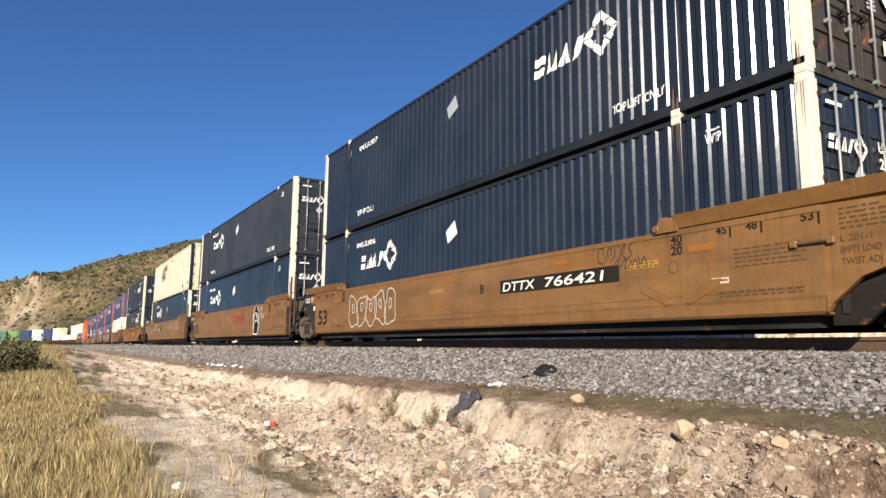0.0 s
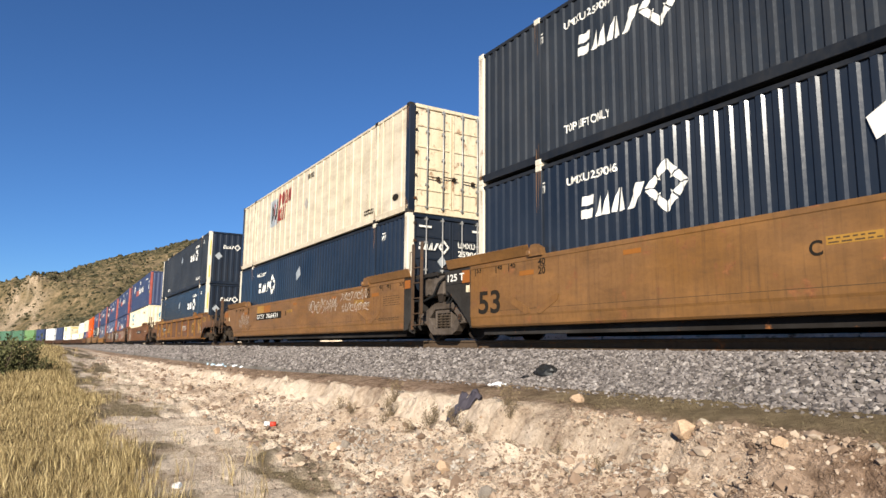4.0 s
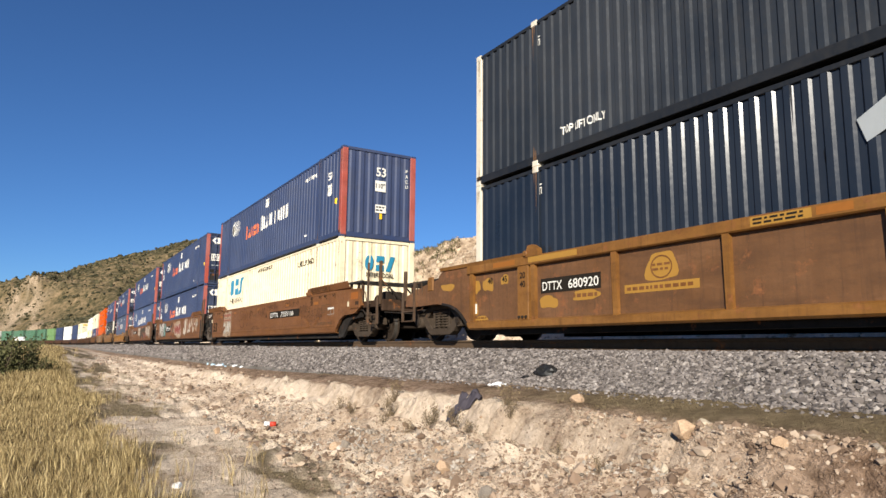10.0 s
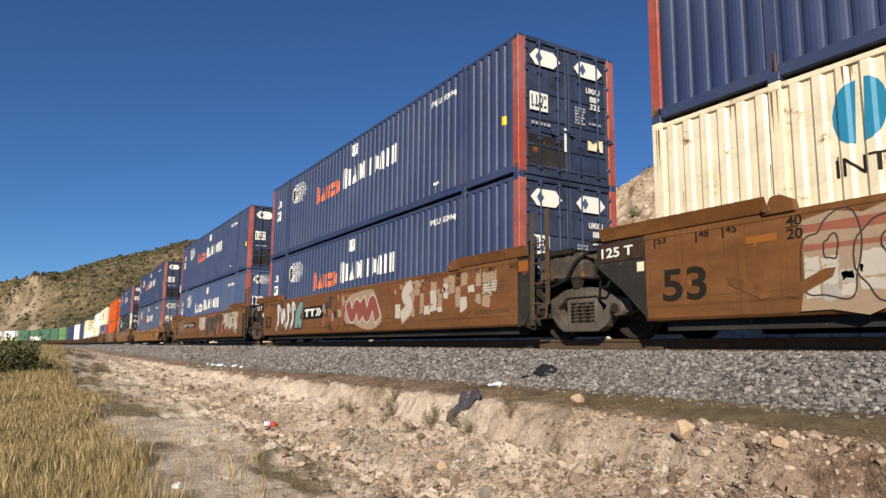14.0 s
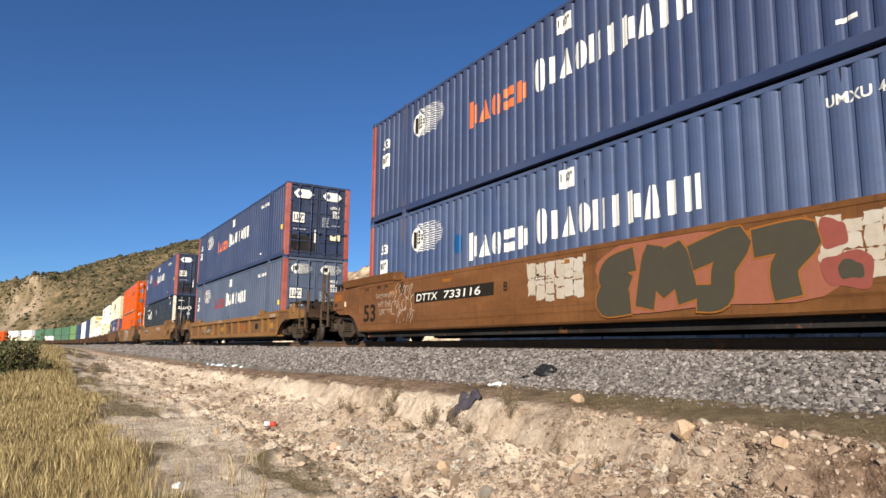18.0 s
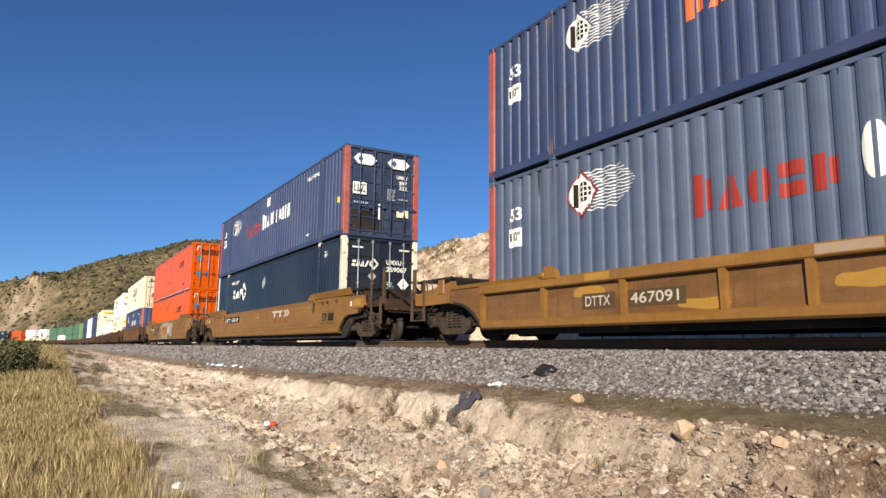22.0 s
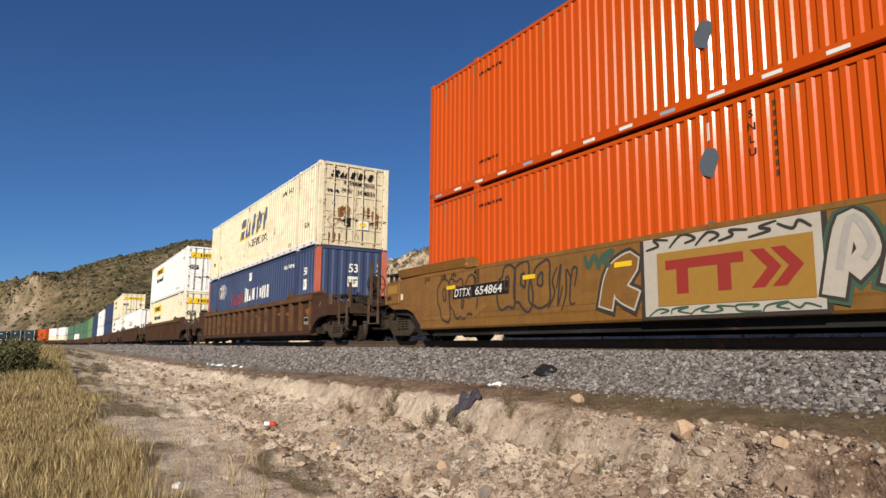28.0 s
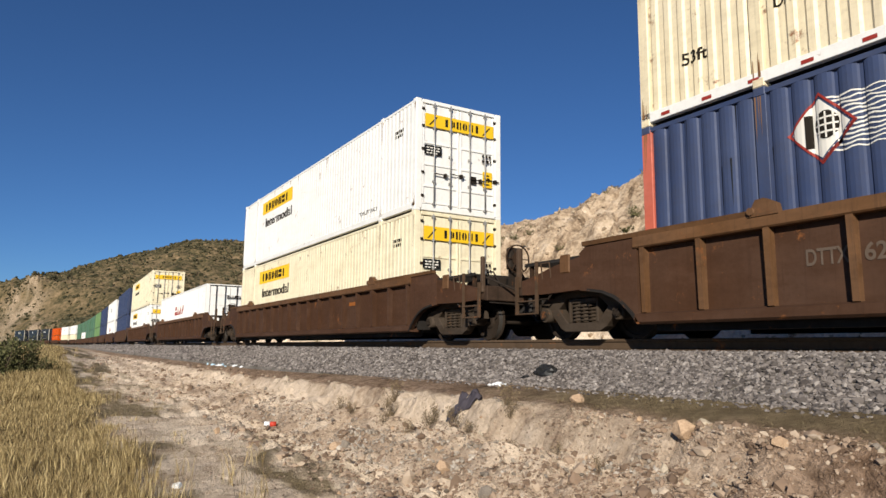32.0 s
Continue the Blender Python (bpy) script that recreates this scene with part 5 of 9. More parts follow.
def plain_box(label, body, brand=None, pitch=0.3, post=None):
    """A box that stays far off: shell, rails, posts, roof and doors."""
    t = thing("freight_container", label, "container", "containers of the train")
    prof = side_profile(pitch, 0.032)
    for s in (-1, 1):
        part("side_wall", strip_wall(bm_new(), prof, 0.20, CH - 0.085, s), body, t)
        part("top_rail", box(bm_new(), -HX + 0.02, HX - 0.02, s * (HY - 0.004), s * (HY - 0.09), CH - 0.10, CH - 0.012), body, t)
        part("bottom_rail", box(bm_new(), -HX + 0.02, HX - 0.02, s * HY, s * (HY - 0.10), 0.03, 0.21), body, t)
        for x in (-POST40, POST40):
            part("lifting_post", box(bm_new(), x - 0.085, x + 0.085, s * (HY - 0.002), s * (HY - 0.10), 0.1, CH - 0.05), body, t)
        y0, y1 = (-HY + 0.195, -0.012) if s < 0 else (0.012, HY - 0.195)
        bm = box(bm_new(), HX - 0.09, HX - 0.045, y0, y1, 0.175, CH - 0.125)
        for z in (0.20, 0.62, 1.18, 1.74, 2.30):
            box(bm, HX - 0.046, HX - 0.02, y0 + 0.05, y1 - 0.05, z, z + 0.05)
        door = part("door", bm, body, t)
        for fy in (0.30, 0.74):
            y = y0 + (y1 - y0) * fy
            part("lock_rod", tube(bm_new(), (HX + 0.022, y, 0.13), (HX + 0.022, y, CH - 0.07), 0.02, 6), RODMETAL if body is not WHITE else DARKGREY, door)
    for sx in (-1, 1):
        for s in (-1, 1):
            part("corner_post", box(bm_new(), sx * HX, sx * (HX - 0.19), s * HY, s * (HY - 0.19), 0.03, CH - 0.02), post or body, t)
    part("roof", box(bm_new(), -HX + 0.05, HX - 0.05, -HY + 0.08, HY - 0.08, CH - 0.06, CH - 0.01), body, t)
    part("floor", box(bm_new(), -HX + 0.05, HX - 0.05, -HY + 0.09, HY - 0.09, 0.05, 0.16), DARKEND, t)
    part("rear_end", end_wall(bm_new(), 0.28, 0.03, -HX, -1, 0.15, CH - 0.1), body, t)
    f = HX
    if brand:
        mark(t, prof, "brand_word", block_word(bm_new(), f - 10.0, f - 6.6, 1.5, 2.05, SQUARE, 0.1), brand)
        end_mark(t, "brand_word", block_word(bm_new(), -0.2, 0.85, 2.1, 2.3, SQUARE + SQUARE), DARKGREY)
    return t


# ================= well cars =================
SIDE_Y = 1.42


def make_bogie(car, x, radius=0.44, base=0.89, frame_paint=None):
    """A three-piece bogie: bolster, two side frames with springs and bearings, two wheelsets."""
    bog = part("bogie", box(bm_new(), -0.22, 0.22, -1.05, 1.05, 0.42, 0.70, 0.03), STEEL, car)
    bog.matrix_basis = pose(x, 0, 0)
    frame_paint = frame_paint or DUSTYSTEEL
    for s in (-1, 1):
        y = s * 1.06
        bm = bm_new()
        # arched upper member, basket below and columns, so that the spring window stays open
        arch = spline([(-1.16, 0.44), (-1.10, 0.60), (-0.86, 0.66), (-0.62, 0.74), (-0.38, 0.84), (0.0, 0.86), (0.38, 0.84), (0.62, 0.74), (0.86, 0.66), (1.10, 0.60), (1.16, 0.44)], 3)
        prism(bm, arch + [(1.02, 0.40), (0.80, 0.47), (0.60, 0.52), (0.37, 0.70), (-0.37, 0.70), (-0.60, 0.52), (-0.80, 0.47), (-1.02, 0.40)], y - 0.09, y + 0.09)
        prism(bm, [(-0.86, 0.50), (-0.60, 0.52), (-0.36, 0.27), (0.36, 0.27), (0.60, 0.52), (0.86, 0.50), (0.56, 0.20), (0.40, 0.12), (-0.40, 0.12), (-0.56, 0.20)], y - 0.10, y + 0.10)
        box(bm, -0.30, 0.30, y - 0.07, y + 0.11, 0.60, 0.68)
        for cx in (-0.14, 0.08):
            box(bm, cx, cx + 0.06, y - 0.05, y + 0.10, 0.54, 0.62)
        for cx in (-0.36, 0.30):
            box(bm, cx, cx + 0.06, y - 0.08, y + 0.08, 0.28, 0.67)
        for cx in (-base, base):
            tube(bm, (cx, y - 0.14 * s, radius), (cx, y + 0.17 * s, radius), 0.125, 14)
            tube(bm, (cx, y + 0.17 * s, radius), (cx, y + 0.19 * s, radius), 0.085, 10)
        bmesh.ops.bevel(bm, geom=[e for e in bm.edges if e.calc_length() > 0.25], offset=0.012, segments=1, affect="EDGES")
        part("side_frame", bm, frame_paint, bog, "dusty cast side frame")
        coil = None
        for cx in (-0.19, 0.0, 0.19):
            if coil is None:
                coil = part("spring", helix(bm_new(), 0.085, 0.021, 0.27, 0.60, 5.5), DUSTYSTEEL, bog)
                coil.matrix_basis = pose(cx, y, 0)
            else:
                same_part(coil, bog, pose(cx, y, 0))
    out = []
    for cx in (-base, base):
        bm = bm_new()
        for s in (-1, 1):
            yi = s * (GAUGE / 2)
            prof = [(yi - s * 0.03, 0.10), (yi - s * 0.032, radius + 0.028), (yi - s * 0.005, radius + 0.024), (yi + s * 0.006, radius), (yi + s * 0.10, radius - 0.006), (yi + s * 0.10, radius - 0.06),
                    (yi + s * 0.065, radius - 0.075), (yi + s * 0.05, 0.19), (yi + s * 0.085, 0.15), (yi + s * 0.09, 0.07)]
            lathe_y(bm, prof, 0, 0, 32)
        tube(bm, (0, -1.2, 0), (0, 1.2, 0), 0.075, 12)
        for s in (-1, 1):
            for a in range(3):
                box(bm, 0.26 * math.cos(a * 2.094) - 0.02, 0.26 * math.cos(a * 2.094) + 0.02, s * 0.75, s * 0.785, 0.26 * math.sin(a * 2.094) - 0.02, 0.26 * math.sin(a * 2.094) + 0.02)
        ws = part("wheelset", bm, [WHEELSTEEL, TREAD], bog)
        me = ws.data
        for pl in me.polygons:
            c = pl.center
            rr = math.hypot(c.x, c.z)
            if radius - 0.02 < rr < radius + 0.006 and abs(pl.normal.y) < 0.5:
                pl.material_index = 1
        ws.matrix_basis = pose(cx, 0, radius)
        out.append((ws, radius, cx, radius))
    for s in (-1, 1):
        for cx in (-base, base):
            bm = tube(bm_new(), (cx, s * 1.25, radius), (cx, s * 1.275, radius), 0.075, 12)
            for k in range(3):
                a = 2.094 * k + 0.5
                tube(bm, (cx + 0.045 * math.cos(a), s * 1.27, radius + 0.045 * math.sin(a)), (cx + 0.045 * math.cos(a), s * 1.29, radius + 0.045 * math.sin(a)), 0.013, 6)
            part("bearing_cap", bm, STEEL, bog)
        part("brake_rod", tube(bm_new(), (-0.6, s * 0.62, 0.36), (0.6, s * 0.62, 0.36), 0.018, 6), STEEL, bog)
    part("brake_beam", box(bm_new(), -0.36, -0.28, -0.8, 0.8, 0.32, 0.42), STEEL, bog)
    for s in (-1, 1):
        for sx in (-1, 1):
            part("brake_shoe", prism(bm_new(), [(sx * (base - radius - 0.02), 0.30), (sx * (base - radius - 0.02), 0.56), (sx * (base - radius - 0.09), 0.58), (sx * (base - radius - 0.11), 0.42), (sx * (base - radius - 0.08), 0.28)], s * 0.70, s * 0.80), STEEL, bog)
    return out


def helix(bm, r, wire, z0, z1, turns, n=70, m=6):
    """A coil spring as one swept wire."""
    rings = []
    for i in range(n + 1):
        a, z = 2 * math.pi * turns * i / n, z0 + (z1 - z0) * i / n
        c, s_ = math.cos(a), math.sin(a)
        rings.append([bm.verts.new(((r + wire * math.cos(2 * math.pi * j / m)) * c, (r + wire * math.cos(2 * math.pi * j / m)) * s_, z + wire * math.sin(2 * math.pi * j / m))) for j in range(m)])
    for p, q in zip(rings, rings[1:]):
        for j in range(m):
            bm.faces.new((p[j], p[(j + 1) % m], q[(j + 1) % m], q[j])).smooth = True
    return bm


def flat(bm, y=-SIDE_Y - 0.004):
    for v in bm.verts:
        v.co.y = y
    return bm


def well_car(label, kind, body, front, rear, top=1.50, rib=None, chord=None, ribs_every=2.0, ribs_at=None, trucks=(1.55, 1.55), rear_out=0.0):
    """A well car for one stack. kind: smooth or ribbed; front and rear: solo (own bogie, coupler) or joint (shared bogie)."""
    car = thing("well_car", label, "well car", "cars of the train")
    car["rest"] = RAIL_TOP
    chord, rib = chord or body, rib or body
    x0, x1 = -HX - 0.10 - rear_out, HX + 0.10
    sets = []
    for s in (-1, 1):
        if kind == "smooth":
            sec = [(1.335, top), (1.43, top), (1.43, top - 0.07), (SIDE_Y, top - 0.085), (SIDE_Y, 0.46), (1.408, 0.42), (1.398, 0.28), (1.37, 0.245), (1.10, 0.235), (1.10, 0.255), (1.33, 0.27), (1.35, 0.46), (1.35, top - 0.08), (1.335, top - 0.08)]
            part("side_wall", loft_x(bm_new(), [(s * y, z) for y, z in sec], x0, x1), body, car)
        else:
            inset = 0.045 if ribs_every < 1.5 else 0.0
            sec = [(1.35 - inset, top - 0.16), (1.368 - inset, top - 0.16), (1.368 - inset, 0.34), (1.35 - inset, 0.34)]
            part("side_wall", loft_x(bm_new(), [(s * y, z) for y, z in sec], x0, x1), body, car)
            sec = [(1.335, top), (1.455, top), (1.46, top - 0.15), (1.44, top - 0.17), (1.335, top - 0.17)]
            part("top_chord", loft_x(bm_new(), [(s * y, z) for y, z in sec], x0, x1), chord, car, "rubbed top chord")
            sec = [(1.15, 0.20), (1.42, 0.20), (1.455, 0.23), (1.455, 0.34), (1.37, 0.37), (1.15, 0.28)]
            part("bottom_chord", loft_x(bm_new(), [(s * y, z) for y, z in sec], x0, x1), body if ribs_every < 1.5 else chord, car)
            k = int(16.2 / ribs_every)
            first = None
            for i in range(k + 1 if ribs_at is None else len(ribs_at)):
                x = HX - 0.10 - i * ribs_every if ribs_at is None else HX + ribs_at[i]
                if x < x0 + 0.05:
                    break
                w = (0.10 if ribs_every > 1.5 else 0.075) if i != 2 else 0.17
                if first is None or i == 2:
                    bm = loft_x(bm_new(), [(s * (1.364 - inset), 0.35), (s * 1.43, 0.34 if not inset else 0.37), (s * 1.45, top - 0.17), (s * (1.364 - inset), top - 0.16)], -w / 2, w / 2)
                    o = part("rib", bm, rib, car)
                    o.matrix_basis = pose(x, 0, 0)
                    first = o if i != 2 else first
                else:
                    same_part(first, car, pose(x, 0, 0))
        # raised guide lips that run past both ends of the well
        reach = {"solo": 1.15, "joint": 0.42}[front], {"solo": 1.20, "joint": 0.98}[rear] + rear_out
        for xa, xb in ((HX - 1.95, HX + reach[0]), (-HX - reach[1], -HX + 1.88)):
            if kind == "smooth":
                bm = loft_x(bm_new(), [(s * 1.345, top - 0.02), (s * 1.43, top + 0.02), (s * 1.50, top + 0.20), (s * 1.485, top + 0.21), (s * 1.41, top + 0.03)], xa, xb)
                part("guide_lip", bm, body, car)
            else:
                bm = loft_x(bm_new(), [(s * 1.34, top), (s * 1.45, top), (s * 1.47, top + 0.07), (s * 1.36, top + 0.07)], xa, xb)
                part("guide_lip", bm, chord, car)
        bm = prism(bm_new(), [(-0.22, top - 0.02), (0.20, top - 0.02), (0.17, top + 0.12), (0.02, top + 0.20), (-0.10, top + 0.19)], s * 1.36, s * 1.47)
        tube(bm, (-0.16, s * 1.36, top + 0.05), (-0.16, s * 1.50, top + 0.05), 0.05, 8)
        lock = part("guide_block", bm, chord, car)
        lock.matrix_basis = pose(HX - 2.10, 0, 0)
        same_part(lock, car, pose(-HX + 2.05, 0, 0))
    bm = box(bm_new(), x0 + 0.1, x1 - 0.1, -1.05, 1.05, 0.20, 0.26)
    for i in range(9):
        x = -7.6 + i * 1.9
        box(bm, x - 0.12, x + 0.12, -1.1, 1.1, 0.23, 0.295)
    # Added dark sill boxes, standing in for the black shade below the sides.
    box(bm, x0 + 0.2, x1 - 0.2, -1.22, -0.98, 0.10, 0.235)
    box(bm, x0 + 0.2, x1 - 0.2, 0.98, 1.22, 0.10, 0.235)
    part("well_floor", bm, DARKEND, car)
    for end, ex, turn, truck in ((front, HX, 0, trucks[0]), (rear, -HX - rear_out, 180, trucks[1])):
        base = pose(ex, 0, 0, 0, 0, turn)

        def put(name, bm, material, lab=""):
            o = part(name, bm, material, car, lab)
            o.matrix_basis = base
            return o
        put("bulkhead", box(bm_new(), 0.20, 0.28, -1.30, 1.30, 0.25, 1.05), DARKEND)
        if end == "solo":
            solo_end(put, kind, body, chord, top, turn == 0)
            ws = make_bogie(car, ex + (truck if turn == 0 else -truck), 0.42, 0.89)
            sets += ws
        elif turn == 0:
            joint_front(put, top)
            ws = make_bogie(car, ex + 1.5, 0.48, 0.89, JOINTDUST)
            sets += ws
        else:
            joint_rear(put, body, top)
            part("load_mark", flat(words("125 T", -HX - 0.98, 1.25, 0.145, 0.66), -1.438), MARKWHITE, car, "white stencilled load mark")
    return car, sets


def solo_end(put, kind, body, chord, top, forward):
    """The end of a car over its own bogie: side plates, end deck with grating, ladder frames, posts, coupler and brake gear."""
    tall = top + 0.60 if kind == "smooth" else 1.68
    for s in (-1, 1):
        if kind == "smooth":
            put("end_gusset", prism(bm_new(), [(0.10, 0.26), (0.16, 0.36), (0.50, 0.64), (0.80, 0.74), (1.55, 0.77), (1.98, 0.97), (1.98, 1.16), (1.86, top - 0.05), (0.10, top - 0.005)], s * 1.34, s * 1.42), body)
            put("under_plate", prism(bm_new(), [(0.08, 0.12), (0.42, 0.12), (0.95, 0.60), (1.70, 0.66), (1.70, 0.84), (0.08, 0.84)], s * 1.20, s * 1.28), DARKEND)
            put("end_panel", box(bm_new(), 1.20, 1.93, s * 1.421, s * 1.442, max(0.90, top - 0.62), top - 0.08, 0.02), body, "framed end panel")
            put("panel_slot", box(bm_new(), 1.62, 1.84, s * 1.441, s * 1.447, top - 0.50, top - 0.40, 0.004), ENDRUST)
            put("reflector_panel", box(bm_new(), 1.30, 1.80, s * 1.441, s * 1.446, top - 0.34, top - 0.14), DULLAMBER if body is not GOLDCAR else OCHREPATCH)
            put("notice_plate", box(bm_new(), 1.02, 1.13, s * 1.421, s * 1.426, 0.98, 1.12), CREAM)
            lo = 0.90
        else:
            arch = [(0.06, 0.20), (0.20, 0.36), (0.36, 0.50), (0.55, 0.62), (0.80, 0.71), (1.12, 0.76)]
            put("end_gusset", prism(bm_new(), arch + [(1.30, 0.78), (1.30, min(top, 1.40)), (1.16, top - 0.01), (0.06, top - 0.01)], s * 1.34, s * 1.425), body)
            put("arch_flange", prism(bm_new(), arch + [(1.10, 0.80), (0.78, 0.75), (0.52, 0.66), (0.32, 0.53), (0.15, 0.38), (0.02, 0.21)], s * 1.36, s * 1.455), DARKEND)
            hi = 1.26 if top < 1.2 else 1.36
            put("deck_box", prism(bm_new(), [(1.22, 0.80), (2.30, 0.78), (2.86, 0.80), (2.86, 1.05), (1.90, hi - 0.10), (1.22, hi)], s * 1.30, s * 1.41), body if body is not PANELGOLD else chord)
            bm = box(bm_new(), 1.55, 1.80, s * 1.38, s * 1.43, hi - 0.26, hi + 0.06, 0.02)
            put("deck_bracket", bm, chord)
            lo = 0.80
        put("side_beam", box(bm_new(), 1.90, 3.08, s * 1.26, s * 1.34, lo, 1.08, 0.012), ENDRUST)
        # ladder frame with a stirrup, and the tall posts at the corner
        bm = box(bm_new(), 2.40, 2.45, s * 1.40, s * 1.445, 0.44, 1.38 if kind == "ribbed" else tall)
        box(bm, 2.97, 3.03, s * 1.40, s * 1.445, 0.44, 1.15)
        for z in (0.45, 0.68):
            tube(bm, (2.42, s * 1.43, z), (3.0, s * 1.43, z), 0.016, 6)
        tube(bm, (2.42, s * 1.43, 1.0), (2.42, s * 1.30, 1.0), 0.02, 6)
        put("ladder", bm, ENDPOST)
        put("end_post", box(bm_new(), 2.99, 3.07, s * 1.31, s * 1.385, 0.95, tall, 0.008), ENDPOST)
        put("post_brace", tube(bm_new(), (3.03, s * 1.33, tall * 0.76), (3.40, s * 0.80, 1.0), 0.022, 6), STEEL)
        bm = path_tube(bm_new(), [(2.05, s * 1.40, 1.05), (2.05, s * 1.44, 1.32), (2.28, s * 1.44, 1.32), (2.28, s * 1.40, 1.05)], 0.014)
        put("grab_iron", bm, ENDPOST)
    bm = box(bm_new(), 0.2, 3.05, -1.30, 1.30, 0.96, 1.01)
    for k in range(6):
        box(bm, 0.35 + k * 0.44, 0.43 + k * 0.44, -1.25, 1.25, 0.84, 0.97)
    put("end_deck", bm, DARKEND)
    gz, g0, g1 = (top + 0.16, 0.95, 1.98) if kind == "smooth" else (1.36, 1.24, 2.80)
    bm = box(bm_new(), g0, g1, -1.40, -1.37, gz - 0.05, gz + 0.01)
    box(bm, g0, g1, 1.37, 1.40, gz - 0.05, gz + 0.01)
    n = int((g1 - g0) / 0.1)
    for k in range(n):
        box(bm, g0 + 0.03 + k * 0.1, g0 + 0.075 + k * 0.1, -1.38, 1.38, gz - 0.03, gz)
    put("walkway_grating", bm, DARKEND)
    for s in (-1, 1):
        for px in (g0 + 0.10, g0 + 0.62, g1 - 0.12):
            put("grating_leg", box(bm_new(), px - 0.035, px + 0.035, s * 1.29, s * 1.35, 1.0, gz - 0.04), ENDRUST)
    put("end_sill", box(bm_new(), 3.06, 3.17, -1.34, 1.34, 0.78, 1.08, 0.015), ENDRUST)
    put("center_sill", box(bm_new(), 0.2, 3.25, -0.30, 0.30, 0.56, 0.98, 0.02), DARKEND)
    bm = box(bm_new(), 3.1, 3.58, -0.10, 0.10, 0.60, 0.78, 0.02)
    prism(bm, [(3.52, 0.56), (3.80, 0.52), (3.84, 0.66), (3.80, 0.86), (3.52, 0.82)], -0.16, 0.13)
    put("coupler", bm, STEEL)
    put("air_hose", path_tube(bm_new(), [(3.0, 0.5, 0.75), (3.25, 0.52, 0.42), (3.55, 0.50, 0.36), (3.78, 0.45, 0.52)], 0.025), BLACK)
    put("cut_lever", path_tube(bm_new(), [(3.20, -1.3, 0.74), (3.24, -0.4, 0.72), (3.40, -0.15, 0.88)], 0.014), STEEL)
    for s in (-1, 1):
        put("brake_pipe", path_tube(bm_new(), [(1.62, s * 1.33, 0.86), (2.0, s * 1.36, 0.84), (2.18, s * 1.36, 0.70), (2.62, s * 1.30, 0.70), (2.9, s * 1.10, 0.88)], 0.018), STEEL)
        put("hanger", prism(bm_new(), [(2.55, 0.80), (2.78, 0.80), (2.74, 0.46), (2.64, 0.40), (2.57, 0.50)], s * 1.20, s * 1.25), STEEL)
    put("air_reservoir", tube(bm_new(), (1.7, -0.75, 1.16), (2.5, -0.75, 1.16), 0.15, 14), STEEL)
    put("valve_box", box(bm_new(), 2.55, 2.85, -1.10, -0.60, 1.01, 1.32, 0.03), STEEL)
    put("valve_pipe", path_tube(bm_new(), [(2.5, -0.75, 1.22), (2.62, -0.95, 1.42), (2.9, -1.0, 1.40), (3.05, -0.9, 1.1)], 0.016), STEEL)
    if forward and body is RUSTCAR:
        n = 22
        bm = bm_new()
        for i in range(n):
            a, b = 2 * math.pi * i / n, 2 * math.pi * (i + 1) / n
            tube(bm, (3.24, -0.62 + 0.29 * math.cos(a), 1.66 + 0.29 * math.sin(a)), (3.24, -0.62 + 0.29 * math.cos(b), 1.66 + 0.29 * math.sin(b)), 0.016, 6, caps=False)
        for i in range(6):
            a = 2 * math.pi * i / 6
            tube(bm, (3.22, -0.62, 1.66), (3.24, -0.62 + 0.29 * math.cos(a), 1.66 + 0.29 * math.sin(a)), 0.012, 6)
        tube(bm, (3.215, -0.62, 1.66), (3.235, -0.62, 1.66), 0.13, 16)
        put("hand_brake_wheel", bm, ENDRUST)
        bm = box(bm_new(), 3.06, 3.20, -0.80, -0.44, 1.44, 1.90, 0.03)
        box(bm, 3.02, 3.12, -0.70, -0.54, 0.9, 1.5)
        put("brake_gear_box", bm, STEEL)


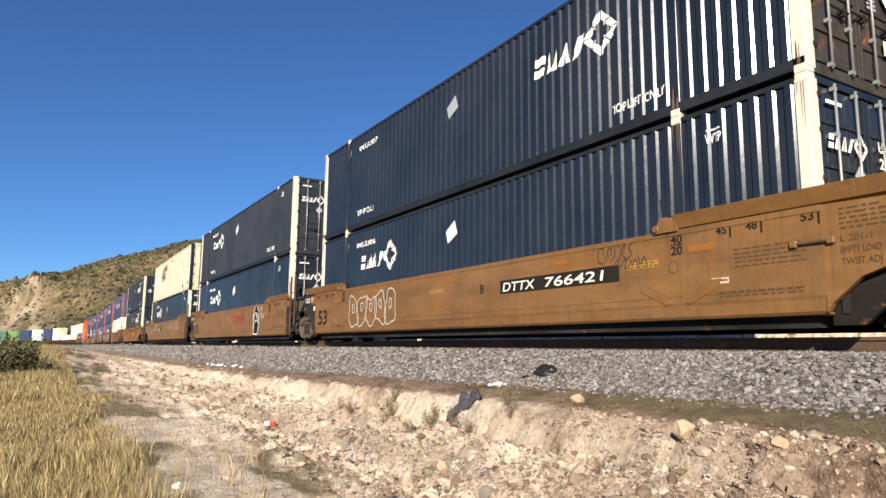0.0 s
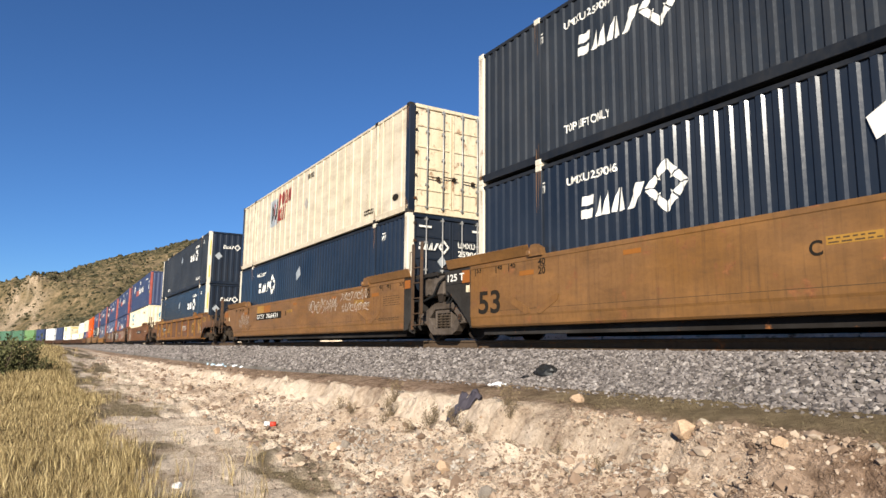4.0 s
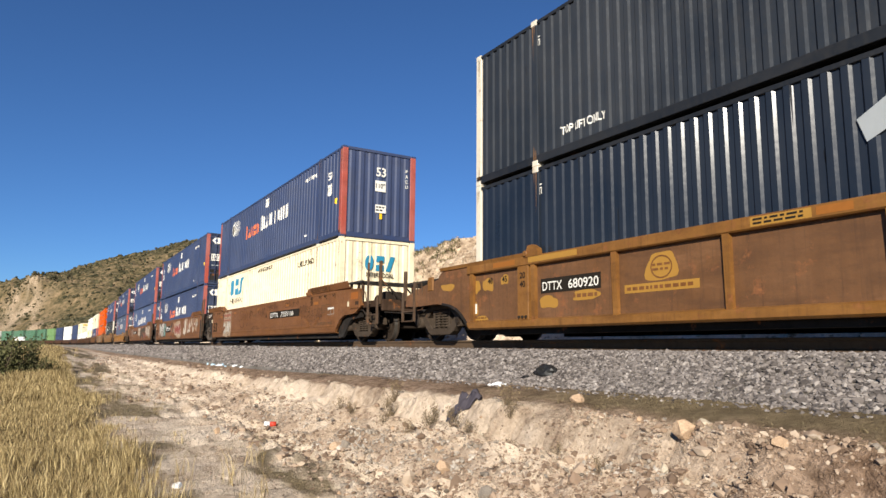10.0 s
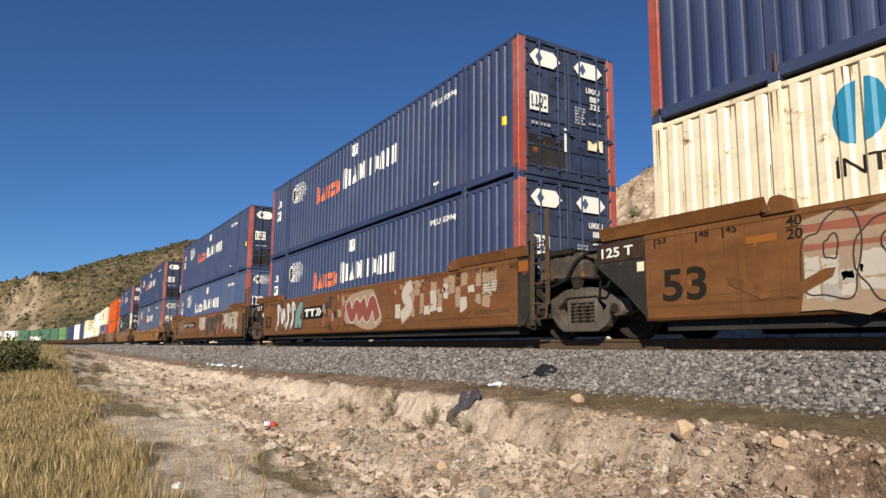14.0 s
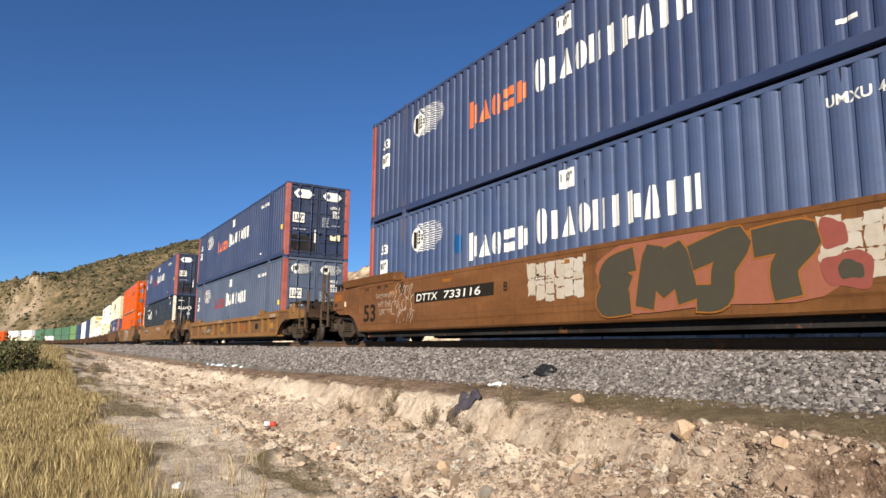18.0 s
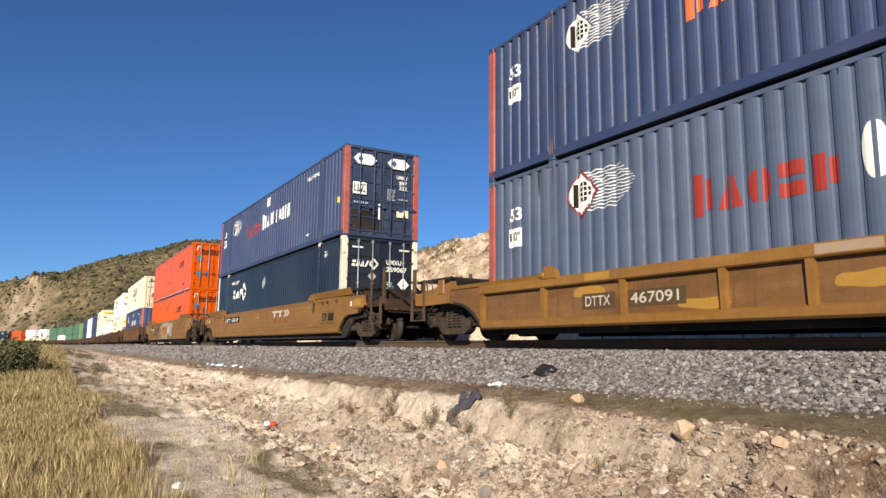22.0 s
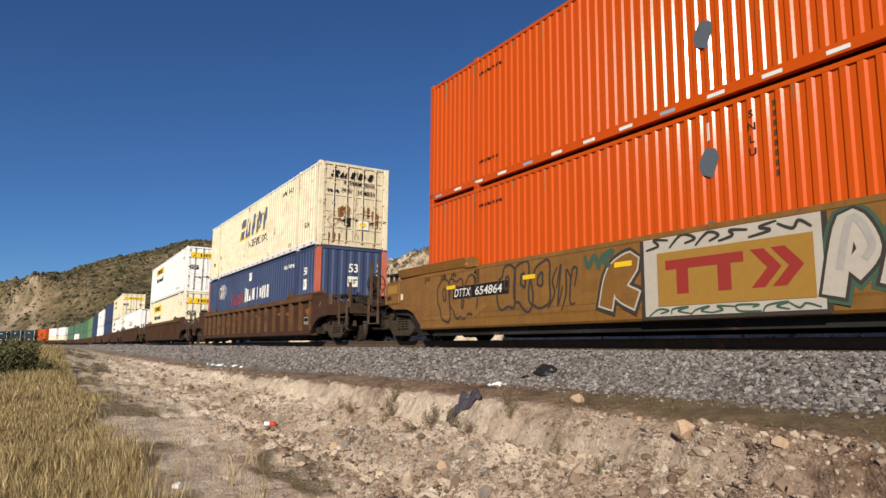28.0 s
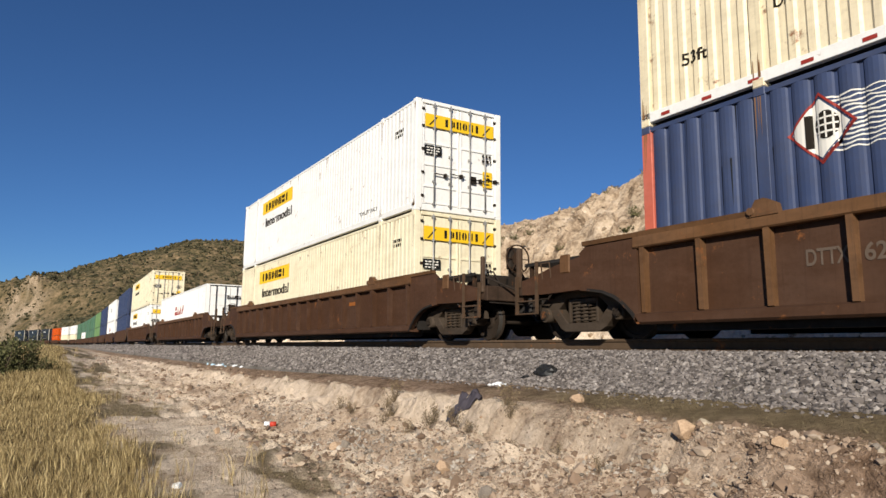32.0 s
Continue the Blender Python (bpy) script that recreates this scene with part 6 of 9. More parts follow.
def joint_front(put, top):
    """The front of a unit that carries the bogie it shares with the unit ahead."""
    for s in (-1, 1):
        put("end_gusset", prism(bm_new(), [(0.10, 0.22), (0.30, 0.26), (0.46, 0.50), (0.46, top - 0.02), (0.10, top - 0.005)], s * 1.34, s * 1.42), ENDGREY, "grime-grey end plate")
        put("reflector_panel", box(bm_new(), 0.14, 0.42, s * 1.421, s * 1.428, top - 0.26, top - 0.06), DULLAMBER)
        bm = bm_new()
        for lx, z0, z1 in ((0.55, 0.24, 2.28), (0.97, 0.60, 2.30)):
            box(bm, lx - 0.032, lx + 0.032, s * 1.40, s * 1.45, z0, z1)
        for z in (0.62, 0.98, 1.34, 1.70):
            tube(bm, (0.55, s * 1.43, z), (0.97, s * 1.43, z), 0.014, 6)
        path_tube(bm, [(0.97, s * 1.43, 0.62), (0.93, s * 1.44, 0.36), (0.60, s * 1.44, 0.34)], 0.014)
        path_tube(bm, [(0.40, s * 1.43, 1.66), (0.40, s * 1.43, 2.10), (0.55, s * 1.43, 2.10)], 0.012)
        put("ladder", bm, ENDPOST)
        put("stirrup_plate", prism(bm_new(), [(0.30, 0.22), (0.52, 0.16), (0.56, 0.42), (0.40, 0.50)], s * 1.33, s * 1.38), ENDGREY)
    bm = box(bm_new(), 0.50, 1.62, -1.22, 1.22, 1.02, 1.46, 0.03)
    for s in (-1, 1):
        for k in range(3):
            box(bm, 0.62 + 0.32 * k, 0.72 + 0.32 * k, s * 1.20, s * 1.25, 1.06, 1.42)
    box(bm, 1.5, 1.95, -0.9, 0.9, 1.10, 1.38, 0.03)
    put("end_box", bm, JOINTDUST, "dusty end box over the shared bogie")
    bm = bm_new()
    for k in range(9):
        box(bm, 0.42 + k * 0.12, 0.49 + k * 0.12, -1.28, 1.28, 1.50, 1.53)
    box(bm, 0.40, 1.50, -1.30, -1.27, 1.46, 1.54)
    box(bm, 0.40, 1.50, 1.27, 1.30, 1.46, 1.54)
    put("walkway_grating", bm, DARKEND)
    put("joint_casting", box(bm_new(), 1.0, 1.75, -0.35, 0.35, 0.66, 1.05, 0.05), STEEL)
    for s in (-1, 1):
        put("air_hose", path_tube(bm_new(), [(0.60, s * 1.38, 0.92), (1.0, s * 1.36, 0.90), (1.32, s * 1.30, 1.0), (1.52, s * 1.28, 1.28), (1.70, s * 1.2, 1.42), (2.0, s * 1.0, 1.46)], 0.028), BLACK)
        put("hanger", prism(bm_new(), [(1.30, 1.04), (1.56, 1.04), (1.50, 0.86), (1.36, 0.86)], s * 1.10, s * 1.18), STEEL)


def joint_rear(put, body, top):
    """The rear of a unit whose weight rests on the shared bogie behind it."""
    for s in (-1, 1):
        put("end_gusset", prism(bm_new(), [(0.10, 0.24), (0.16, 0.34), (0.62, 0.76), (1.10, 1.12), (1.10, top - 0.02), (0.10, top - 0.005)], s * 1.34, s * 1.42), ENDGREY, "grime-dark end plate")
        put("mark_panel", box(bm_new(), 0.12, 1.07, s * 1.421, s * 1.431, 1.18, top - 0.03, 0.004), DARKEND if body is YELLOWCAR else ENDRUST)
        put("end_patch", box(bm_new(), 0.12, 0.40, s * 1.430, s * 1.436, 1.18, top - 0.06), DULLAMBER if body is YELLOWCAR else ENDRUST)
        put("notice_plate", box(bm_new(), 0.13, 0.26, s * 1.421, s * 1.427, 0.98, 1.12), CREAM)
        put("grating_edge", box(bm_new(), 0.72, 1.30, s * 1.30, s * 1.40, top + 0.05, top + 0.09), DARKEND)
        put("side_bearing", box(bm_new(), 0.95, 1.4, s * 0.75, s * 1.05, 0.70, 0.95, 0.04), STEEL)
        put("air_hose", path_tube(bm_new(), [(0.80, s * 1.36, 0.98), (0.92, s * 1.40, 0.80), (1.10, s * 1.38, 0.80), (1.25, s * 1.2, 0.95)], 0.022), BLACK)
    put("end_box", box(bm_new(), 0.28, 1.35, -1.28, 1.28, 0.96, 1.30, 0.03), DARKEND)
    bm = bm_new()
    for k in range(9):
        box(bm, 0.3 + k * 0.11, 0.36 + k * 0.11, -1.30, 1.30, top + 0.04, top + 0.07)
    put("walkway_grating", bm, DARKEND)
    put("joint_casting", box(bm_new(), 1.2, 1.65, -0.28, 0.28, 0.70, 1.0, 0.05), STEEL)


def car_text(car, name, text, dx, z, h, material, w=None, lab="", y=-SIDE_Y - 0.006, weight=0.03):
    return part(name, flat(words(text, HX + dx, z, h, w, weight), y), material, car, lab)


def car_slab(car, name, x0, x1, z0, z1, material, lab="", lean=0.0, y=-SIDE_Y - 0.004):
    return part(name, flat(slab(bm_new(), HX + x0, HX + x1, z0, z1, lean), y), material, car, lab)


def quad_bm(*polys):
    bm = bm_new()
    for q in polys:
        quad(bm, q)
    return bm


def strip(bm, pts, width, y0, y1, closed=False, taper=False):
    """One mitred stroke through points in x and z; it rises from y0 to y1 along its length, so that it may cross itself."""
    if closed:
        pts = pts + pts[:2]
    n, left, right = len(pts), [], []
    for i, (x, z) in enumerate(pts):
        (ax, az), (bx, bz) = pts[max(0, i - 1)], pts[min(n - 1, i + 1)]
        d = Vector((bx - ax, bz - az))
        if d.length < 1e-6:
            d = Vector((1.0, 0.0))
        d.normalize()
        k = width / 2 * (0.35 + 0.65 * math.sin(math.pi * (i + 0.6) / (n + 0.2)) ** 0.4 if taper else 1.0)
        y = y0 + (y1 - y0) * i / max(1, n - 1)
        left.append(bm.verts.new((x - d.y * k, y, z + d.x * k)))
        right.append(bm.verts.new((x + d.y * k, y, z - d.x * k)))
    for i in range(n - 1):
        bm.faces.new((right[i], right[i + 1], left[i + 1], left[i]))
    return bm


def spline(pts, k=7):
    """Catmull-Rom curve through points."""
    p = [pts[0]] + list(pts) + [pts[-1]]
    out = []
    for i in range(1, len(p) - 2):
        for j in range(k):
            t = j / k
            out.append(tuple(0.5 * (2 * p[i][c] + (p[i + 1][c] - p[i - 1][c]) * t + (2 * p[i - 1][c] - 5 * p[i][c] + 4 * p[i + 1][c] - p[i + 2][c]) * t * t
                                    + (3 * p[i][c] - p[i - 1][c] - 3 * p[i + 1][c] + p[i + 2][c]) * t ** 3) for c in (0, 1)))
    out.append(tuple(pts[-1]))
    return out


STROKES = (((0.1, 0.05), (0.5, 0.95), (0.95, 0.62), (0.55, 0.30)), ((0, 0.85), (0.35, 0.25), (0.65, 0.75), (1, 0.15)), ((0.15, 0.0), (0.3, 0.7), (0.9, 1.0), (0.5, 0.45), (1.0, 0.1)),
           ((0.95, 0.1), (0.2, 0.2), (0.1, 0.8), (0.85, 0.85), (0.6, 0.5)), ((0, 0.05), (0.5, 0.45), (0.3, 0.95), (1.0, 0.75)), ((0.9, 1.0), (0.3, 0.75), (0.75, 0.35), (0.0, 0.0)), ((0.0, 0.5), (0.4, 1.0), (0.5, 0.1), (1.0, 0.55)))


def scrawl(car, name, x0, x1, z0, z1, material, strokes=5, width=0.03, seed=1, lab="", y=-SIDE_Y - 0.005):
    """Spray-can handwriting in smooth strokes that spell nothing."""
    rnd = random.Random(seed)
    bm = bm_new()
    w, h = (x1 - x0) / strokes, z1 - z0
    if strokes >= 40:
        # running hand: loops and hooks joined in two or three long strokes
        for a0, a1 in ((0, strokes // 2), (strokes // 2, strokes)):
            pts = []
            for i in range(a0, a1):
                ax, top = HX + x0 + i * w, rnd.choice((0.45, 0.55, 1.0))
                pts += [(ax, z0 + h * rnd.uniform(0.2, 0.35)), (ax + 0.55 * w, z0 + h * top), (ax + 0.30 * w, z0 + h * top * 0.9), (ax + 0.42 * w, z0 + h * rnd.uniform(-0.05, 0.2)), (ax + 0.8 * w, z0 + h * 0.25)]
            strip(bm, spline(pts, 5), width, y, y - 0.003)
        return part(name, bm, material, car, lab)
    for i in range(strokes):
        lo, hi = z0 + h * rnd.uniform(0, 0.15), z1 - h * rnd.uniform(0, 0.2)
        ax = HX + x0 + i * w
        pts = [(ax + (px + rnd.uniform(-0.08, 0.08)) * w * 1.05 + 0.12 * (pz - 0.5) * h, lo + (hi - lo) * (pz + rnd.uniform(-0.07, 0.07))) for px, pz in rnd.choice(STROKES)]
        strip(bm, spline(pts), width, y - 0.0012 * (i % 2), y - 0.0012 * (i % 2) - 0.001, taper=True)
    return part(name, bm, material, car, lab)


def fat_letters(car, x0, x1, z0, z1, n, fill, edge, seed=1, lab="bulging spray-painted shapes that spell nothing", third=None, halo=None, fat=0.40, rim=1.30, figures=STROKES):
    """Bubble-shaped sprayed figures: thick strokes on a wider outline."""
    rnd = random.Random(seed)
    w, h = (x1 - x0) / n, z1 - z0
    th = min(w * fat, h * 0.30)
    layers = [(edge, th * rim, 0.0052, "spray_outline"), (fill, th, 0.0082, "spray_fill")]
    if halo:
        layers.insert(0, (halo, th * 1.62, 0.0028, "spray_halo"))
    if third:
        layers.append((third, th * 0.34, 0.0112, "spray_shine"))
    made = [bm_new() for _ in layers]
    for i in range(n):
        ax, lo, hi = HX + x0 + (i - 0.1) * w + th * 0.42, z0 + th * 0.5, z1 - th * 0.5
        shape = rnd.choice(figures) if figures is STROKES else figures[i % len(figures)]
        pts = [(ax + (w * 1.2 - th * 0.84) * (px + rnd.uniform(-0.06, 0.06)), lo + (hi - lo) * min(1, max(0, pz + rnd.uniform(-0.05, 0.05)))) for px, pz in shape]
        pts = spline(pts, 6)
        for (m, k, off, nm), bm in zip(layers, made):
            q = pts if nm != "spray_shine" else [(x + th * 0.14, z + th * 0.12) for x, z in pts[2:-3]]
            ext = max(0.0, k - th) * 0.5 + 0.001
            d0, d1 = Vector((q[0][0] - q[1][0], q[0][1] - q[1][1])).normalized() * ext, Vector((q[-1][0] - q[-2][0], q[-1][1] - q[-2][1])).normalized() * ext
            q = [(q[0][0] + d0.x, q[0][1] + d0.y)] + q[1:-1] + [(q[-1][0] + d1.x, q[-1][1] + d1.y)]
            strip(bm, q, k, -SIDE_Y - off - 0.0010 * (i % 2), -SIDE_Y - off - 0.0010 * (i % 2) - 0.0008)
    for (m, k, off, nm), bm in zip(layers, made):
        part(nm, bm, m, car, lab if nm == "spray_outline" else "")


def loop_letters(car, x0, x1, z0, z1, n, material, width=0.045, seed=1, lab="outlined bubble shapes in spray paint"):
    """Hollow bubble figures: a closed wobbly outline with a small loop inside."""
    rnd = random.Random(seed)
    bm = bm_new()
    w = (x1 - x0) / n
    for i in range(n):
        cx, cz = HX + x0 + (i + 0.5) * w, (z0 + z1) / 2 + rnd.uniform(-0.05, 0.05)
        ph = [rnd.uniform(0, 6.28) for _ in range(3)]
        for rx, rz, off in ((w * 0.54, (z1 - z0) * 0.5, 0.0), (w * 0.13, (z1 - z0) * 0.14, 0.25)):
            pts = []
            for j in range(40):
                a = 2 * math.pi * j / 40
                r = 1 + 0.13 * math.sin(2 * a + ph[0]) + 0.12 * math.sin(3 * a + ph[1]) + 0.06 * math.sin(5 * a + ph[2])
                c, s_ = math.cos(a), math.sin(a)
                pts.append((cx + rx * r * math.copysign(abs(c) ** 0.75, c), cz + off * (z1 - z0) * 0.5 + rz * r * math.copysign(abs(s_) ** 0.75, s_)))
            strip(bm, pts, width, -SIDE_Y - 0.005 - 0.0012 * (i % 2), -SIDE_Y - 0.0058 - 0.0012 * (i % 2), closed=True)
    return part("spray_outline", bm, material, car, lab)


def ragged(bm, x0, x1, z0, z1, rnd, lean=0.0):
    """A brushed patch with uneven edges."""
    n, j = 4, 0.055 * min(x1 - x0, z1 - z0) + 0.008
    pts = [(x0 + (x1 - x0) * i / n, z0) for i in range(n)] + [(x1, z0 + (z1 - z0) * i / n) for i in range(n)]
    pts += [(x1 - (x1 - x0) * i / n, z1) for i in range(n)] + [(x0, z1 - (z1 - z0) * i / n) for i in range(n)]
    quad(bm, [(HX + x + lean * (z - z0) + rnd.uniform(-j, j), z + rnd.uniform(-j, j)) for x, z in pts])


def patchwork(car, x0, x1, z0, z1, seed, tones, fill=0.85):
    """Buffed-over figures: upright brushed strokes with ragged edges, cross strokes and flakes in several tones."""
    rnd = random.Random(seed)
    made = [bm_new() for _ in tones]
    x = x0
    while x < x1 - 0.12:
        w = rnd.uniform(0.15, 0.28)
        z, hi = z0 + rnd.uniform(0.0, 0.22) * (z1 - z0), z1 - rnd.uniform(0.0, 0.12) * (z1 - z0)
        while z < hi - 0.05:
            h = min(rnd.uniform(0.12, 0.34), hi - z)
            if rnd.random() < fill:
                ragged(rnd.choice(made), x, min(x + w, x1), z, z + h, rnd, rnd.uniform(-0.08, 0.08))
            z += h + 0.008
        if rnd.random() < 0.7:
            zc = rnd.uniform(z0 + 0.3 * (z1 - z0), z1 - 0.14)
            ragged(rnd.choice(made), x + w, min(x + w + rnd.uniform(0.06, 0.16), x1), zc, zc + rnd.uniform(0.08, 0.14), rnd)
        x += w + rnd.uniform(0.0, 0.06)
    for i, (bm, tone) in enumerate(zip(made, tones)):
        if bm.faces:
            part("flaked_patch", flat(bm, -SIDE_Y - 0.0034 - 0.0005 * i), tone, car, "brushed-over paint patches")
        else:
            bm.free()


def blob(car, name, cx, cz, rx, rz, material, seed=1, lab="", y=-SIDE_Y - 0.0022):
    """A patch of paint with an uneven round edge."""
    rnd = random.Random(seed)
    a1, a2, a3 = (rnd.uniform(0, 6.28) for _ in range(3))
    bm = bm_new()
    pts = []
    for j in range(28):
        a = 2 * math.pi * j / 28
        r = 1 + 0.10 * math.sin(2 * a + a1) + 0.10 * math.sin(3 * a + a2) + 0.06 * math.sin(5 * a + a3)
        c, s_ = math.cos(a), math.sin(a)
        pts.append((HX + cx + rx * r * math.copysign(abs(c) ** 0.7, c), cz + rz * r * math.copysign(abs(s_) ** 0.7, s_)))
    quad(bm, pts)
    return part(name, flat(bm, y), material, car, lab)


def usual_marks(car, number=None, plate=None, letter=None, letter_x=0, rear53=True, body_light=True, big53=False, top=1.50, body=YELLOWCAR):
    dz = top - 1.50
    for txt, x in (("53", -0.14), ("48", -0.86), ("45", -1.30)):
        car_text(car, "length_mark", txt, x, 1.34 + dz, 0.10, DARKGREY, 0.16)
        car_slab(car, "length_tick", x + 0.20, x + 0.228, 1.28 + dz, 1.46 + dz, DARKGREY)
    for txt, x in (("53", -16.02), ("48", -15.30), ("45", -14.88)):
        car_text(car, "length_mark", txt, x, 1.34 + dz, 0.10, DARKGREY, 0.16)
        car_slab(car, "length_tick", x - 0.06, x - 0.032, 1.28 + dz, 1.46 + dz, DARKGREY)
    for x in (-2.05, -14.05):
        car_text(car, "length_mark", "40", x, 1.31 + dz, 0.12, DARKGREY, 0.20)
        car_text(car, "length_mark", "20", x, 1.15 + dz, 0.12, DARKGREY, 0.20)
        car_slab(car, "length_tick", x - 0.01, x + 0.21, 1.283 + dz, 1.297 + dz, DARKGREY)
    for x in (-1.75, -14.60):
        car_slab(car, "reflector", x, x + 0.42, 1.16 + dz, 1.25 + dz, REFLECT_OLD)
    for x in (-4.6, -8.2, -12.0):
        car_slab(car, "reflector", x, x + 0.36, 1.26 + dz, 1.335 + dz, REFLECT_OLD)
    part("data_text", flat(rows_of_bars(bm_new(), HX - 1.05, HX - 0.1, 1.10 + dz, 5, 0.055, 0.018, 5)), STENCIL, car)
    part("data_text", flat(rows_of_bars(bm_new(), HX - 1.3, HX - 0.1, 0.56, 2, 0.05, 0.020, 6)), STENCIL, car)
    for xc in (-1.95, -14.2):
        for sx in (-1, 1):
            pad = [(0.10, 0.47), (0.22, 0.45), (0.66, 0.66), (0.70, 0.76), (0.58, 0.76), (0.12, 0.56)]
            part("jacking_pad", prism(bm_new(), [(HX + xc + sx * a, b) for a, b in pad], -SIDE_Y - 0.010, -SIDE_Y + 0.01), body, car)
    ring = [(HX - 2.02 + 0.085 * math.cos(0.35 * i), 0.98 + 0.085 * math.sin(0.35 * i)) for i in range(18)]
    part("stencil_ring", strip(bm_new(), ring, 0.012, -SIDE_Y - 0.004, -SIDE_Y - 0.005, closed=True), STENCIL, car)
    part("seam", flat(slab(bm_new(), -HX + 0.2, HX - 0.2, 0.545, 0.553), -SIDE_Y - 0.0015), STENCIL, car, "faint weld line")
    if rear53:
        car_text(car, "length_number", "53", -15.95 if big53 else -16.16, 0.52, 0.43, DARKGREY, 0.74, "stencilled number fifty-three")
    if plate:
        a, b = plate
        car_slab(car, "number_panel", a, b, 0.86, 1.12, DARKGREY, "brown-black number panel")
        k = min(1.0, (b - a) / 3.12)
        for name, text, x, w in (("car_mark", number[:4], 0.09, 0.95), ("car_number", number[5:], 1.32, 1.44)):
            bm = flat(words(text, HX + a + x * k, 0.905, 0.165, w * k, 0.012), -SIDE_Y - 0.007)
            for v in bm.verts:      # sloping figures
                v.co.x += 0.20 * (v.co.z - 0.905)
            part(name, bm, MARKWHITE, car)
    if letter:
        car_text(car, "unit_letter", letter, letter_x, 0.92, 0.17, DARKGREY)
    for x in (-2.9, -8.9):
        car_slab(car, "note_patch", x, x + 0.62, 1.02, 1.12, OCHREPATCH if body_light else BROWNCAR, y=-SIDE_Y - 0.0030)
        part("data_text", flat(rows_of_bars(bm_new(), HX + x + 0.02, HX + x + 0.60, 1.08, 2, 0.045, 0.018, 4)), STENCIL, car)


def three_bars(car, x0, x1, z0, z1, material, y=-SIDE_Y - 0.009):
    """The owner's mark as plain shapes: a long bar on two stems, and a pair of chevrons."""
    w, h = (x1 - x0) / 3, z1 - z0
    a = HX + x0
    bm = bm_new()
    slab(bm, a, a + 1.86 * w, z1 - 0.28 * h, z1)
    for i in range(2):
        slab(bm, a + (i + 0.28) * w, a + (i + 0.58) * w, z0, z1 - 0.28 * h)
    for k in (0.0, 0.42):
        c, m = a + (2.0 + k) * w, (z0 + z1) / 2
        quad(bm, [(c, z0), (c + 0.28 * w, z0), (c + 0.62 * w, m), (c + 0.34 * w, m)])
        quad(bm, [(c + 0.34 * w, m), (c + 0.62 * w, m), (c + 0.28 * w, z1), (c, z1)])
    return part("owner_mark", flat(bm, y), material, car, "owner mark in plain shapes")


# ================= the train, from its head to its tail =================
def ride(t):
    """Metres that the train has run since the clip's start."""
    return 7.08 * t + 0.5 * 0.47 / 12 * (min(max(t, 12.0), 24.0) - 12.0) ** 2 + 0.47 * max(0.0, t - 24.0)


TRAIN, WHEELSETS = [], []
FLOOR_Z = RAIL_TOP + 0.296


def set_stack(car, lower, upper, s, wheels=None):
    for ob, z in ((car, RAIL_TOP), (lower, FLOOR_Z), (upper, FLOOR_Z + CH)):
        if ob is None:
            continue
        ob["rest"] = z
        TRAIN.append((ob, s, -HX))
        x, y = at_run(s - HX)
        ob.matrix_basis = pose(x, y, z)
    if wheels:
        WHEELSETS.extend(wheels)


def again(ob):
    return copy_thing(ob, ob.matrix_basis.copy())


Y = "yellow-ochre steel well car with smooth sides, rust and spray paint"
# three-unit yellow car
c, w = well_car(Y, "smooth", YELLOWCAR, "solo", "joint")
usual_marks(c, "DTTX 766421", (-6.17, -3.05), "B", -6.85, big53=True)
loop_letters(c, -13.5, -10.6, 0.42, 1.22, 5, SPRAYPALE, 0.035, 3, "white outlined bubble letters in spray paint")
scrawl(c, "spray_scrawl", -3.5, -2.75, 1.14, 1.44, SPRAYDARK, 5, 0.022, 4)
scrawl(c, "spray_scrawl", -3.15, -2.5, 1.02, 1.24, SPRAYDARK, 4, 0.020, 5)
for k, line in enumerate(("L 201-1", "EMPTY LOAD", "TWIST ADJ")):
    car_text(c, "stencilled_line", line, 0.30, 1.04 - 0.13 * k, 0.075, STENCIL, 0.34 + 0.08 * min(k, 1), weight=0.0)
part("data_text", flat(rows_of_bars(bm_new(), HX + 0.30, HX + 0.80, 1.40, 5, 0.055, 0.022, 8)), STENCIL, c)
for x in (-0.28, 0.16):
    part("grab_bracket", box(bm_new(), HX + x, HX + x + 0.09, -SIDE_Y - 0.05, -SIDE_Y + 0.01, 1.03, 1.11, 0.01), YELLOWCAR, c)
part("grab_bar", box(bm_new(), HX - 0.20, HX + 0.17, -SIDE_Y - 0.045, -SIDE_Y - 0.022, 1.055, 1.085, 0.006), ENDPOST, c)
car_slab(c, "notice_plate", -1.40, -1.14, 0.69, 0.77, SPRAYPALE)
car_slab(c, "notice_stripe", -1.38, -1.16, 0.72, 0.745, MARKRED, y=-SIDE_Y - 0.0055)
navy_a = navy_box("doors", code="259046")
navy_b = navy_box("doors", code="259067", film=MARKGREY)
navy_top = navy_box("doors", code="259067", film=MARKGREY, ahead=True, end_paint=DOORDUST)
set_stack(c, navy_a, navy_top, -4.38, w)

c, w = well_car(Y, "smooth", YELLOWCAR, "joint", "joint")
usual_marks(c, letter="C", letter_x=-9.1, big53=True)
three_bars(c, -7.6, -5.65, 0.76, 1.18, MARKRED)
sole = [(-4.06, 0.34), (-3.80, 0.31), (-3.50, 0.34), (-3.40, 0.62), (-3.36, 0.95), (-3.44, 1.22), (-3.66, 1.44), (-3.86, 1.47), (-4.04, 1.30), (-4.16, 1.02), (-4.13, 0.68)]
sole = spline([(HX + x, z) for x, z in sole] + [(HX - 4.06, 0.34)], 4)[:-1]
part("spray_fill", flat(quad_bm(sole), -SIDE_Y - 0.0035), BLACK, c, "black sprayed sandal shape with white edges")
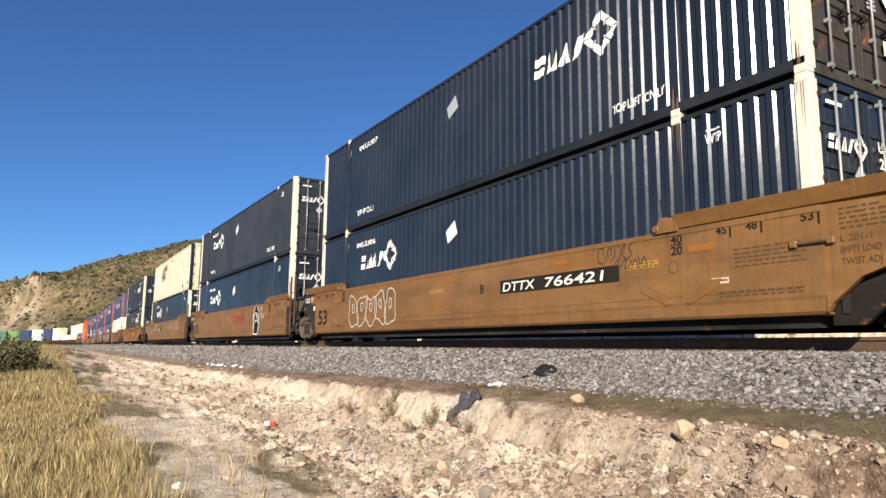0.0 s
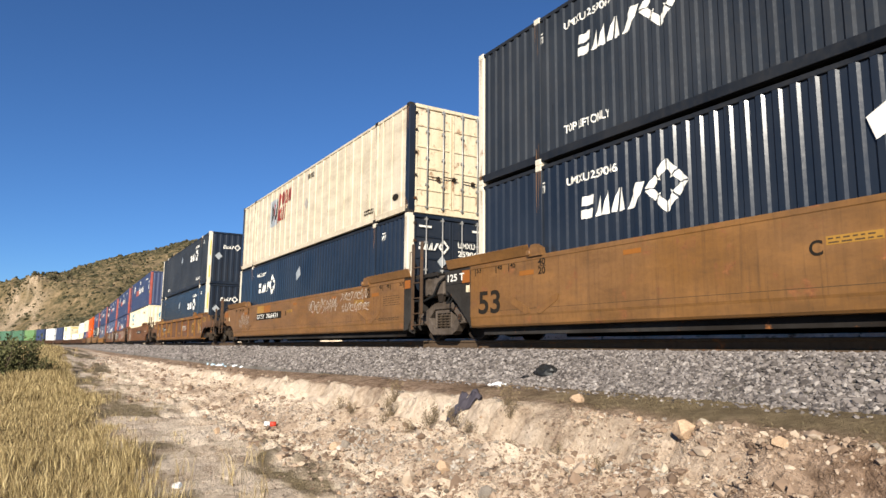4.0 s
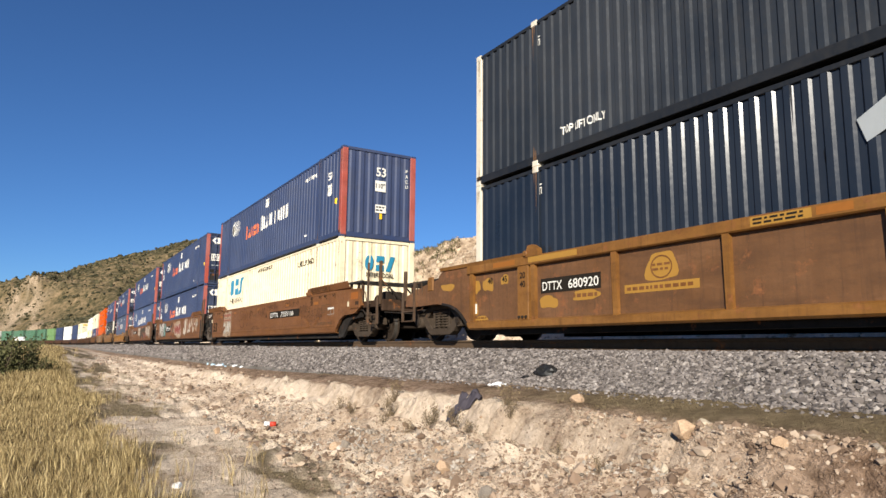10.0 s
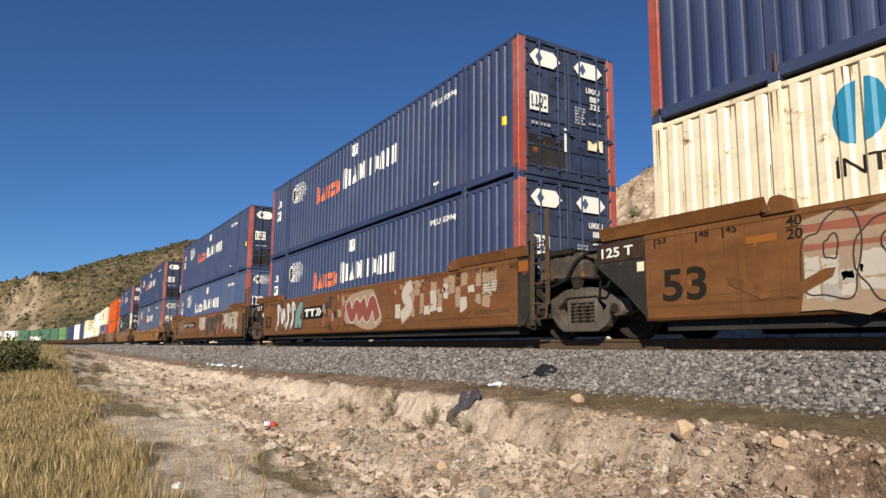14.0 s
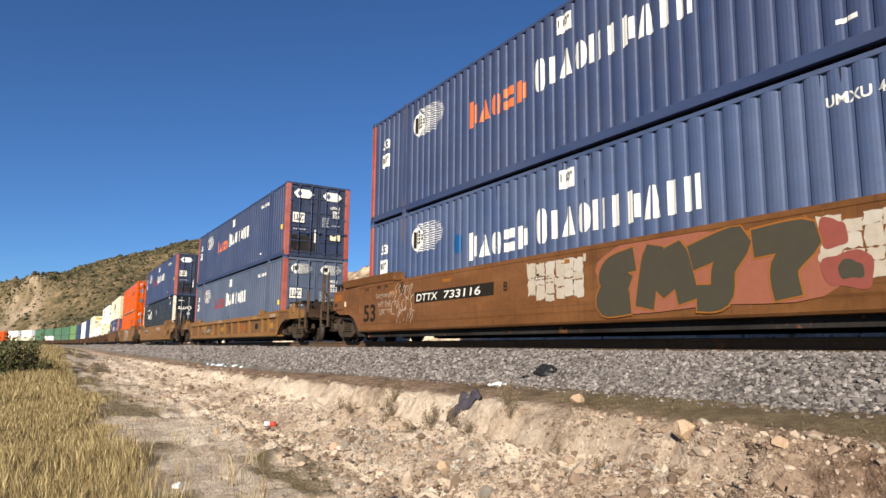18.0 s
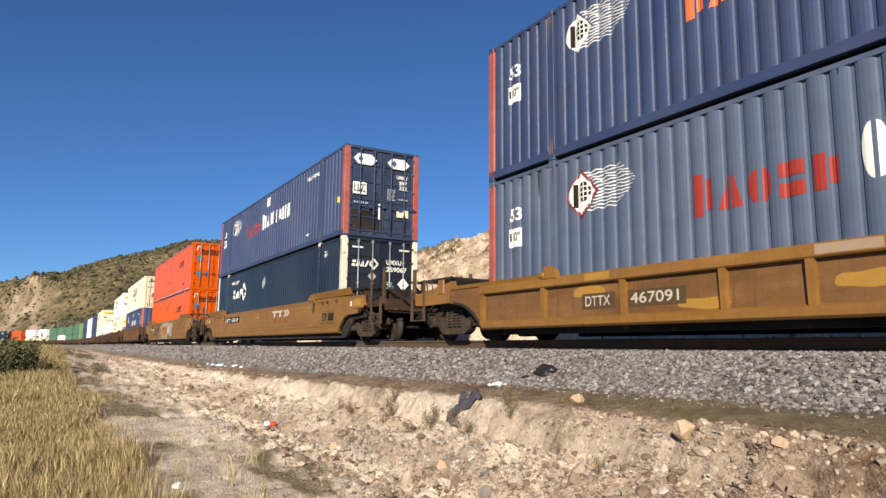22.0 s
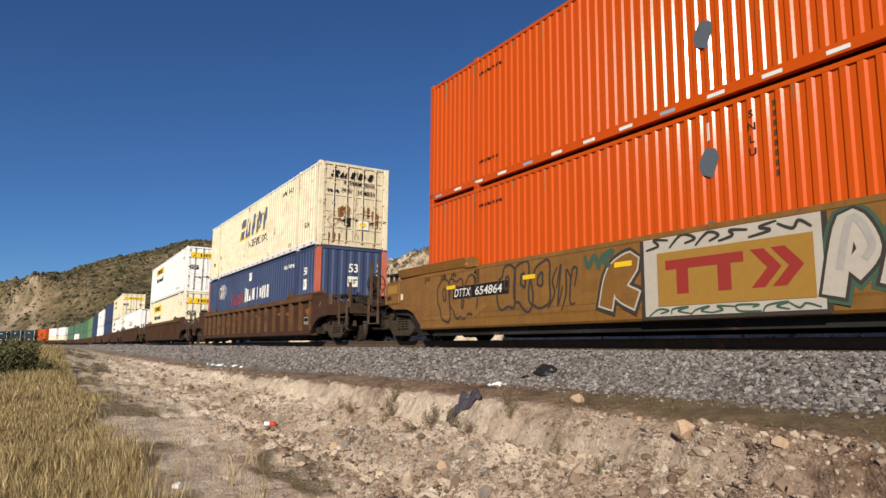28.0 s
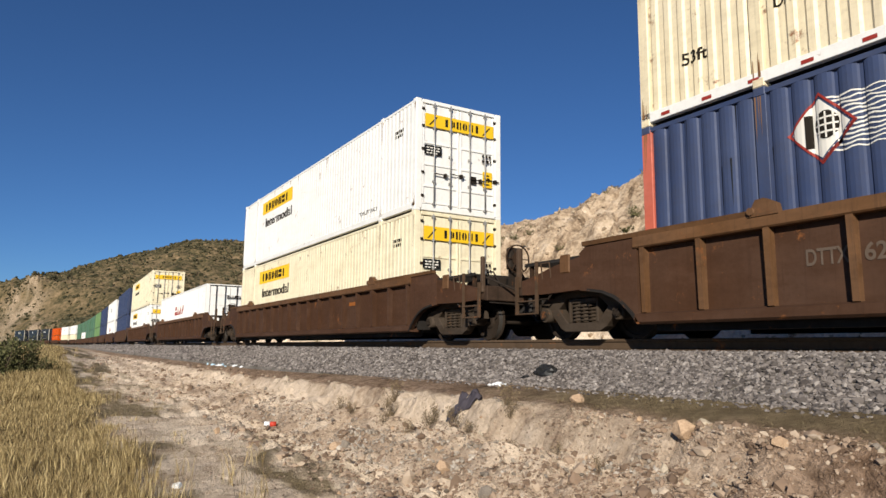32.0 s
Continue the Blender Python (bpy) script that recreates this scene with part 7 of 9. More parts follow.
bm = strip(bm_new(), sole, 0.05, -SIDE_Y - 0.0058, -SIDE_Y - 0.0066, closed=True)
def on_sole(pts):
    return [(HX - 4.16 + 0.80 * a, 0.31 + 1.16 * b) for a, b in pts]


strip(bm, spline(on_sole([(0.06, 0.50), (0.10, 0.63), (0.24, 0.71), (0.17, 0.58), (0.06, 0.50)]), 5), 0.035, -SIDE_Y - 0.0072, -SIDE_Y - 0.008)
strip(bm, spline(on_sole([(0.34, 0.75), (0.62, 0.71), (0.92, 0.58), (0.84, 0.50), (0.62, 0.60), (0.34, 0.75)]), 5), 0.035, -SIDE_Y - 0.0072, -SIDE_Y - 0.008)
strip(bm, spline(on_sole([(0.12, 0.16), (0.17, 0.36), (0.42, 0.47), (0.72, 0.46), (0.98, 0.35)]), 6), 0.045, -SIDE_Y - 0.0086, -SIDE_Y - 0.0092)
part("spray_outline", bm, MARKWHITE, c, "white edge of a sprayed sandal shape")
for k, line in enumerate(("JUNE", "26", "2018")):
    car_text(c, "spray_date", line, -3.24 + 0.08 * k, 1.27 - 0.17 * k, 0.14, SPRAYPALE, 0.38 if len(line) > 2 else 0.20)
navy_c, navy_d = again(navy_a), navy_box("doors", code="259067", body=NAVY_MATTE)
set_stack(c, navy_c, navy_d, -23.66, w)

c, w = well_car(Y, "smooth", YELLOWCAR, "joint", "solo")
usual_marks(c, "DTTX 766421", (-12.7, -9.5), "A", -9.1, rear53=False)
scrawl(c, "spray_scrawl", -15.4, -13.9, 0.5, 1.25, SPRAYPALE, 6, 0.022, 8)
car_slab(c, "paint_patch", -12.65, -11.75, 1.14, 1.42, OCHREPATCH)
car_slab(c, "paint_patch", -11.72, -10.9, 1.14, 1.40, REFLECT_OLD)
scrawl(c, "spray_scrawl", -6.6, -4.15, 0.85, 1.35, SPRAYPALE, 10, 0.026, 9, "white looping spray-paint writing")
scrawl(c, "spray_scrawl", -3.9, -2.0, 1.12, 1.42, SPRAYPALE, 8, 0.022, 10)
scrawl(c, "spray_scrawl", -3.8, -1.9, 0.80, 1.08, SPRAYPALE, 9, 0.022, 11)
set_stack(c, navy_b, road_box(), -42.96, w)

# ribbed gold-brown car
c, w = well_car("gold-brown ribbed steel well car with stencilled numbers", "ribbed", PANELBROWN, "solo", "solo", rib=RIBGOLD, chord=RIBGOLD, trucks=(1.34, 1.66))
car_text(c, "length_number", "53", -2.95, 0.72, 0.28, BLACK, 0.46, "", -1.375)
blob(c, "paint_patch", -2.72, 0.86, 0.40, 0.27, OCHREPATCH, 62, "", -1.372)
three_bars(c, -5.75, -4.55, 0.72, 1.0, SPRAYPALE)
blob(c, "mark_ground", -5.15, 0.86, 0.78, 0.24, BRASS, 61, "", -1.373)
car_slab(c, "mark_panel", -13.95, -12.45, 0.80, 1.06, DARKGREY, y=-1.373)
car_text(c, "car_mark", "DTTX", -13.90, 0.85, 0.15, MARKWHITE, 0.52, "", -1.377, 0.012)
car_text(c, "car_number", "680920", -13.22, 0.85, 0.15, MARKWHITE, 0.72, "", -1.377, 0.012)
for x, t_ in ((-1.35, "45"), (-0.75, "48")):
    blob(c, "paint_patch", x + 0.1, 1.13, 0.20, 0.14, OCHREPATCH, int(-x * 10), "", -1.372)
    car_text(c, "length_mark", t_, x, 1.08, 0.12, BLACK, 0.2, "", -1.377)
for x in (-7.4, -1.45):
    car_slab(c, "paint_patch", x, x + 0.6, 0.52, 0.66, GOLDCAR, y=-1.372)
PANEL = -1.3715
for i, (x, z, rx, rz) in enumerate(((-16.05, 1.06, 0.22, 0.17), (-15.60, 1.08, 0.22, 0.17), (-15.04, 1.14, 0.15, 0.12), (-16.08, 0.62, 0.15, 0.20), (-15.85, 0.38, 0.34, 0.10), (-13.75, 0.64, 0.30, 0.14), (-17.05, 1.13, 0.32, 0.10), (-12.80, 0.71, 0.42, 0.10), (-1.0, 0.72, 0.3, 0.2))):
    blob(c, "paint_patch", x, z, rx * 0.78, rz * 0.78, OCHREPATCH, 70 + i, "", (-1.3692 if x > -16.5 else -1.4275) - 0.0005 * (i % 4))
for tx, x, z in (("53", -16.24, 1.10), ("48", -15.60, 1.10), ("45", -15.12, 1.10)):
    car_text(c, "length_mark", tx, x, z, 0.11, BLACK, 0.16, "", -1.377)
part("rib", box(bm_new(), HX - 14.54, HX - 14.22, -1.45, -1.366, 0.345, 1.335, 0.008), RIBGOLD, c, "broad jacking rib")
for k in range(3):
    part("bolt", tube(bm_new(), (HX - 14.48 + 0.1 * k, -1.45, 0.40), (HX - 14.48 + 0.1 * k, -1.475, 0.40), 0.028, 8), STEEL, c)
for tx, z in (("20", 1.11), ("40", 0.95)):
    car_text(c, "length_mark", tx, -14.46, z, 0.11, BLACK, 0.16, "", -1.456)
blob(c, "sign_ground", -11.23, 1.02, 0.27, 0.22, OCHREPATCH, 82, "round ochre ground of a warning sign", -1.3695)
car_slab(c, "sign_bar", -11.95, -10.58, 0.67, 0.80, OCHREPATCH, "ochre ground of a warning line", y=-1.3702)
part("sign_ring", strip(bm_new(), [(HX - 11.23 + 0.19 * math.cos(0.35 * i), 1.02 + 0.16 * math.sin(0.35 * i)) for i in range(18)], 0.022, -1.3722, -1.3728, closed=True), BROWNCAR, c)
part("data_text", flat(rows_of_bars(bm_new(), HX - 11.40, HX - 11.06, 1.04, 2, 0.07, 0.035, 13), -1.3735), BROWNCAR, c)
part("data_text", flat(rows_of_bars(bm_new(), HX - 11.90, HX - 10.62, 0.71, 1, 0.06, 0.05, 12), -1.3735), BROWNCAR, c)
part("data_text", flat(rows_of_bars(bm_new(), HX - 13.10, HX - 12.50, 0.68, 1, 0.06, 0.06, 14), -1.3735), BROWNCAR, c)
car_slab(c, "chord_sign", -9.72, -8.93, 1.36, 1.48, OCHREPATCH, "ochre notice on the chord", y=-1.4632)
part("data_text", flat(rows_of_bars(bm_new(), HX - 9.68, HX - 8.98, 1.435, 2, 0.05, 0.026, 15), -1.4665), DARKGREY, c)
car_slab(c, "notice_plate", -16.18, -15.99, 0.52, 0.72, MARKWHITE, y=-1.375)
for i, (x0_, x1_) in enumerate(((-15.3, -14.6), (-14.2, -12.9), (-8.88, -8.46), (-6.2, -5.4), (-1.9, -1.0))):
    car_slab(c, "chord_patch", x0_, x1_, 1.375, 1.475, (REFLECT_OLD, OCHREPATCH)[i % 2], y=-1.4625)
part("data_text", flat(rows_of_bars(bm_new(), HX - 16.15, HX - 15.6, 0.42, 2, 0.06, 0.026, 9), -1.3755), BROWNCAR, c)
car_slab(c, "data_plate", -0.60, -0.30, 0.56, 0.86, MARKWHITE, "white-framed data plate", y=-1.3728)
car_slab(c, "data_pane", -0.565, -0.335, 0.60, 0.82, BLACK, y=-1.3755)
part("data_text", flat(rows_of_bars(bm_new(), HX - 0.54, HX - 0.36, 0.75, 3, 0.05, 0.02, 4), -1.3785), MARKWHITE, c)
blob(c, "paint_patch", -1.05, 0.78, 0.20, 0.28, OCHREPATCH, 88, "", -1.3712)
car_slab(c, "load_sign", 0.30, 0.98, 1.10, 1.34, OCHREPATCH, "ochre ground of a stencilled load line", y=-1.4275)
part("data_text", flat(rows_of_bars(bm_new(), HX + 0.36, HX + 0.92, 1.25, 2, 0.09, 0.05, 6), -1.4305), DARKGREY, c)
navy_e = navy_box("corrugated", code="635553", film=MARKGREY, body=NAVY_MATTE, end_paint=NAVY)
navy_f = navy_box("corrugated", code="636881", film=MARKGREY)
set_stack(c, navy_f, navy_e, -66.23, w)

# three-unit brown car with large sprayed panels
Bn = "brown steel well car with smooth sides and sprayed panels"
c, w = well_car(Bn, "smooth", BROWNCAR, "solo", "joint")
usual_marks(c, "DTTX 733116", (-6.5, -3.1), "A", -7.05, body_light=False, big53=True, body=BROWNCAR)
bm = words("SHOUT OUT TO MY EX", HX - 1.95, 1.545, 0.115, 1.75)
for v in bm.verts:
    v.co.y = -1.437 - (v.co.z - 1.52) * 0.39
part("sprayed_line", bm, SPRAYFAINT, c, "dark sprayed words on the guide lip")
car_slab(c, "notice_plate", -0.50, 0.0, 0.80, 1.02, SPRAYGREY, "two-pane notice plate", y=-SIDE_Y - 0.006)
for x0, x1 in ((-0.485, -0.26), (-0.24, -0.015)):
    car_slab(c, "notice_pane", x0, x1, 0.815, 0.955, BROWNCAR, y=-SIDE_Y - 0.009)
car_slab(c, "notice_strip", -0.485, -0.015, 0.965, 1.008, MARKWHITE, y=-SIDE_Y - 0.009)
bm = bm_new()
ragged(bm, -13.9, -12.5, 0.28, 1.40, random.Random(3))
part("brushed_panel", flat(bm, -SIDE_Y - 0.0024), SPRAYTAN, c, "pale brushed panel under thin black loops")
for z0_, z1_ in ((1.18, 1.30), (0.98, 1.05)):
    bm = bm_new()
    ragged(bm, -13.88, -12.52, z0_, z1_, random.Random(int(z0_ * 90)))
    part("rose_band", flat(bm, -SIDE_Y - 0.0042), MARKSALMON, c)
patchwork(c, -13.85, -12.55, 0.32, 0.96, 14, (SPRAYGREY, SPRAYPALE), 0.75)
loop_letters(c, -13.85, -12.6, 0.36, 1.3, 2, SPRAYDARK, 0.02, 15)
loop_letters(c, -10.9, -9.7, 0.62, 1.32, 2, SPRAYFAINT, 0.022, 16, "thin outlined shapes in worn marker")
scrawl(c, "spray_scrawl", -3.0, -0.9, 0.72, 1.06, SPRAYFAINT, 7, 0.014, 44)
scrawl(c, "spray_scrawl", -2.7, -1.1, 0.60, 0.86, SPRAYFAINT, 6, 0.012, 45)
scrawl(c, "spray_scrawl", -3.1, -2.0, 0.90, 1.20, SPRAYFAINT, 5, 0.020, 46)
scrawl(c, "spray_scrawl", -9.5, -8.9, 0.95, 1.3, SPRAYFAINT, 3, 0.025, 15)
scrawl(c, "spray_scrawl", -6.9, -5.6, 1.18, 1.40, SPRAYFAINT, 8, 0.020, 16)
scrawl(c, "spray_scrawl", -8.95, -7.9, 0.44, 0.66, SPRAYFAINT, 6, 0.020, 17)
scrawl(c, "spray_scrawl", -8.2, -7.2, 0.95, 1.36, SPRAYFAINT, 4, 0.020, 18)
scrawl(c, "spray_scrawl", -4.7, -3.2, 1.16, 1.42, SPRAYFAINT, 4, 0.026, 47)
blue_closed = blue_box("corrugated", code="898")
set_stack(c, cream_box(), blue_closed, -89.85, w)

c, w = well_car(Bn, "smooth", BROWNCAR, "joint", "joint")
usual_marks(c, big53=True, body_light=False, body=BROWNCAR)
fat_letters(c, -14.6, -12.4, 0.28, 1.42, 4, SPRAYGREY, DARKEND, 17, third=MARKWHITE)
fat_letters(c, -12.45, -11.75, 0.32, 1.36, 1, SPRAYTEAL, DARKEND, 16)
fat_letters(c, -7.9, -5.9, 0.30, 1.36, 2, SPRAYROSE, SPRAYPALE, 18, fat=0.5)
fat_letters(c, -4.6, -3.9, 0.4, 1.46, 1, SPRAYPALE, SPRAYTAN, 19)
patchwork(c, -9.9, -8.0, 0.3, 1.44, 51, (BRASS, SPRAYDARK, MARKSALMON, SPRAYTAN), 0.7)
blob(c, "sprayed_ground", -6.9, 0.84, 1.15, 0.52, SPRAYTAN, 64, "tan ground of the sprayed panel", -SIDE_Y - 0.0022)
patchwork(c, -5.2, -0.5, 0.55, 1.42, 52, (SPRAYTAN, SPRAYPALE, BRASS, SPRAYTAN), 0.9)
car_slab(c, "mark_panel", -11.65, -9.85, 0.72, 1.12, BLACK)
three_bars(c, -11.5, -10.0, 0.8, 1.05, MARKWHITE)
blue_a = blue_box("doors", code="887")
blue_b = again(blue_a)
set_stack(c, blue_b, blue_a, -109.3, w)

c, w = well_car(Bn, "smooth", BROWNCAR, "joint", "solo", rear_out=0.24)
usual_marks(c, "DTTX 733116", (-13.28, -10.05), "B", -9.72, body_light=False, body=BROWNCAR)
scrawl(c, "spray_scrawl", -15.42, -14.30, 1.06, 1.24, SPRAYPALE, 9, 0.012, 20, "small white handwriting in spray paint")
for k, line in enumerate(("HIT THE", "STREETS")):
    car_text(c, "sprayed_line", line, -15.25 + 0.06 * k, 0.86 - 0.21 * k, 0.15, SPRAYPALE, 0.72, "small white sprayed words", weight=-0.02)
for i, (x0_, x1_, z0_, z1_) in enumerate(((-14.35, -13.4, 0.95, 1.42), (-14.5, -13.35, 0.62, 1.10), (-14.2, -13.3, 0.40, 0.80))):
    scrawl(c, "spray_scrawl", x0_, x1_, z0_, z1_, SPRAYPALE, 5, 0.018, 120 + i, "thin white looping tag")
blob(c, "sprayed_ground", -5.35, 0.88, 1.85, 0.54, MARKSALMON, 63, "salmon ground of the sprayed panel", -SIDE_Y - 0.0022)
for i, (x, z, rx, rz, m_) in enumerate(((-3.45, 1.15, 0.16, 0.17, SPRAYROSE), (-3.30, 0.72, 0.26, 0.22, SPRAYROSE), (-3.28, 0.72, 0.13, 0.11, SPRAYMOSS), (-5.0, 1.24, 0.34, 0.06, OCHREPATCH))):
    blob(c, "spray_spot", x, z, rx, rz, m_, 130 + i, "", -SIDE_Y - 0.0052 - 0.0004 * i)
BULGES = (((0.95, 0.88), (0.30, 0.82), (0.28, 0.52), (0.72, 0.50), (0.24, 0.42), (0.10, 0.10), (0.88, 0.08)), ((0.02, 0.02), (0.24, 0.92), (0.50, 0.34), (0.74, 0.96), (1.0, 0.05)),
          ((0.0, 0.76), (0.95, 0.95), (0.62, 0.55), (0.60, 0.14), (0.10, 0.08)), ((0.0, 0.84), (0.95, 0.92), (0.55, 0.50), (0.55, 0.05)))
fat_letters(c, -7.2, -3.65, 0.26, 1.44, 4, SPRAYMOSS, REFLECT_OLD, 27, fat=0.40, rim=1.14, figures=BULGES)
patchwork(c, -8.97, -7.35, 0.62, 1.42, 53, (SPRAYCREAM, SPRAYPALE, SPRAYCREAM), 0.96)
patchwork(c, -3.62, -0.60, 0.55, 1.42, 54, (SPRAYCREAM, SPRAYPALE, SPRAYCREAM), 0.95)
patchwork(c, -1.25, -0.75, 0.36, 0.90, 55, (SPRAYCREAM, SPRAYPALE), 0.9)
blue_c = blue_box("doors", MARKWHITE, BLUE_FADED, False, "461", post=REDPOST)
blue_d = blue_box("doors", MARKORANGE, BLUE_MID, True, "461")
prof_c = side_profile(0.287, 0.046, "groove")
for x, z, rx, rz in ((-11.62, 1.79, 0.19, 0.21), (-1.02, 1.72, 0.09, 0.13)):
    mark(blue_c, prof_c, "touched_up_spot", disc(bm_new(), HX + x, z, rx, rz), TOUCHBLUE, "bright blue touched-up spot")
mark(blue_c, prof_c, "touched_up_spot", slab(bm_new(), HX - 1.66, HX - 1.44, 1.98, 2.26), TOUCHBLUE, "bright blue touched-up patch")
set_stack(c, blue_c, blue_d, -128.86, w)

# lone cars
H_RIBS = (-0.1, -1.2, -2.05, -3.94, -5.70, -6.89, -8.2, -9.48, -10.65, -12.41, -14.3, -16.2)
c, w = well_car("gold-brown ribbed steel well car with rusty side panels", "ribbed", PANELGOLD, "solo", "solo", rib=GOLDCAR, chord=GOLDCAR, ribs_at=H_RIBS, top=1.06)
car_slab(c, "notice_plate", -0.20, 0.02, 0.50, 0.74, MARKWHITE, y=-1.372)
car_text(c, "length_number", "53", -7.5, 0.50, 0.24, BLACK, 0.34, "", -1.377)
car_slab(c, "number_panel", -13.36, -12.62, 0.47, 0.72, STENCIL, "brown number panel", y=-1.3735)
car_slab(c, "number_panel", -12.38, -11.28, 0.47, 0.72, STENCIL, "brown number panel", y=-1.3735)
car_text(c, "car_mark", "DTTX", -13.28, 0.52, 0.16, SPRAYPALE, 0.56, "", -1.377, 0.012)
car_text(c, "car_number", "467091", -12.30, 0.52, 0.16, SPRAYPALE, 0.90, "", -1.377, 0.012)
blob(c, "faded_mark", -4.85, 0.62, 0.72, 0.17, FADEDRED, 90, "faded red remains of the owner mark", PANEL)
part("chevron", flat(quad_bm([(HX - 4.62, 0.44), (HX - 4.56, 0.44), (HX - 4.40, 0.62), (HX - 4.46, 0.62)], [(HX - 4.46, 0.62), (HX - 4.40, 0.62), (HX - 4.56, 0.80), (HX - 4.62, 0.80)]), -1.3745), DARKGREY, c)
car_slab(c, "data_plate", -3.16, -2.77, 0.52, 0.74, DARKGREY, "dark grey data plate", y=-1.3745)
for i, x0_ in enumerate((-13.2, -9.4, -5.9, -3.2, -0.9)):
    car_slab(c, "chord_patch", x0_, x0_ + 0.55 + 0.2 * (i % 3), 0.925, 1.04, (OCHREPATCH, SPRAYTAN, REFLECT_OLD)[i % 3], y=-1.4625)
for i, (x, z, rx, rz) in enumerate(((-13.2, 0.76, 0.4, 0.08), (-11.0, 0.46, 0.4, 0.08), (-8.9, 0.62, 0.3, 0.10), (-0.9, 0.62, 0.2, 0.12))):
    blob(c, "paint_patch", x, z, rx, rz, OCHREPATCH, 95 + i, "", -1.3695)
blue_e = blue_box("doors", MARKRED, BLUE_SLATE, False, "896", core=True)
blue_f = again(blue_a)
set_stack(c, blue_e, blue_f, -152.68, w)

c, w = well_car("bright yellow-gold smooth steel well car with a rusty owner mark", "smooth", GOLDCAR, "solo", "solo", top=1.30)
usual_marks(c, "DTTX 470109", (-13.6, -11.2), rear53=False, top=1.30, body=GOLDCAR)
three_bars(c, -6.36, -4.37, 0.66, 1.10, FADEDRED)
three_bars(c, -6.36, -4.37, 0.89, 1.13, SPRAYPALE, y=-SIDE_Y - 0.012)
for x0_, x1_ in ((-14.95, -14.55), (-11.2, -10.75), (-8.6, -8.1)):
    car_slab(c, "reflector", x0_, x1_, 0.93, 1.0, OCHREPATCH)
strip_bm = strip(bm_new(), [(HX - 10.8, 0.95), (HX - 10.48, 0.95), (HX - 10.48, 1.15), (HX - 10.8, 1.15)], 0.015, -SIDE_Y - 0.004, -SIDE_Y - 0.005, closed=True)
part("stencil_frame", strip_bm, STENCIL, c)
for i, pts_ in enumerate(([(-15.9, 1.22), (-15.7, 0.95), (-15.85, 0.72), (-15.75, 0.5)], [(-15.25, 1.1), (-15.05, 0.85), (-15.1, 0.6), (-14.95, 0.45)], [(-9.9, 1.2), (-9.5, 1.12), (-9.2, 1.18), (-8.7, 1.06)])):
    part("rust_crack", strip(bm_new(), spline([(HX + a_, b_) for a_, b_ in pts_], 5), 0.03, -SIDE_Y - 0.003, -SIDE_Y - 0.0035, taper=True), BRASS, c)
car_slab(c, "data_plate", -0.68, -0.23, 0.62, 0.84, BLACK, "black data plate", y=-SIDE_Y - 0.003)
car_text(c, "length_number", "53", -1.18, 0.62, 0.24, DARKGREY, 0.36)
navy_g = again(navy_b)
blue_g = blue_box("doors", MARKRED, BLUE_MID, True, "897")
set_stack(c, navy_g, blue_g, -176.56, w)

c, w = well_car("ochre smooth steel well car covered in spray paint", "smooth", GOLDCAR, "solo", "solo")
usual_marks(c, "DTTX 654864", (-14.85, -12.85), rear53=False, body=GOLDCAR)
fat_letters(c, -10.42, -9.62, 0.34, 1.30, 1, GOLDCAR, SPRAYPALE, 36, halo=SPRAYDARK, fat=0.34, rim=1.22)
car_slab(c, "sprayed_panel", -9.51, -6.86, 0.30, 1.42, SPRAYPALE, "white ground of the sprayed panel", y=-SIDE_Y - 0.0042)
car_slab(c, "panel_edge", -9.58, -6.79, 0.25, 1.455, SPRAYDARK, "dark edge of the sprayed panel", y=-SIDE_Y - 0.0022)
car_slab(c, "mark_panel", -9.26, -6.96, 0.44, 1.20, OCHREPATCH, "ochre ground of the owner mark", y=-SIDE_Y - 0.0128)
three_bars(c, -9.11, -7.11, 0.60, 1.08, MARKRED, y=-SIDE_Y - 0.0155)
fat_letters(c, -6.91, -4.96, 0.30, 1.45, 3, SPRAYPALE, SPRAYDARK, 32, third=SPRAYGREY, halo=SPRAYGREEN)
scrawl(c, "spray_scrawl", -9.46, -6.96, 0.30, 0.42, SPRAYGREEN, 7, 0.03, 45, "", -SIDE_Y - 0.0062)
scrawl(c, "spray_scrawl", -9.46, -6.96, 1.22, 1.42, SPRAYDARK, 6, 0.045, 46, "", -SIDE_Y - 0.0062)
loop_letters(c, -15.46, -13.96, 0.45, 1.30, 3, SPRAYDARK, 0.045, 34, "dark outlined bubble letters in spray paint")
loop_letters(c, -13.16, -11.66, 0.50, 1.36, 3, SPRAYDARK, 0.05, 37)
scrawl(c, "spray_scrawl", -11.66, -10.96, 0.40, 1.32, SPRAYDARK, 4, 0.045, 38)
scrawl(c, "spray_scrawl", -10.76, -10.16, 1.05, 1.40, SPRAYGREEN, 2, 0.10, 39)
scrawl(c, "spray_scrawl", -4.66, -3.66, 0.5, 1.25, SPRAYTAN, 5, 0.02, 35)
scrawl(c, "spray_scrawl", -3.36, -0.96, 0.6, 1.35, BRASS, 3, 0.09, 40)
scrawl(c, "spray_scrawl", 0.74, 1.74, 0.35, 0.72, SPRAYDARK, 4, 0.02, 41)
for x in (-15.1, -12.4, -10.1, -4.9):
    car_slab(c, "reflector", x, x + 0.36, 1.08, 1.16, MARKYELLOW, y=-SIDE_Y - 0.0165)
orange_a = orange_box()
orange_b = again(orange_a)
set_stack(c, orange_b, orange_a, -200.36, w)

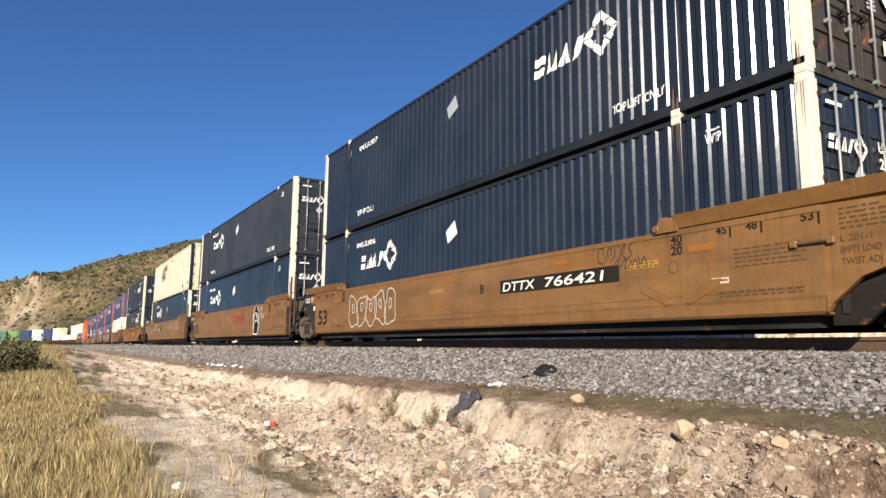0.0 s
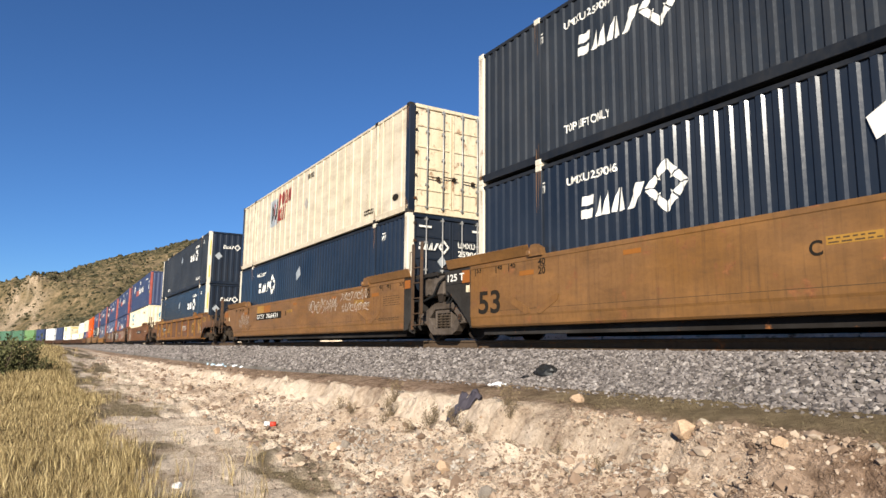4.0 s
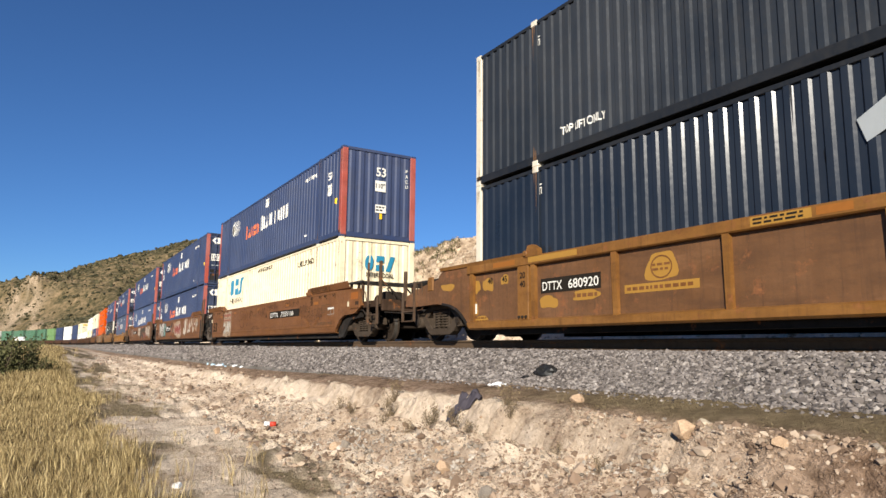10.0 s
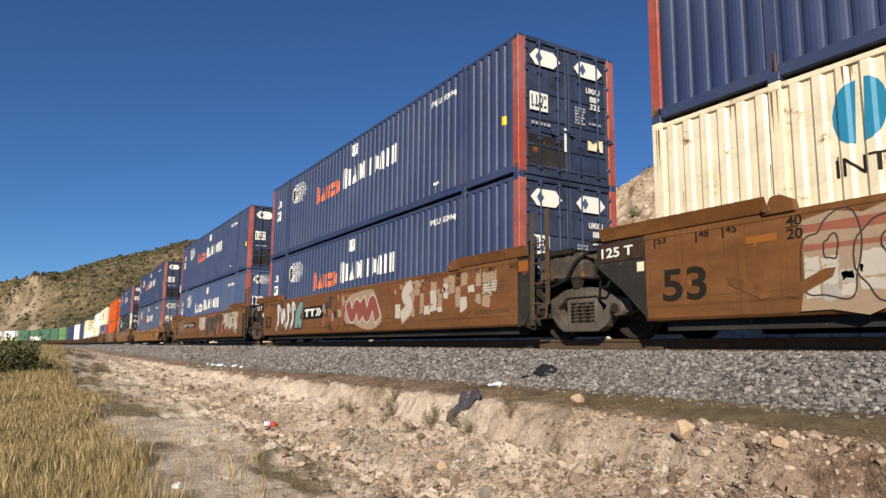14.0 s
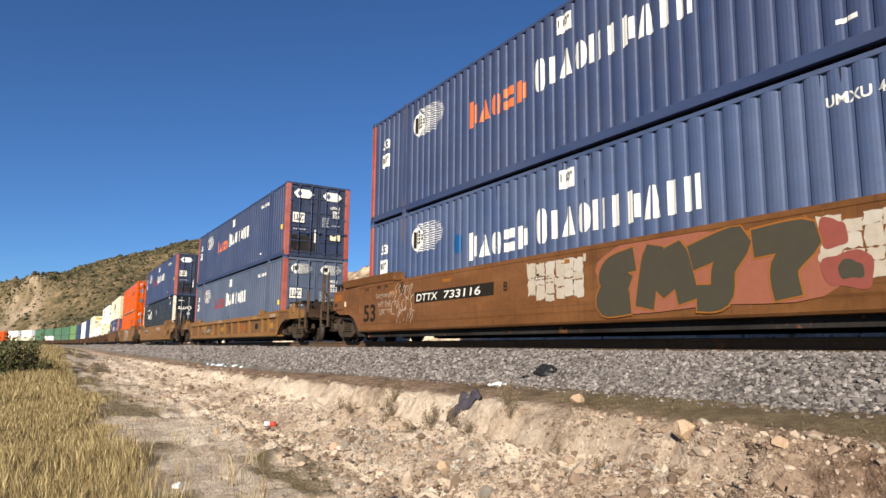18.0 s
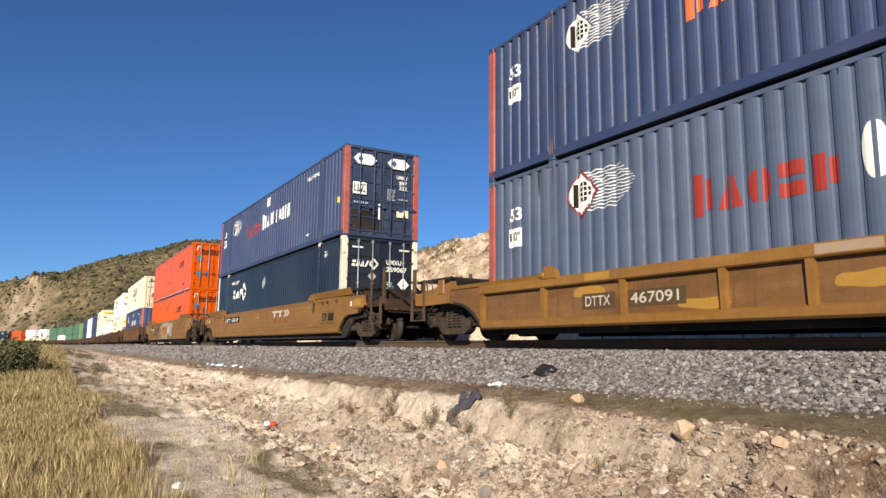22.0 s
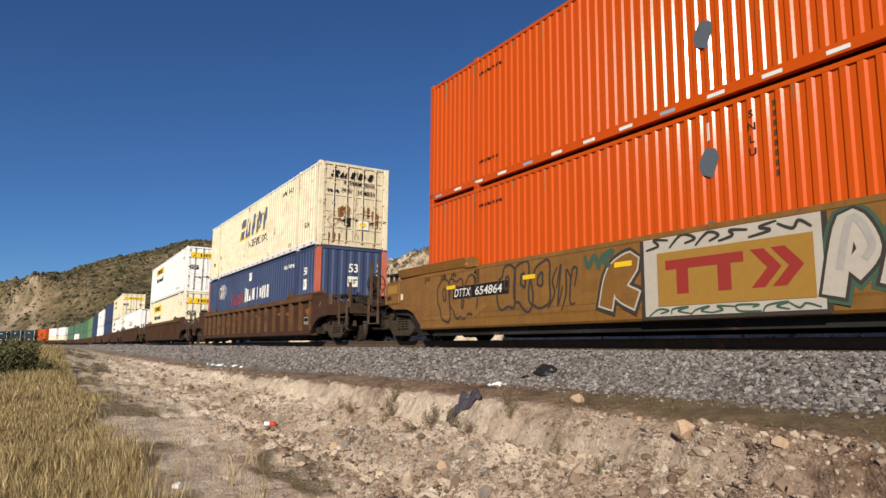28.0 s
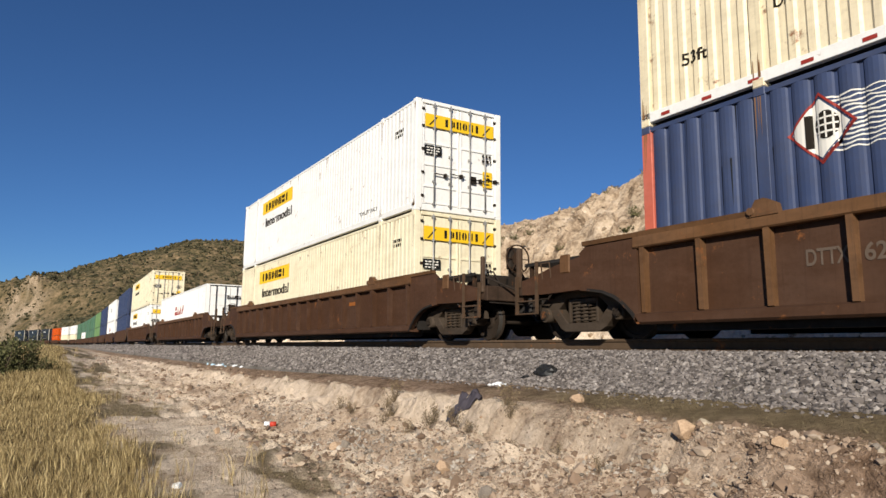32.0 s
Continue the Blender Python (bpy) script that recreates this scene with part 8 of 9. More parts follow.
R = "dark rust-brown ribbed steel well car with rubbed ribs"
c, w = well_car(R, "ribbed", RUSTCAR, "solo", "solo", rib=RUSTRIB, chord=RUSTRIB, ribs_every=1.0)
for x in (-6.85, -9.85):
    car_slab(c, "reflector", x, x + 0.5, 1.0, 1.09, BRASS, y=-1.327)
car_slab(c, "notice_plate", -11.8, -11.4, 0.72, 0.98, RUSTRIB, y=-1.327)
part("splice_plate", box(bm_new(), HX - 8.40, HX - 8.142, -1.443, -1.32, 0.36, 1.332, 0.01), RUSTCAR, c)
car_text(c, "car_mark", "DTTX", -13.68, 0.82, 0.19, FADEDMARK, 0.5, "", -1.332)
car_text(c, "car_number", "620132", -13.02, 0.82, 0.19, FADEDMARK, 0.74, "", -1.332)
for x, z, rx, rz in ((-0.46, 0.98, 0.26, 0.11), (-0.32, 0.62, 0.15, 0.13), (-3.56, 1.01, 0.23, 0.05), (-2.6, 0.98, 0.2, 0.05)):
    blob(c, "rust_patch", x, z, rx, rz, REFLECT_OLD, int(-x * 37), "bare rust patch", -1.3255)
car_slab(c, "data_plate", -0.88, -0.46, 0.57, 0.81, SPRAYGREY, "framed data plate", y=-1.3285)
car_slab(c, "data_pane", -0.85, -0.49, 0.66, 0.785, DARKGREY, y=-1.3315)
part("data_text", flat(rows_of_bars(bm_new(), HX - 0.85, HX - 0.49, 0.60, 1, 0.06, 0.03, 3), -1.3315), DARKGREY, c)
part("stencil_ring", strip(bm_new(), [(HX + 0.85 + 0.07 * math.cos(0.35 * i), 1.16 + 0.07 * math.sin(0.35 * i)) for i in range(18)], 0.012, -1.4275, -1.428, closed=True), SPRAYGREY, c)
blue_k = blue_box("corrugated", MARKRED, BLUE_MID, code="898", core=True, post=POSTCORAL)
set_stack(c, blue_k, swift_box(), -224.0, w)

rust_car, w = well_car(R, "ribbed", RUSTCAR, "solo", "solo", rib=RUSTCAR, chord=RUSTRIB, ribs_every=1.0)
car_slab(rust_car, "reflector", -3.85, -3.4, 1.0, 1.1, DULLAMBER, y=-1.327)
hunt_a, hunt_b = hunt_box(WHITE, WHITE), hunt_box(OFFWHITE, OFFWHITE)
set_stack(rust_car, hunt_b, hunt_a, -247.42, w)

# farther cars, never near the camera
def far_car():
    car = thing("well_car", "rust-brown steel well car far down the track", "well car", "cars of the train")
    for s in (-1, 1):
        sec = [(1.335, 1.5), (1.43, 1.5), (1.42, 0.43), (1.33, 0.22), (1.15, 0.20), (1.31, 0.30), (1.35, 0.43), (1.335, 1.42)]
        part("side_wall", loft_x(bm_new(), [(s * y, z) for y, z in sec], -HX - 0.3, HX + 0.25), RUSTCAR, car)
        for k in range(8):
            part("rib", box(bm_new(), HX - 0.2 - 2.0 * k, HX - 0.1 - 2.0 * k, s * 1.415, s * 1.45, 0.32, 1.42), RUSTRIB, car)
        for e in (-1, 1):
            part("end_gusset", prism(bm_new(), [(e * (HX + 0.12), 0.21), (e * (HX + 0.40), 0.21), (e * (HX + 0.82), 0.80), (e * (HX + 3.04), 0.84), (e * (HX + 3.04), 1.05), (e * (HX + 1.3), 1.44), (e * (HX + 0.12), 1.49)], s * 1.32, s * 1.42), RUSTCAR, car)
    part("well_floor", box(bm_new(), -HX, HX, -1.3, 1.3, 0.2, 0.293), DARKEND, car)
    for e in (-1, 1):
        part("end_deck", box(bm_new(), e * (HX + 0.2), e * (HX + 3.0), -1.33, 1.33, 0.90, 1.03), DARKEND, car)
        part("center_sill", box(bm_new(), e * (HX + 0.2), e * (HX + 3.75), -0.25, 0.25, 0.55, 0.9), DARKEND, car)
        x = e * (HX + 1.66)
        bog = part("bogie", box(bm_new(), x - 0.22, x + 0.22, -1.05, 1.05, 0.42, 0.88), STEEL, car)
        for s in (-1, 1):
            part("side_frame", prism(bm_new(), [(x - 1.12, 0.4), (x - 0.42, 0.8), (x + 0.42, 0.8), (x + 1.12, 0.4), (x + 0.42, 0.17), (x - 0.42, 0.17)], s * 0.97, s * 1.14), STEEL, bog)
        for cx in (x - 0.89, x + 0.89):
            bm = bm_new()
            for s in (-1, 1):
                lathe_y(bm, [(s * 0.69, 0.46), (s * 0.72, 0.44), (s * 0.82, 0.43), (s * 0.80, 0.2)], cx, 0.44, 20)
            tube(bm, (cx, -1, 0.44), (cx, 1, 0.44), 0.07, 8)
            part("wheelset", bm, STEEL, bog)
    return car


white_box = plain_box("plain white freight container with a small red word", WHITE, MARKRED)
set_stack(again(rust_car), white_box, None, -271.0)
set_stack(again(rust_car), again(hunt_a), again(hunt_b), -293.8)
dark_blue = plain_box("plain blue freight container", BLUE, None)
grey_white = plain_box("pale grey freight container with blue word", WHITE, MARKBLUE)
green_box = plain_box("dark green freight container", GREEN, None)
light_green = plain_box("light green freight container", LIGHTGREEN, None)
yellowed = plain_box("yellowed white freight container", OFFWHITE, None)
plain_orange = plain_box("plain orange freight container", ORANGE, None)
plain_navy = plain_box("plain navy freight container with pale posts", NAVY, MARKWHITE, 0.3, POSTWHITE)
far_one = far_car()
set_stack(far_one, again(dark_blue), dark_blue, -314.5)
FAR = ((white_box, grey_white, -336.5), (dark_blue, dark_blue, -357.0), (light_green, light_green, -377.5), (green_box, green_box, -397.5), (green_box, green_box, -418.0),
       (white_box, green_box, -438.5), (green_box, green_box, -459.0), (yellowed, white_box, -482.0), (yellowed, white_box, -505.0), (plain_orange, plain_orange, -528.5),
       (plain_navy, plain_navy, -552.0), (plain_navy, plain_navy, -575.5), (plain_navy, plain_navy, -599.0))
placed = {dark_blue, white_box}
for lo, hi, s in FAR:
    pair = []
    for ob in (lo, hi):
        pair.append(again(ob) if ob in placed else ob)
        placed.add(ob)
    set_stack(again(far_one), pair[0], pair[1], s)


# ================= loose stone, grass and scrub =================
ICO_V = None


def ico():
    bm = bm_new()
    bmesh.ops.create_icosphere(bm, subdivisions=1, radius=1.0)
    v = np.array([tuple(q.co) for q in bm.verts])
    f = np.array([[q.index for q in p.verts] for p in bm.faces])
    bm.free()
    return v, f


ICO_V, ICO_F = ico()


def pebbles(name, pos, size, material, seed=0, flat_z=0.7, chunky=0.28):
    """Many angular stones in one mesh."""
    rng = np.random.default_rng(seed)
    n, k = len(pos), len(ICO_V)
    V = ICO_V[None] * (1 + chunky * rng.normal(size=(n, k, 1)).clip(-1.6, 1.6))
    V = V * (size[:, None, None] * rng.uniform(0.6, 1.25, (n, 1, 3)))
    V[:, :, 2] *= flat_z
    a = rng.uniform(0, 2 * math.pi, n)
    c, s = np.cos(a)[:, None], np.sin(a)[:, None]
    X, Yv = V[:, :, 0] * c - V[:, :, 1] * s, V[:, :, 0] * s + V[:, :, 1] * c
    V = np.stack([X, Yv, V[:, :, 2]], 2) + pos[:, None, :]
    F = (ICO_F[None] + (np.arange(n) * k)[:, None, None]).reshape(-1, 3)
    return raw_mesh(name, V.reshape(-1, 3), F, material)


BALLAST_O = np.array([1.30, 1.86, 2.30, 2.80, 3.05])
BALLAST_Z = np.array([1.47, 1.455, 1.24, 1.00, 0.86])


def ballast_points(rng, n, xa, xb, oa=1.35, ob=3.0):
    x = rng.uniform(xa, xb, n)
    o = rng.uniform(oa, ob, n)
    z = np.interp(o, BALLAST_O, BALLAST_Z)
    return np.stack([x, track_y(x) - o, z], 1), o


rng = np.random.default_rng(5)
parts_xyz, parts_r = [], []
for n, xa, xb, oa, ob, r0, r1 in ((8500, -5.5, 0.5, 1.35, 3.0, 0.023, 0.042), (9000, -9.0, -5.0, 1.35, 3.0, 0.020, 0.035), (15000, -26.0, -9.0, 1.35, 3.0, 0.027, 0.045), (9500, -60.0, -26.0, 1.35, 3.0, 0.04, 0.065), (6500, -160.0, -60.0, 1.35, 2.9, 0.07, 0.12), (3500, 0.5, 12.0, 1.35, 3.0, 0.03, 0.055)):
    q, _ = ballast_points(rng, n, xa, xb, oa, ob)
    q[:, 2] += 0.4 * r0
    parts_xyz.append(q)
    parts_r.append(rng.uniform(r0, r1, n) + (r1 - r0) * 0.9 * (rng.uniform(0, 1, n) > 0.96))
q, _ = ballast_points(rng, 450, -12.0, 1.0, 2.9, 3.25)
q[:, 2] = land(q[:, 0], q[:, 1]) + 0.004
parts_xyz.append(q)
parts_r.append(rng.uniform(0.012, 0.028, len(q)))
q, _ = ballast_points(rng, 1500, -20.0, 1.0, 1.35, 3.0)
q[:, 1] = 2 * track_y(q[:, 0]) - q[:, 1]
parts_xyz.append(q)
parts_r.append(rng.uniform(0.025, 0.05, len(q)))
bp, bs = np.concatenate(parts_xyz), np.concatenate(parts_r)
st = new("ballast_stones", pebbles("ballast_stones", bp, bs, BALLAST_STONE, 6))
tagged(st, "crushed grey ballast stones heaped beside the rails", "ballast", kind="stuff")

# the ballast stones that lie nearest, one by one
stone_meshes = [pebbles("stone", np.zeros((1, 3)), np.array([1.0]), BALLAST_STONE, 200 + i, 0.75) for i in range(14)]
near_pts = ballast_points(rng, 290, -7.5, -2.4, 1.8, 2.95)[0]
for i, q in enumerate(near_pts):
    o = new("stone", stone_meshes[i % 14])
    s = rng.uniform(0.024, 0.042)
    o.parent = ballast
    o.matrix_basis = Matrix.Translation(Vector(q) + Vector((0, 0, 0.012))) @ Euler(rng.uniform(0, 6.28, 3)).to_matrix().to_4x4() @ Matrix.Diagonal((s, s, s * 0.8, 1))

# crumbs and clods of the cut bank
def bank_points(n, xa, xb, oa, ob, seed):
    g = np.random.default_rng(seed)
    x = xb - (xb - xa) * g.uniform(0, 1, n) ** 1.5
    o = g.uniform(oa, ob, n)
    y = track_y(x) - o
    return np.stack([x, y, land(x, y)], 1)


g = np.random.default_rng(15)
BANK_ZONES = ((9000, -22.0, -4.0, 4.45, 6.0, 0.007, 0.020), (11000, -6.0, -1.0, 3.75, 6.0, 0.007, 0.022), (6000, -24.0, -1.5, 4.9, 8.0, 0.006, 0.017), (2200, -16.0, -1.2, 4.4, 5.9, 0.014, 0.036), (2500, -1.0, 9.0, 3.8, 7.0, 0.008, 0.03), (1500, -5.5, -1.2, 3.8, 5.6, 0.016, 0.048), (700, -13.0, -4.0, 5.3, 6.3, 0.022, 0.05), (9000, -8.5, -3.0, 4.1, 6.4, 0.005, 0.014), (900, -60.0, -18.0, 3.5, 7.0, 0.03, 0.09), (260, -16.0, -2.0, 4.2, 6.2, 0.045, 0.085))
bank_xyz = [bank_points(z[0], *z[1:5], 11 + i) for i, z in enumerate(BANK_ZONES)]
bsz = np.concatenate([z[5] + (z[6] - z[5]) * g.uniform(0, 1, z[0]) ** 2.0 for z in BANK_ZONES])
GULLY_STONE = mineral("gully_stone", [(0.1, (0.16, 0.132, 0.103)), (0.5, (0.30, 0.255, 0.205)), (0.85, (0.44, 0.385, 0.32)), (0.97, (0.60, 0.55, 0.48))], scale=9.0, per_island=0.8, bump_s=0.3)
cl = np.random.default_rng(19)
gx = np.concatenate([cl.normal(-8.6, 0.9, 500), cl.normal(-6.4, 0.5, 260), cl.normal(-4.6, 0.5, 220), cl.normal(-13.5, 1.4, 350)])
go = np.concatenate([cl.normal(5.15, 0.22, 500), cl.normal(5.0, 0.2, 260), cl.normal(4.45, 0.16, 220), cl.normal(5.0, 0.25, 350)])
gy = track_y(gx) - go
gm = pebbles("gully_gravel", np.stack([gx, gy, land(gx, gy) + 0.008], 1), 0.012 + 0.022 * cl.uniform(0, 1, len(gx)) ** 1.7, GULLY_STONE, 18, 0.8)
tagged(new("gully_gravel", gm), "loose grey stones washed into the foot of the bank", "gravel", kind="stuff")
st = new("bank_rubble", pebbles("bank_rubble", np.concatenate(bank_xyz), bsz, BANK_STONE, 16, 0.78))
tagged(st, "pale and brown rubble strewn over the cut bank", "rubble", kind="stuff")

ROCK_PALE = mineral("pale_limestone", [(0.3, (0.34, 0.27, 0.19)), (0.6, (0.52, 0.44, 0.33)), (0.8, (0.66, 0.59, 0.48))], 14.0)
ROCK_TAN = mineral("tan_boulder", [(0.3, (0.26, 0.175, 0.11)), (0.55, (0.46, 0.32, 0.205)), (0.8, (0.62, 0.48, 0.34))], 8.0)
ROCK_GREY = mineral("grey_rock", [(0.3, (0.12, 0.098, 0.076)), (0.6, (0.26, 0.22, 0.178)), (0.8, (0.40, 0.35, 0.29))], 12.0)


def rock(x, y, size, material, label, seed, flat_z=0.72, sink=0.35):
    bm = bm_new()
    bmesh.ops.create_icosphere(bm, subdivisions=3, radius=1.0)
    rnd = random.Random(seed)
    planes = [(Vector((rnd.uniform(-1, 1), rnd.uniform(-1, 1), rnd.uniform(-0.6, 1))).normalized(), rnd.uniform(0.48, 0.82)) for _ in range(13)]
    off = Vector((seed * 3.1, seed * 1.7, 0))
    for v in bm.verts:
        for nrm, d in planes:
            k = v.co.dot(nrm) - d
            if k > 0:
                v.co -= nrm * k
        v.co *= 1 + 0.05 * noise.noise(v.co * 2.2 + off) + 0.025 * noise.noise(v.co * 7 + off)
        v.co.z *= flat_z
    ob = link_bm("rock", bm, material)
    z = float(land(x, y))
    ob.matrix_basis = pose(x, y, z + size * flat_z * (1 - sink) * 0.6, 0, 0, rnd.uniform(0, 360)) @ Matrix.Diagonal((size, size * rnd.uniform(0.75, 1.0), size, 1))
    return tagged(ob, label, "rock", "rocks on the bank")


rock(-4.09, 4.93, 0.125, ROCK_TAN, "angular tan boulder on the edge of the bank", 1, 0.85)
rock(-5.05, 5.25, 0.07, ROCK_TAN, "small tan rock on the dirt shelf", 2)
rock(-6.09, 5.48, 0.11, ROCK_TAN, "rounded tan rock on the dirt shelf", 3, 0.6)
rock(-3.79, 4.56, 0.055, ROCK_PALE, "pale chip of rock in the bank", 4)
rock(-4.03, 4.57, 0.06, ROCK_PALE, "pale chip of rock in the bank", 5, 1.0)
rock(-5.48, 3.78, 0.13, ROCK_GREY, "brown-grey rock half buried below the bank", 6, 0.6)
rock(-6.27, 3.79, 0.13, ROCK_TAN, "rounded brown rock below the bank", 7, 0.75)
rock(-8.88, 3.69, 0.16, ROCK_TAN, "rounded tan rock beside the dirt path", 8, 0.8)
rock(-6.9, 4.1, 0.10, ROCK_TAN, "tan rock at the foot of the bank", 9, 0.6)
g2 = random.Random(77)
for i in range(120):
    x = -1.6 - 20.0 * g2.random() ** 1.5
    o = g2.uniform(3.9, 6.6) if i % 3 else g2.uniform(3.7, 4.3)
    size = 0.022 + 0.06 * g2.random() ** 2
    mt, lb = g2.choice(((ROCK_PALE, "pale limestone rock lying on the bank"), (ROCK_GREY, "grey rock lying on the bank"), (ROCK_TAN, "tan rock lying on the bank"), (ROCK_GREY, "grey rock lying on the bank")))
    rock(x, float(track_y(x)) - o, size, mt, lb, 20 + i, g2.uniform(0.55, 0.95))


# broken rock and low scrub all over the cutting
FACE_STONE = mineral("cutting_rock", [(0.1, (0.15, 0.108, 0.068)), (0.45, (0.33, 0.25, 0.168)), (0.8, (0.50, 0.405, 0.29)), (0.97, (0.66, 0.57, 0.44))], scale=3.0, per_island=0.65, bump_s=0.6, bump_d=0.05)
cg = np.random.default_rng(61)
n_face = 6000
cx = -1.0 - 46.0 * cg.uniform(0, 1, n_face) ** 1.35
cf = cg.uniform(7.0, 15.5, n_face)
cy = track_y(cx) + cf
cs = (0.025 + 0.085 * cg.uniform(0, 1, n_face) ** 3) * (1 + 0.012 * (-cx))
fm = pebbles("cutting_rubble", np.stack([cx, cy, land(cx, cy) - 0.3 * cs], 1), cs, FACE_STONE, 62, 0.85, 0.3)
tagged(new("cutting_rubble", fm), "broken pale rock covering the face of the cutting", "rubble", kind="stuff")

# ---- dry grass ----
STRAW = leafy("dry_grass_blade", [(0.0, (0.070, 0.046, 0.019)), (0.35, (0.185, 0.130, 0.054)), (0.7, (0.355, 0.268, 0.122)), (1.0, (0.60, 0.48, 0.25))])
OLIVE = leafy("olive_dry_grass", [(0.0, (0.085, 0.064, 0.034)), (0.5, (0.155, 0.120, 0.065)), (1.0, (0.25, 0.20, 0.11))])


def blades(name, pos, height, material, seed, width=0.006, lean=0.45):
    """Bent blades, three points high, in one mesh."""
    r = np.random.default_rng(seed)
    n = len(pos)
    a, b = r.uniform(0, 2 * math.pi, n), r.uniform(0, 2 * math.pi, n)
    h = height * r.uniform(0.35, 1.25, n)
    ln = lean * h * r.uniform(0.2, 1.0, n)
    side = np.stack([np.cos(a), np.sin(a), np.zeros(n)], 1) * (width * r.uniform(0.6, 1.4, n) * (1 + 0.09 * np.hypot(pos[:, 0], pos[:, 1])))[:, None]
    tip = np.stack([np.cos(b) * ln, np.sin(b) * ln, h], 1)
    mid = np.stack([np.cos(b) * ln * 0.3, np.sin(b) * ln * 0.3, h * 0.55], 1)
    V = np.stack([pos - side, pos + side, pos + mid + side * 0.7, pos + mid - side * 0.7, pos + tip], 1).reshape(-1, 3)
    i = np.arange(n) * 5
    F = [(k, k + 1, k + 2, k + 3) for k in i] + [(k + 3, k + 2, k + 4) for k in i]
    return raw_mesh(name, V, F, material)


def tuft_points(n, xa, xb, ya, yb, seed, keep, spread=0.09, per=14, power=1.6):
    """Points in tufts, kept where the mask function says so."""
    r = np.random.default_rng(seed)
    m = n // per
    cx = xb - (xb - xa) * r.uniform(0, 1, m) ** power
    cy = r.uniform(ya, yb, m)
    ok = r.uniform(0, 1, m) < keep(cx, cy)
    cx, cy = cx[ok], cy[ok]
    x = np.repeat(cx, per) + r.normal(0, spread, len(cx) * per)
    y = np.repeat(cy, per) + r.normal(0, spread, len(cx) * per)
    return np.stack([x, y, land(x, y) - 0.01], 1)


def meadow_mask(x, y):
    o = track_y(x) - y
    edge = step(7.62, 8.02, o + 0.50 * fbm(x * 0.6, y * 0.6, 3, 131))
    near_eye = step(0.5, 1.1, np.hypot(x, y))
    return near_eye * np.clip(edge * (0.35 + 0.9 * step(-0.25, 0.35, fbm(x * 0.45, y * 0.45, 3, 133))) + 0.012 * step(6.2, 7.0, o), 0, 1)


mp = tuft_points(330000, -48.0, -4.5, -4.5, 2.6, 21, meadow_mask, 0.08, 16)
mh = 0.11 + 0.20 * step(-0.3, 0.4, fbm(mp[:, 0] * 0.4, mp[:, 1] * 0.4, 3, 135))
mp = np.concatenate([mp, tuft_points(60000, -4.6, 10.0, -10.0, 2.2, 29, meadow_mask, 0.09, 16, 1.0), tuft_points(50000, -30.0, -4.4, -12.0, -4.4, 30, meadow_mask, 0.09, 16, 1.0)])
mh = 0.11 + 0.20 * step(-0.3, 0.4, fbm(mp[:, 0] * 0.4, mp[:, 1] * 0.4, 3, 135))
gr = new("dry_grass", blades("dry_grass", mp, mh, STRAW, 22, 0.0022, 0.55))
tagged(gr, "knee-high straw-yellow dry grass beside the path", "grass", kind="stuff")


def verge_mask(x, y):
    o = track_y(x) - y
    return (0.25 + 0.65 * step(-9.5, -5.5, x)) * step(2.7, 2.95, o) * step(4.3, 3.8, o) * step(-0.3, 0.2, fbm(x * 0.8, y * 1.2, 3, 137)) + 0.55 * step(5.4, 6.2, o) * step(0.08, 0.3, fbm(x * 0.38, y * 1.5, 4, 107, 0.6)) + 0.6 * step(5.9, 6.5, o) * step(-0.15, 0.15, fbm(x * 0.5, y * 1.6, 3, 105))


vp = tuft_points(90000, -34.0, 1.0, 1.2, 6.4, 23, verge_mask, 0.10, 12)
gr = new("verge_grass", blades("verge_grass", vp, np.full(len(vp), 0.034), OLIVE, 24, 0.0022, 1.3))
tagged(gr, "short olive-brown withered grass on the dirt shelf", "grass", kind="stuff")

def brow_mask(x, y):
    f = y - track_y(x)
    patch = step(0.05, 0.35, fbm(x * 0.35, y * 0.35, 3, 139) + 0.5 * step(-15, -4, x) - 0.1)
    return 0.9 * step(7.5, 12.5, f + 2.0 * fbm(x * 0.5, y * 0.5, 3, 141)) * patch


SCRUB = leafy("olive_scrub_blade", [(0.0, (0.045, 0.040, 0.018)), (0.5, (0.105, 0.090, 0.040)), (1.0, (0.21, 0.175, 0.085))])
wp = tuft_points(110000, -46.0, -1.0, 16.0, 29.0, 25, brow_mask, 0.16, 18, 1.3)
tagged(new("brow_grass", blades("brow_grass", wp, np.full(len(wp), 0.17), SCRUB, 26, 0.006, 1.2)), "olive and straw-coloured scrub grass on the brow of the cutting", "grass", kind="stuff")

# ---- bushes ----
LEAF_GREEN = leafy("scrub_leaf", [(0.0, (0.036, 0.038, 0.014)), (0.5, (0.076, 0.078, 0.028)), (1.0, (0.140, 0.132, 0.056))])
LEAF_DRY = leafy("dry_scrub_leaf", [(0.0, (0.09, 0.065, 0.035)), (0.5, (0.17, 0.125, 0.07)), (1.0, (0.27, 0.20, 0.11))])
LEAF_OLIVE = leafy("olive_scrub_leaf", [(0.0, (0.066, 0.064, 0.026)), (0.5, (0.125, 0.116, 0.050)), (1.0, (0.21, 0.185, 0.085))])
TWIG = mineral("twig_bark", [(0.3, (0.07, 0.05, 0.035)), (0.7, (0.17, 0.125, 0.085))], 20.0)


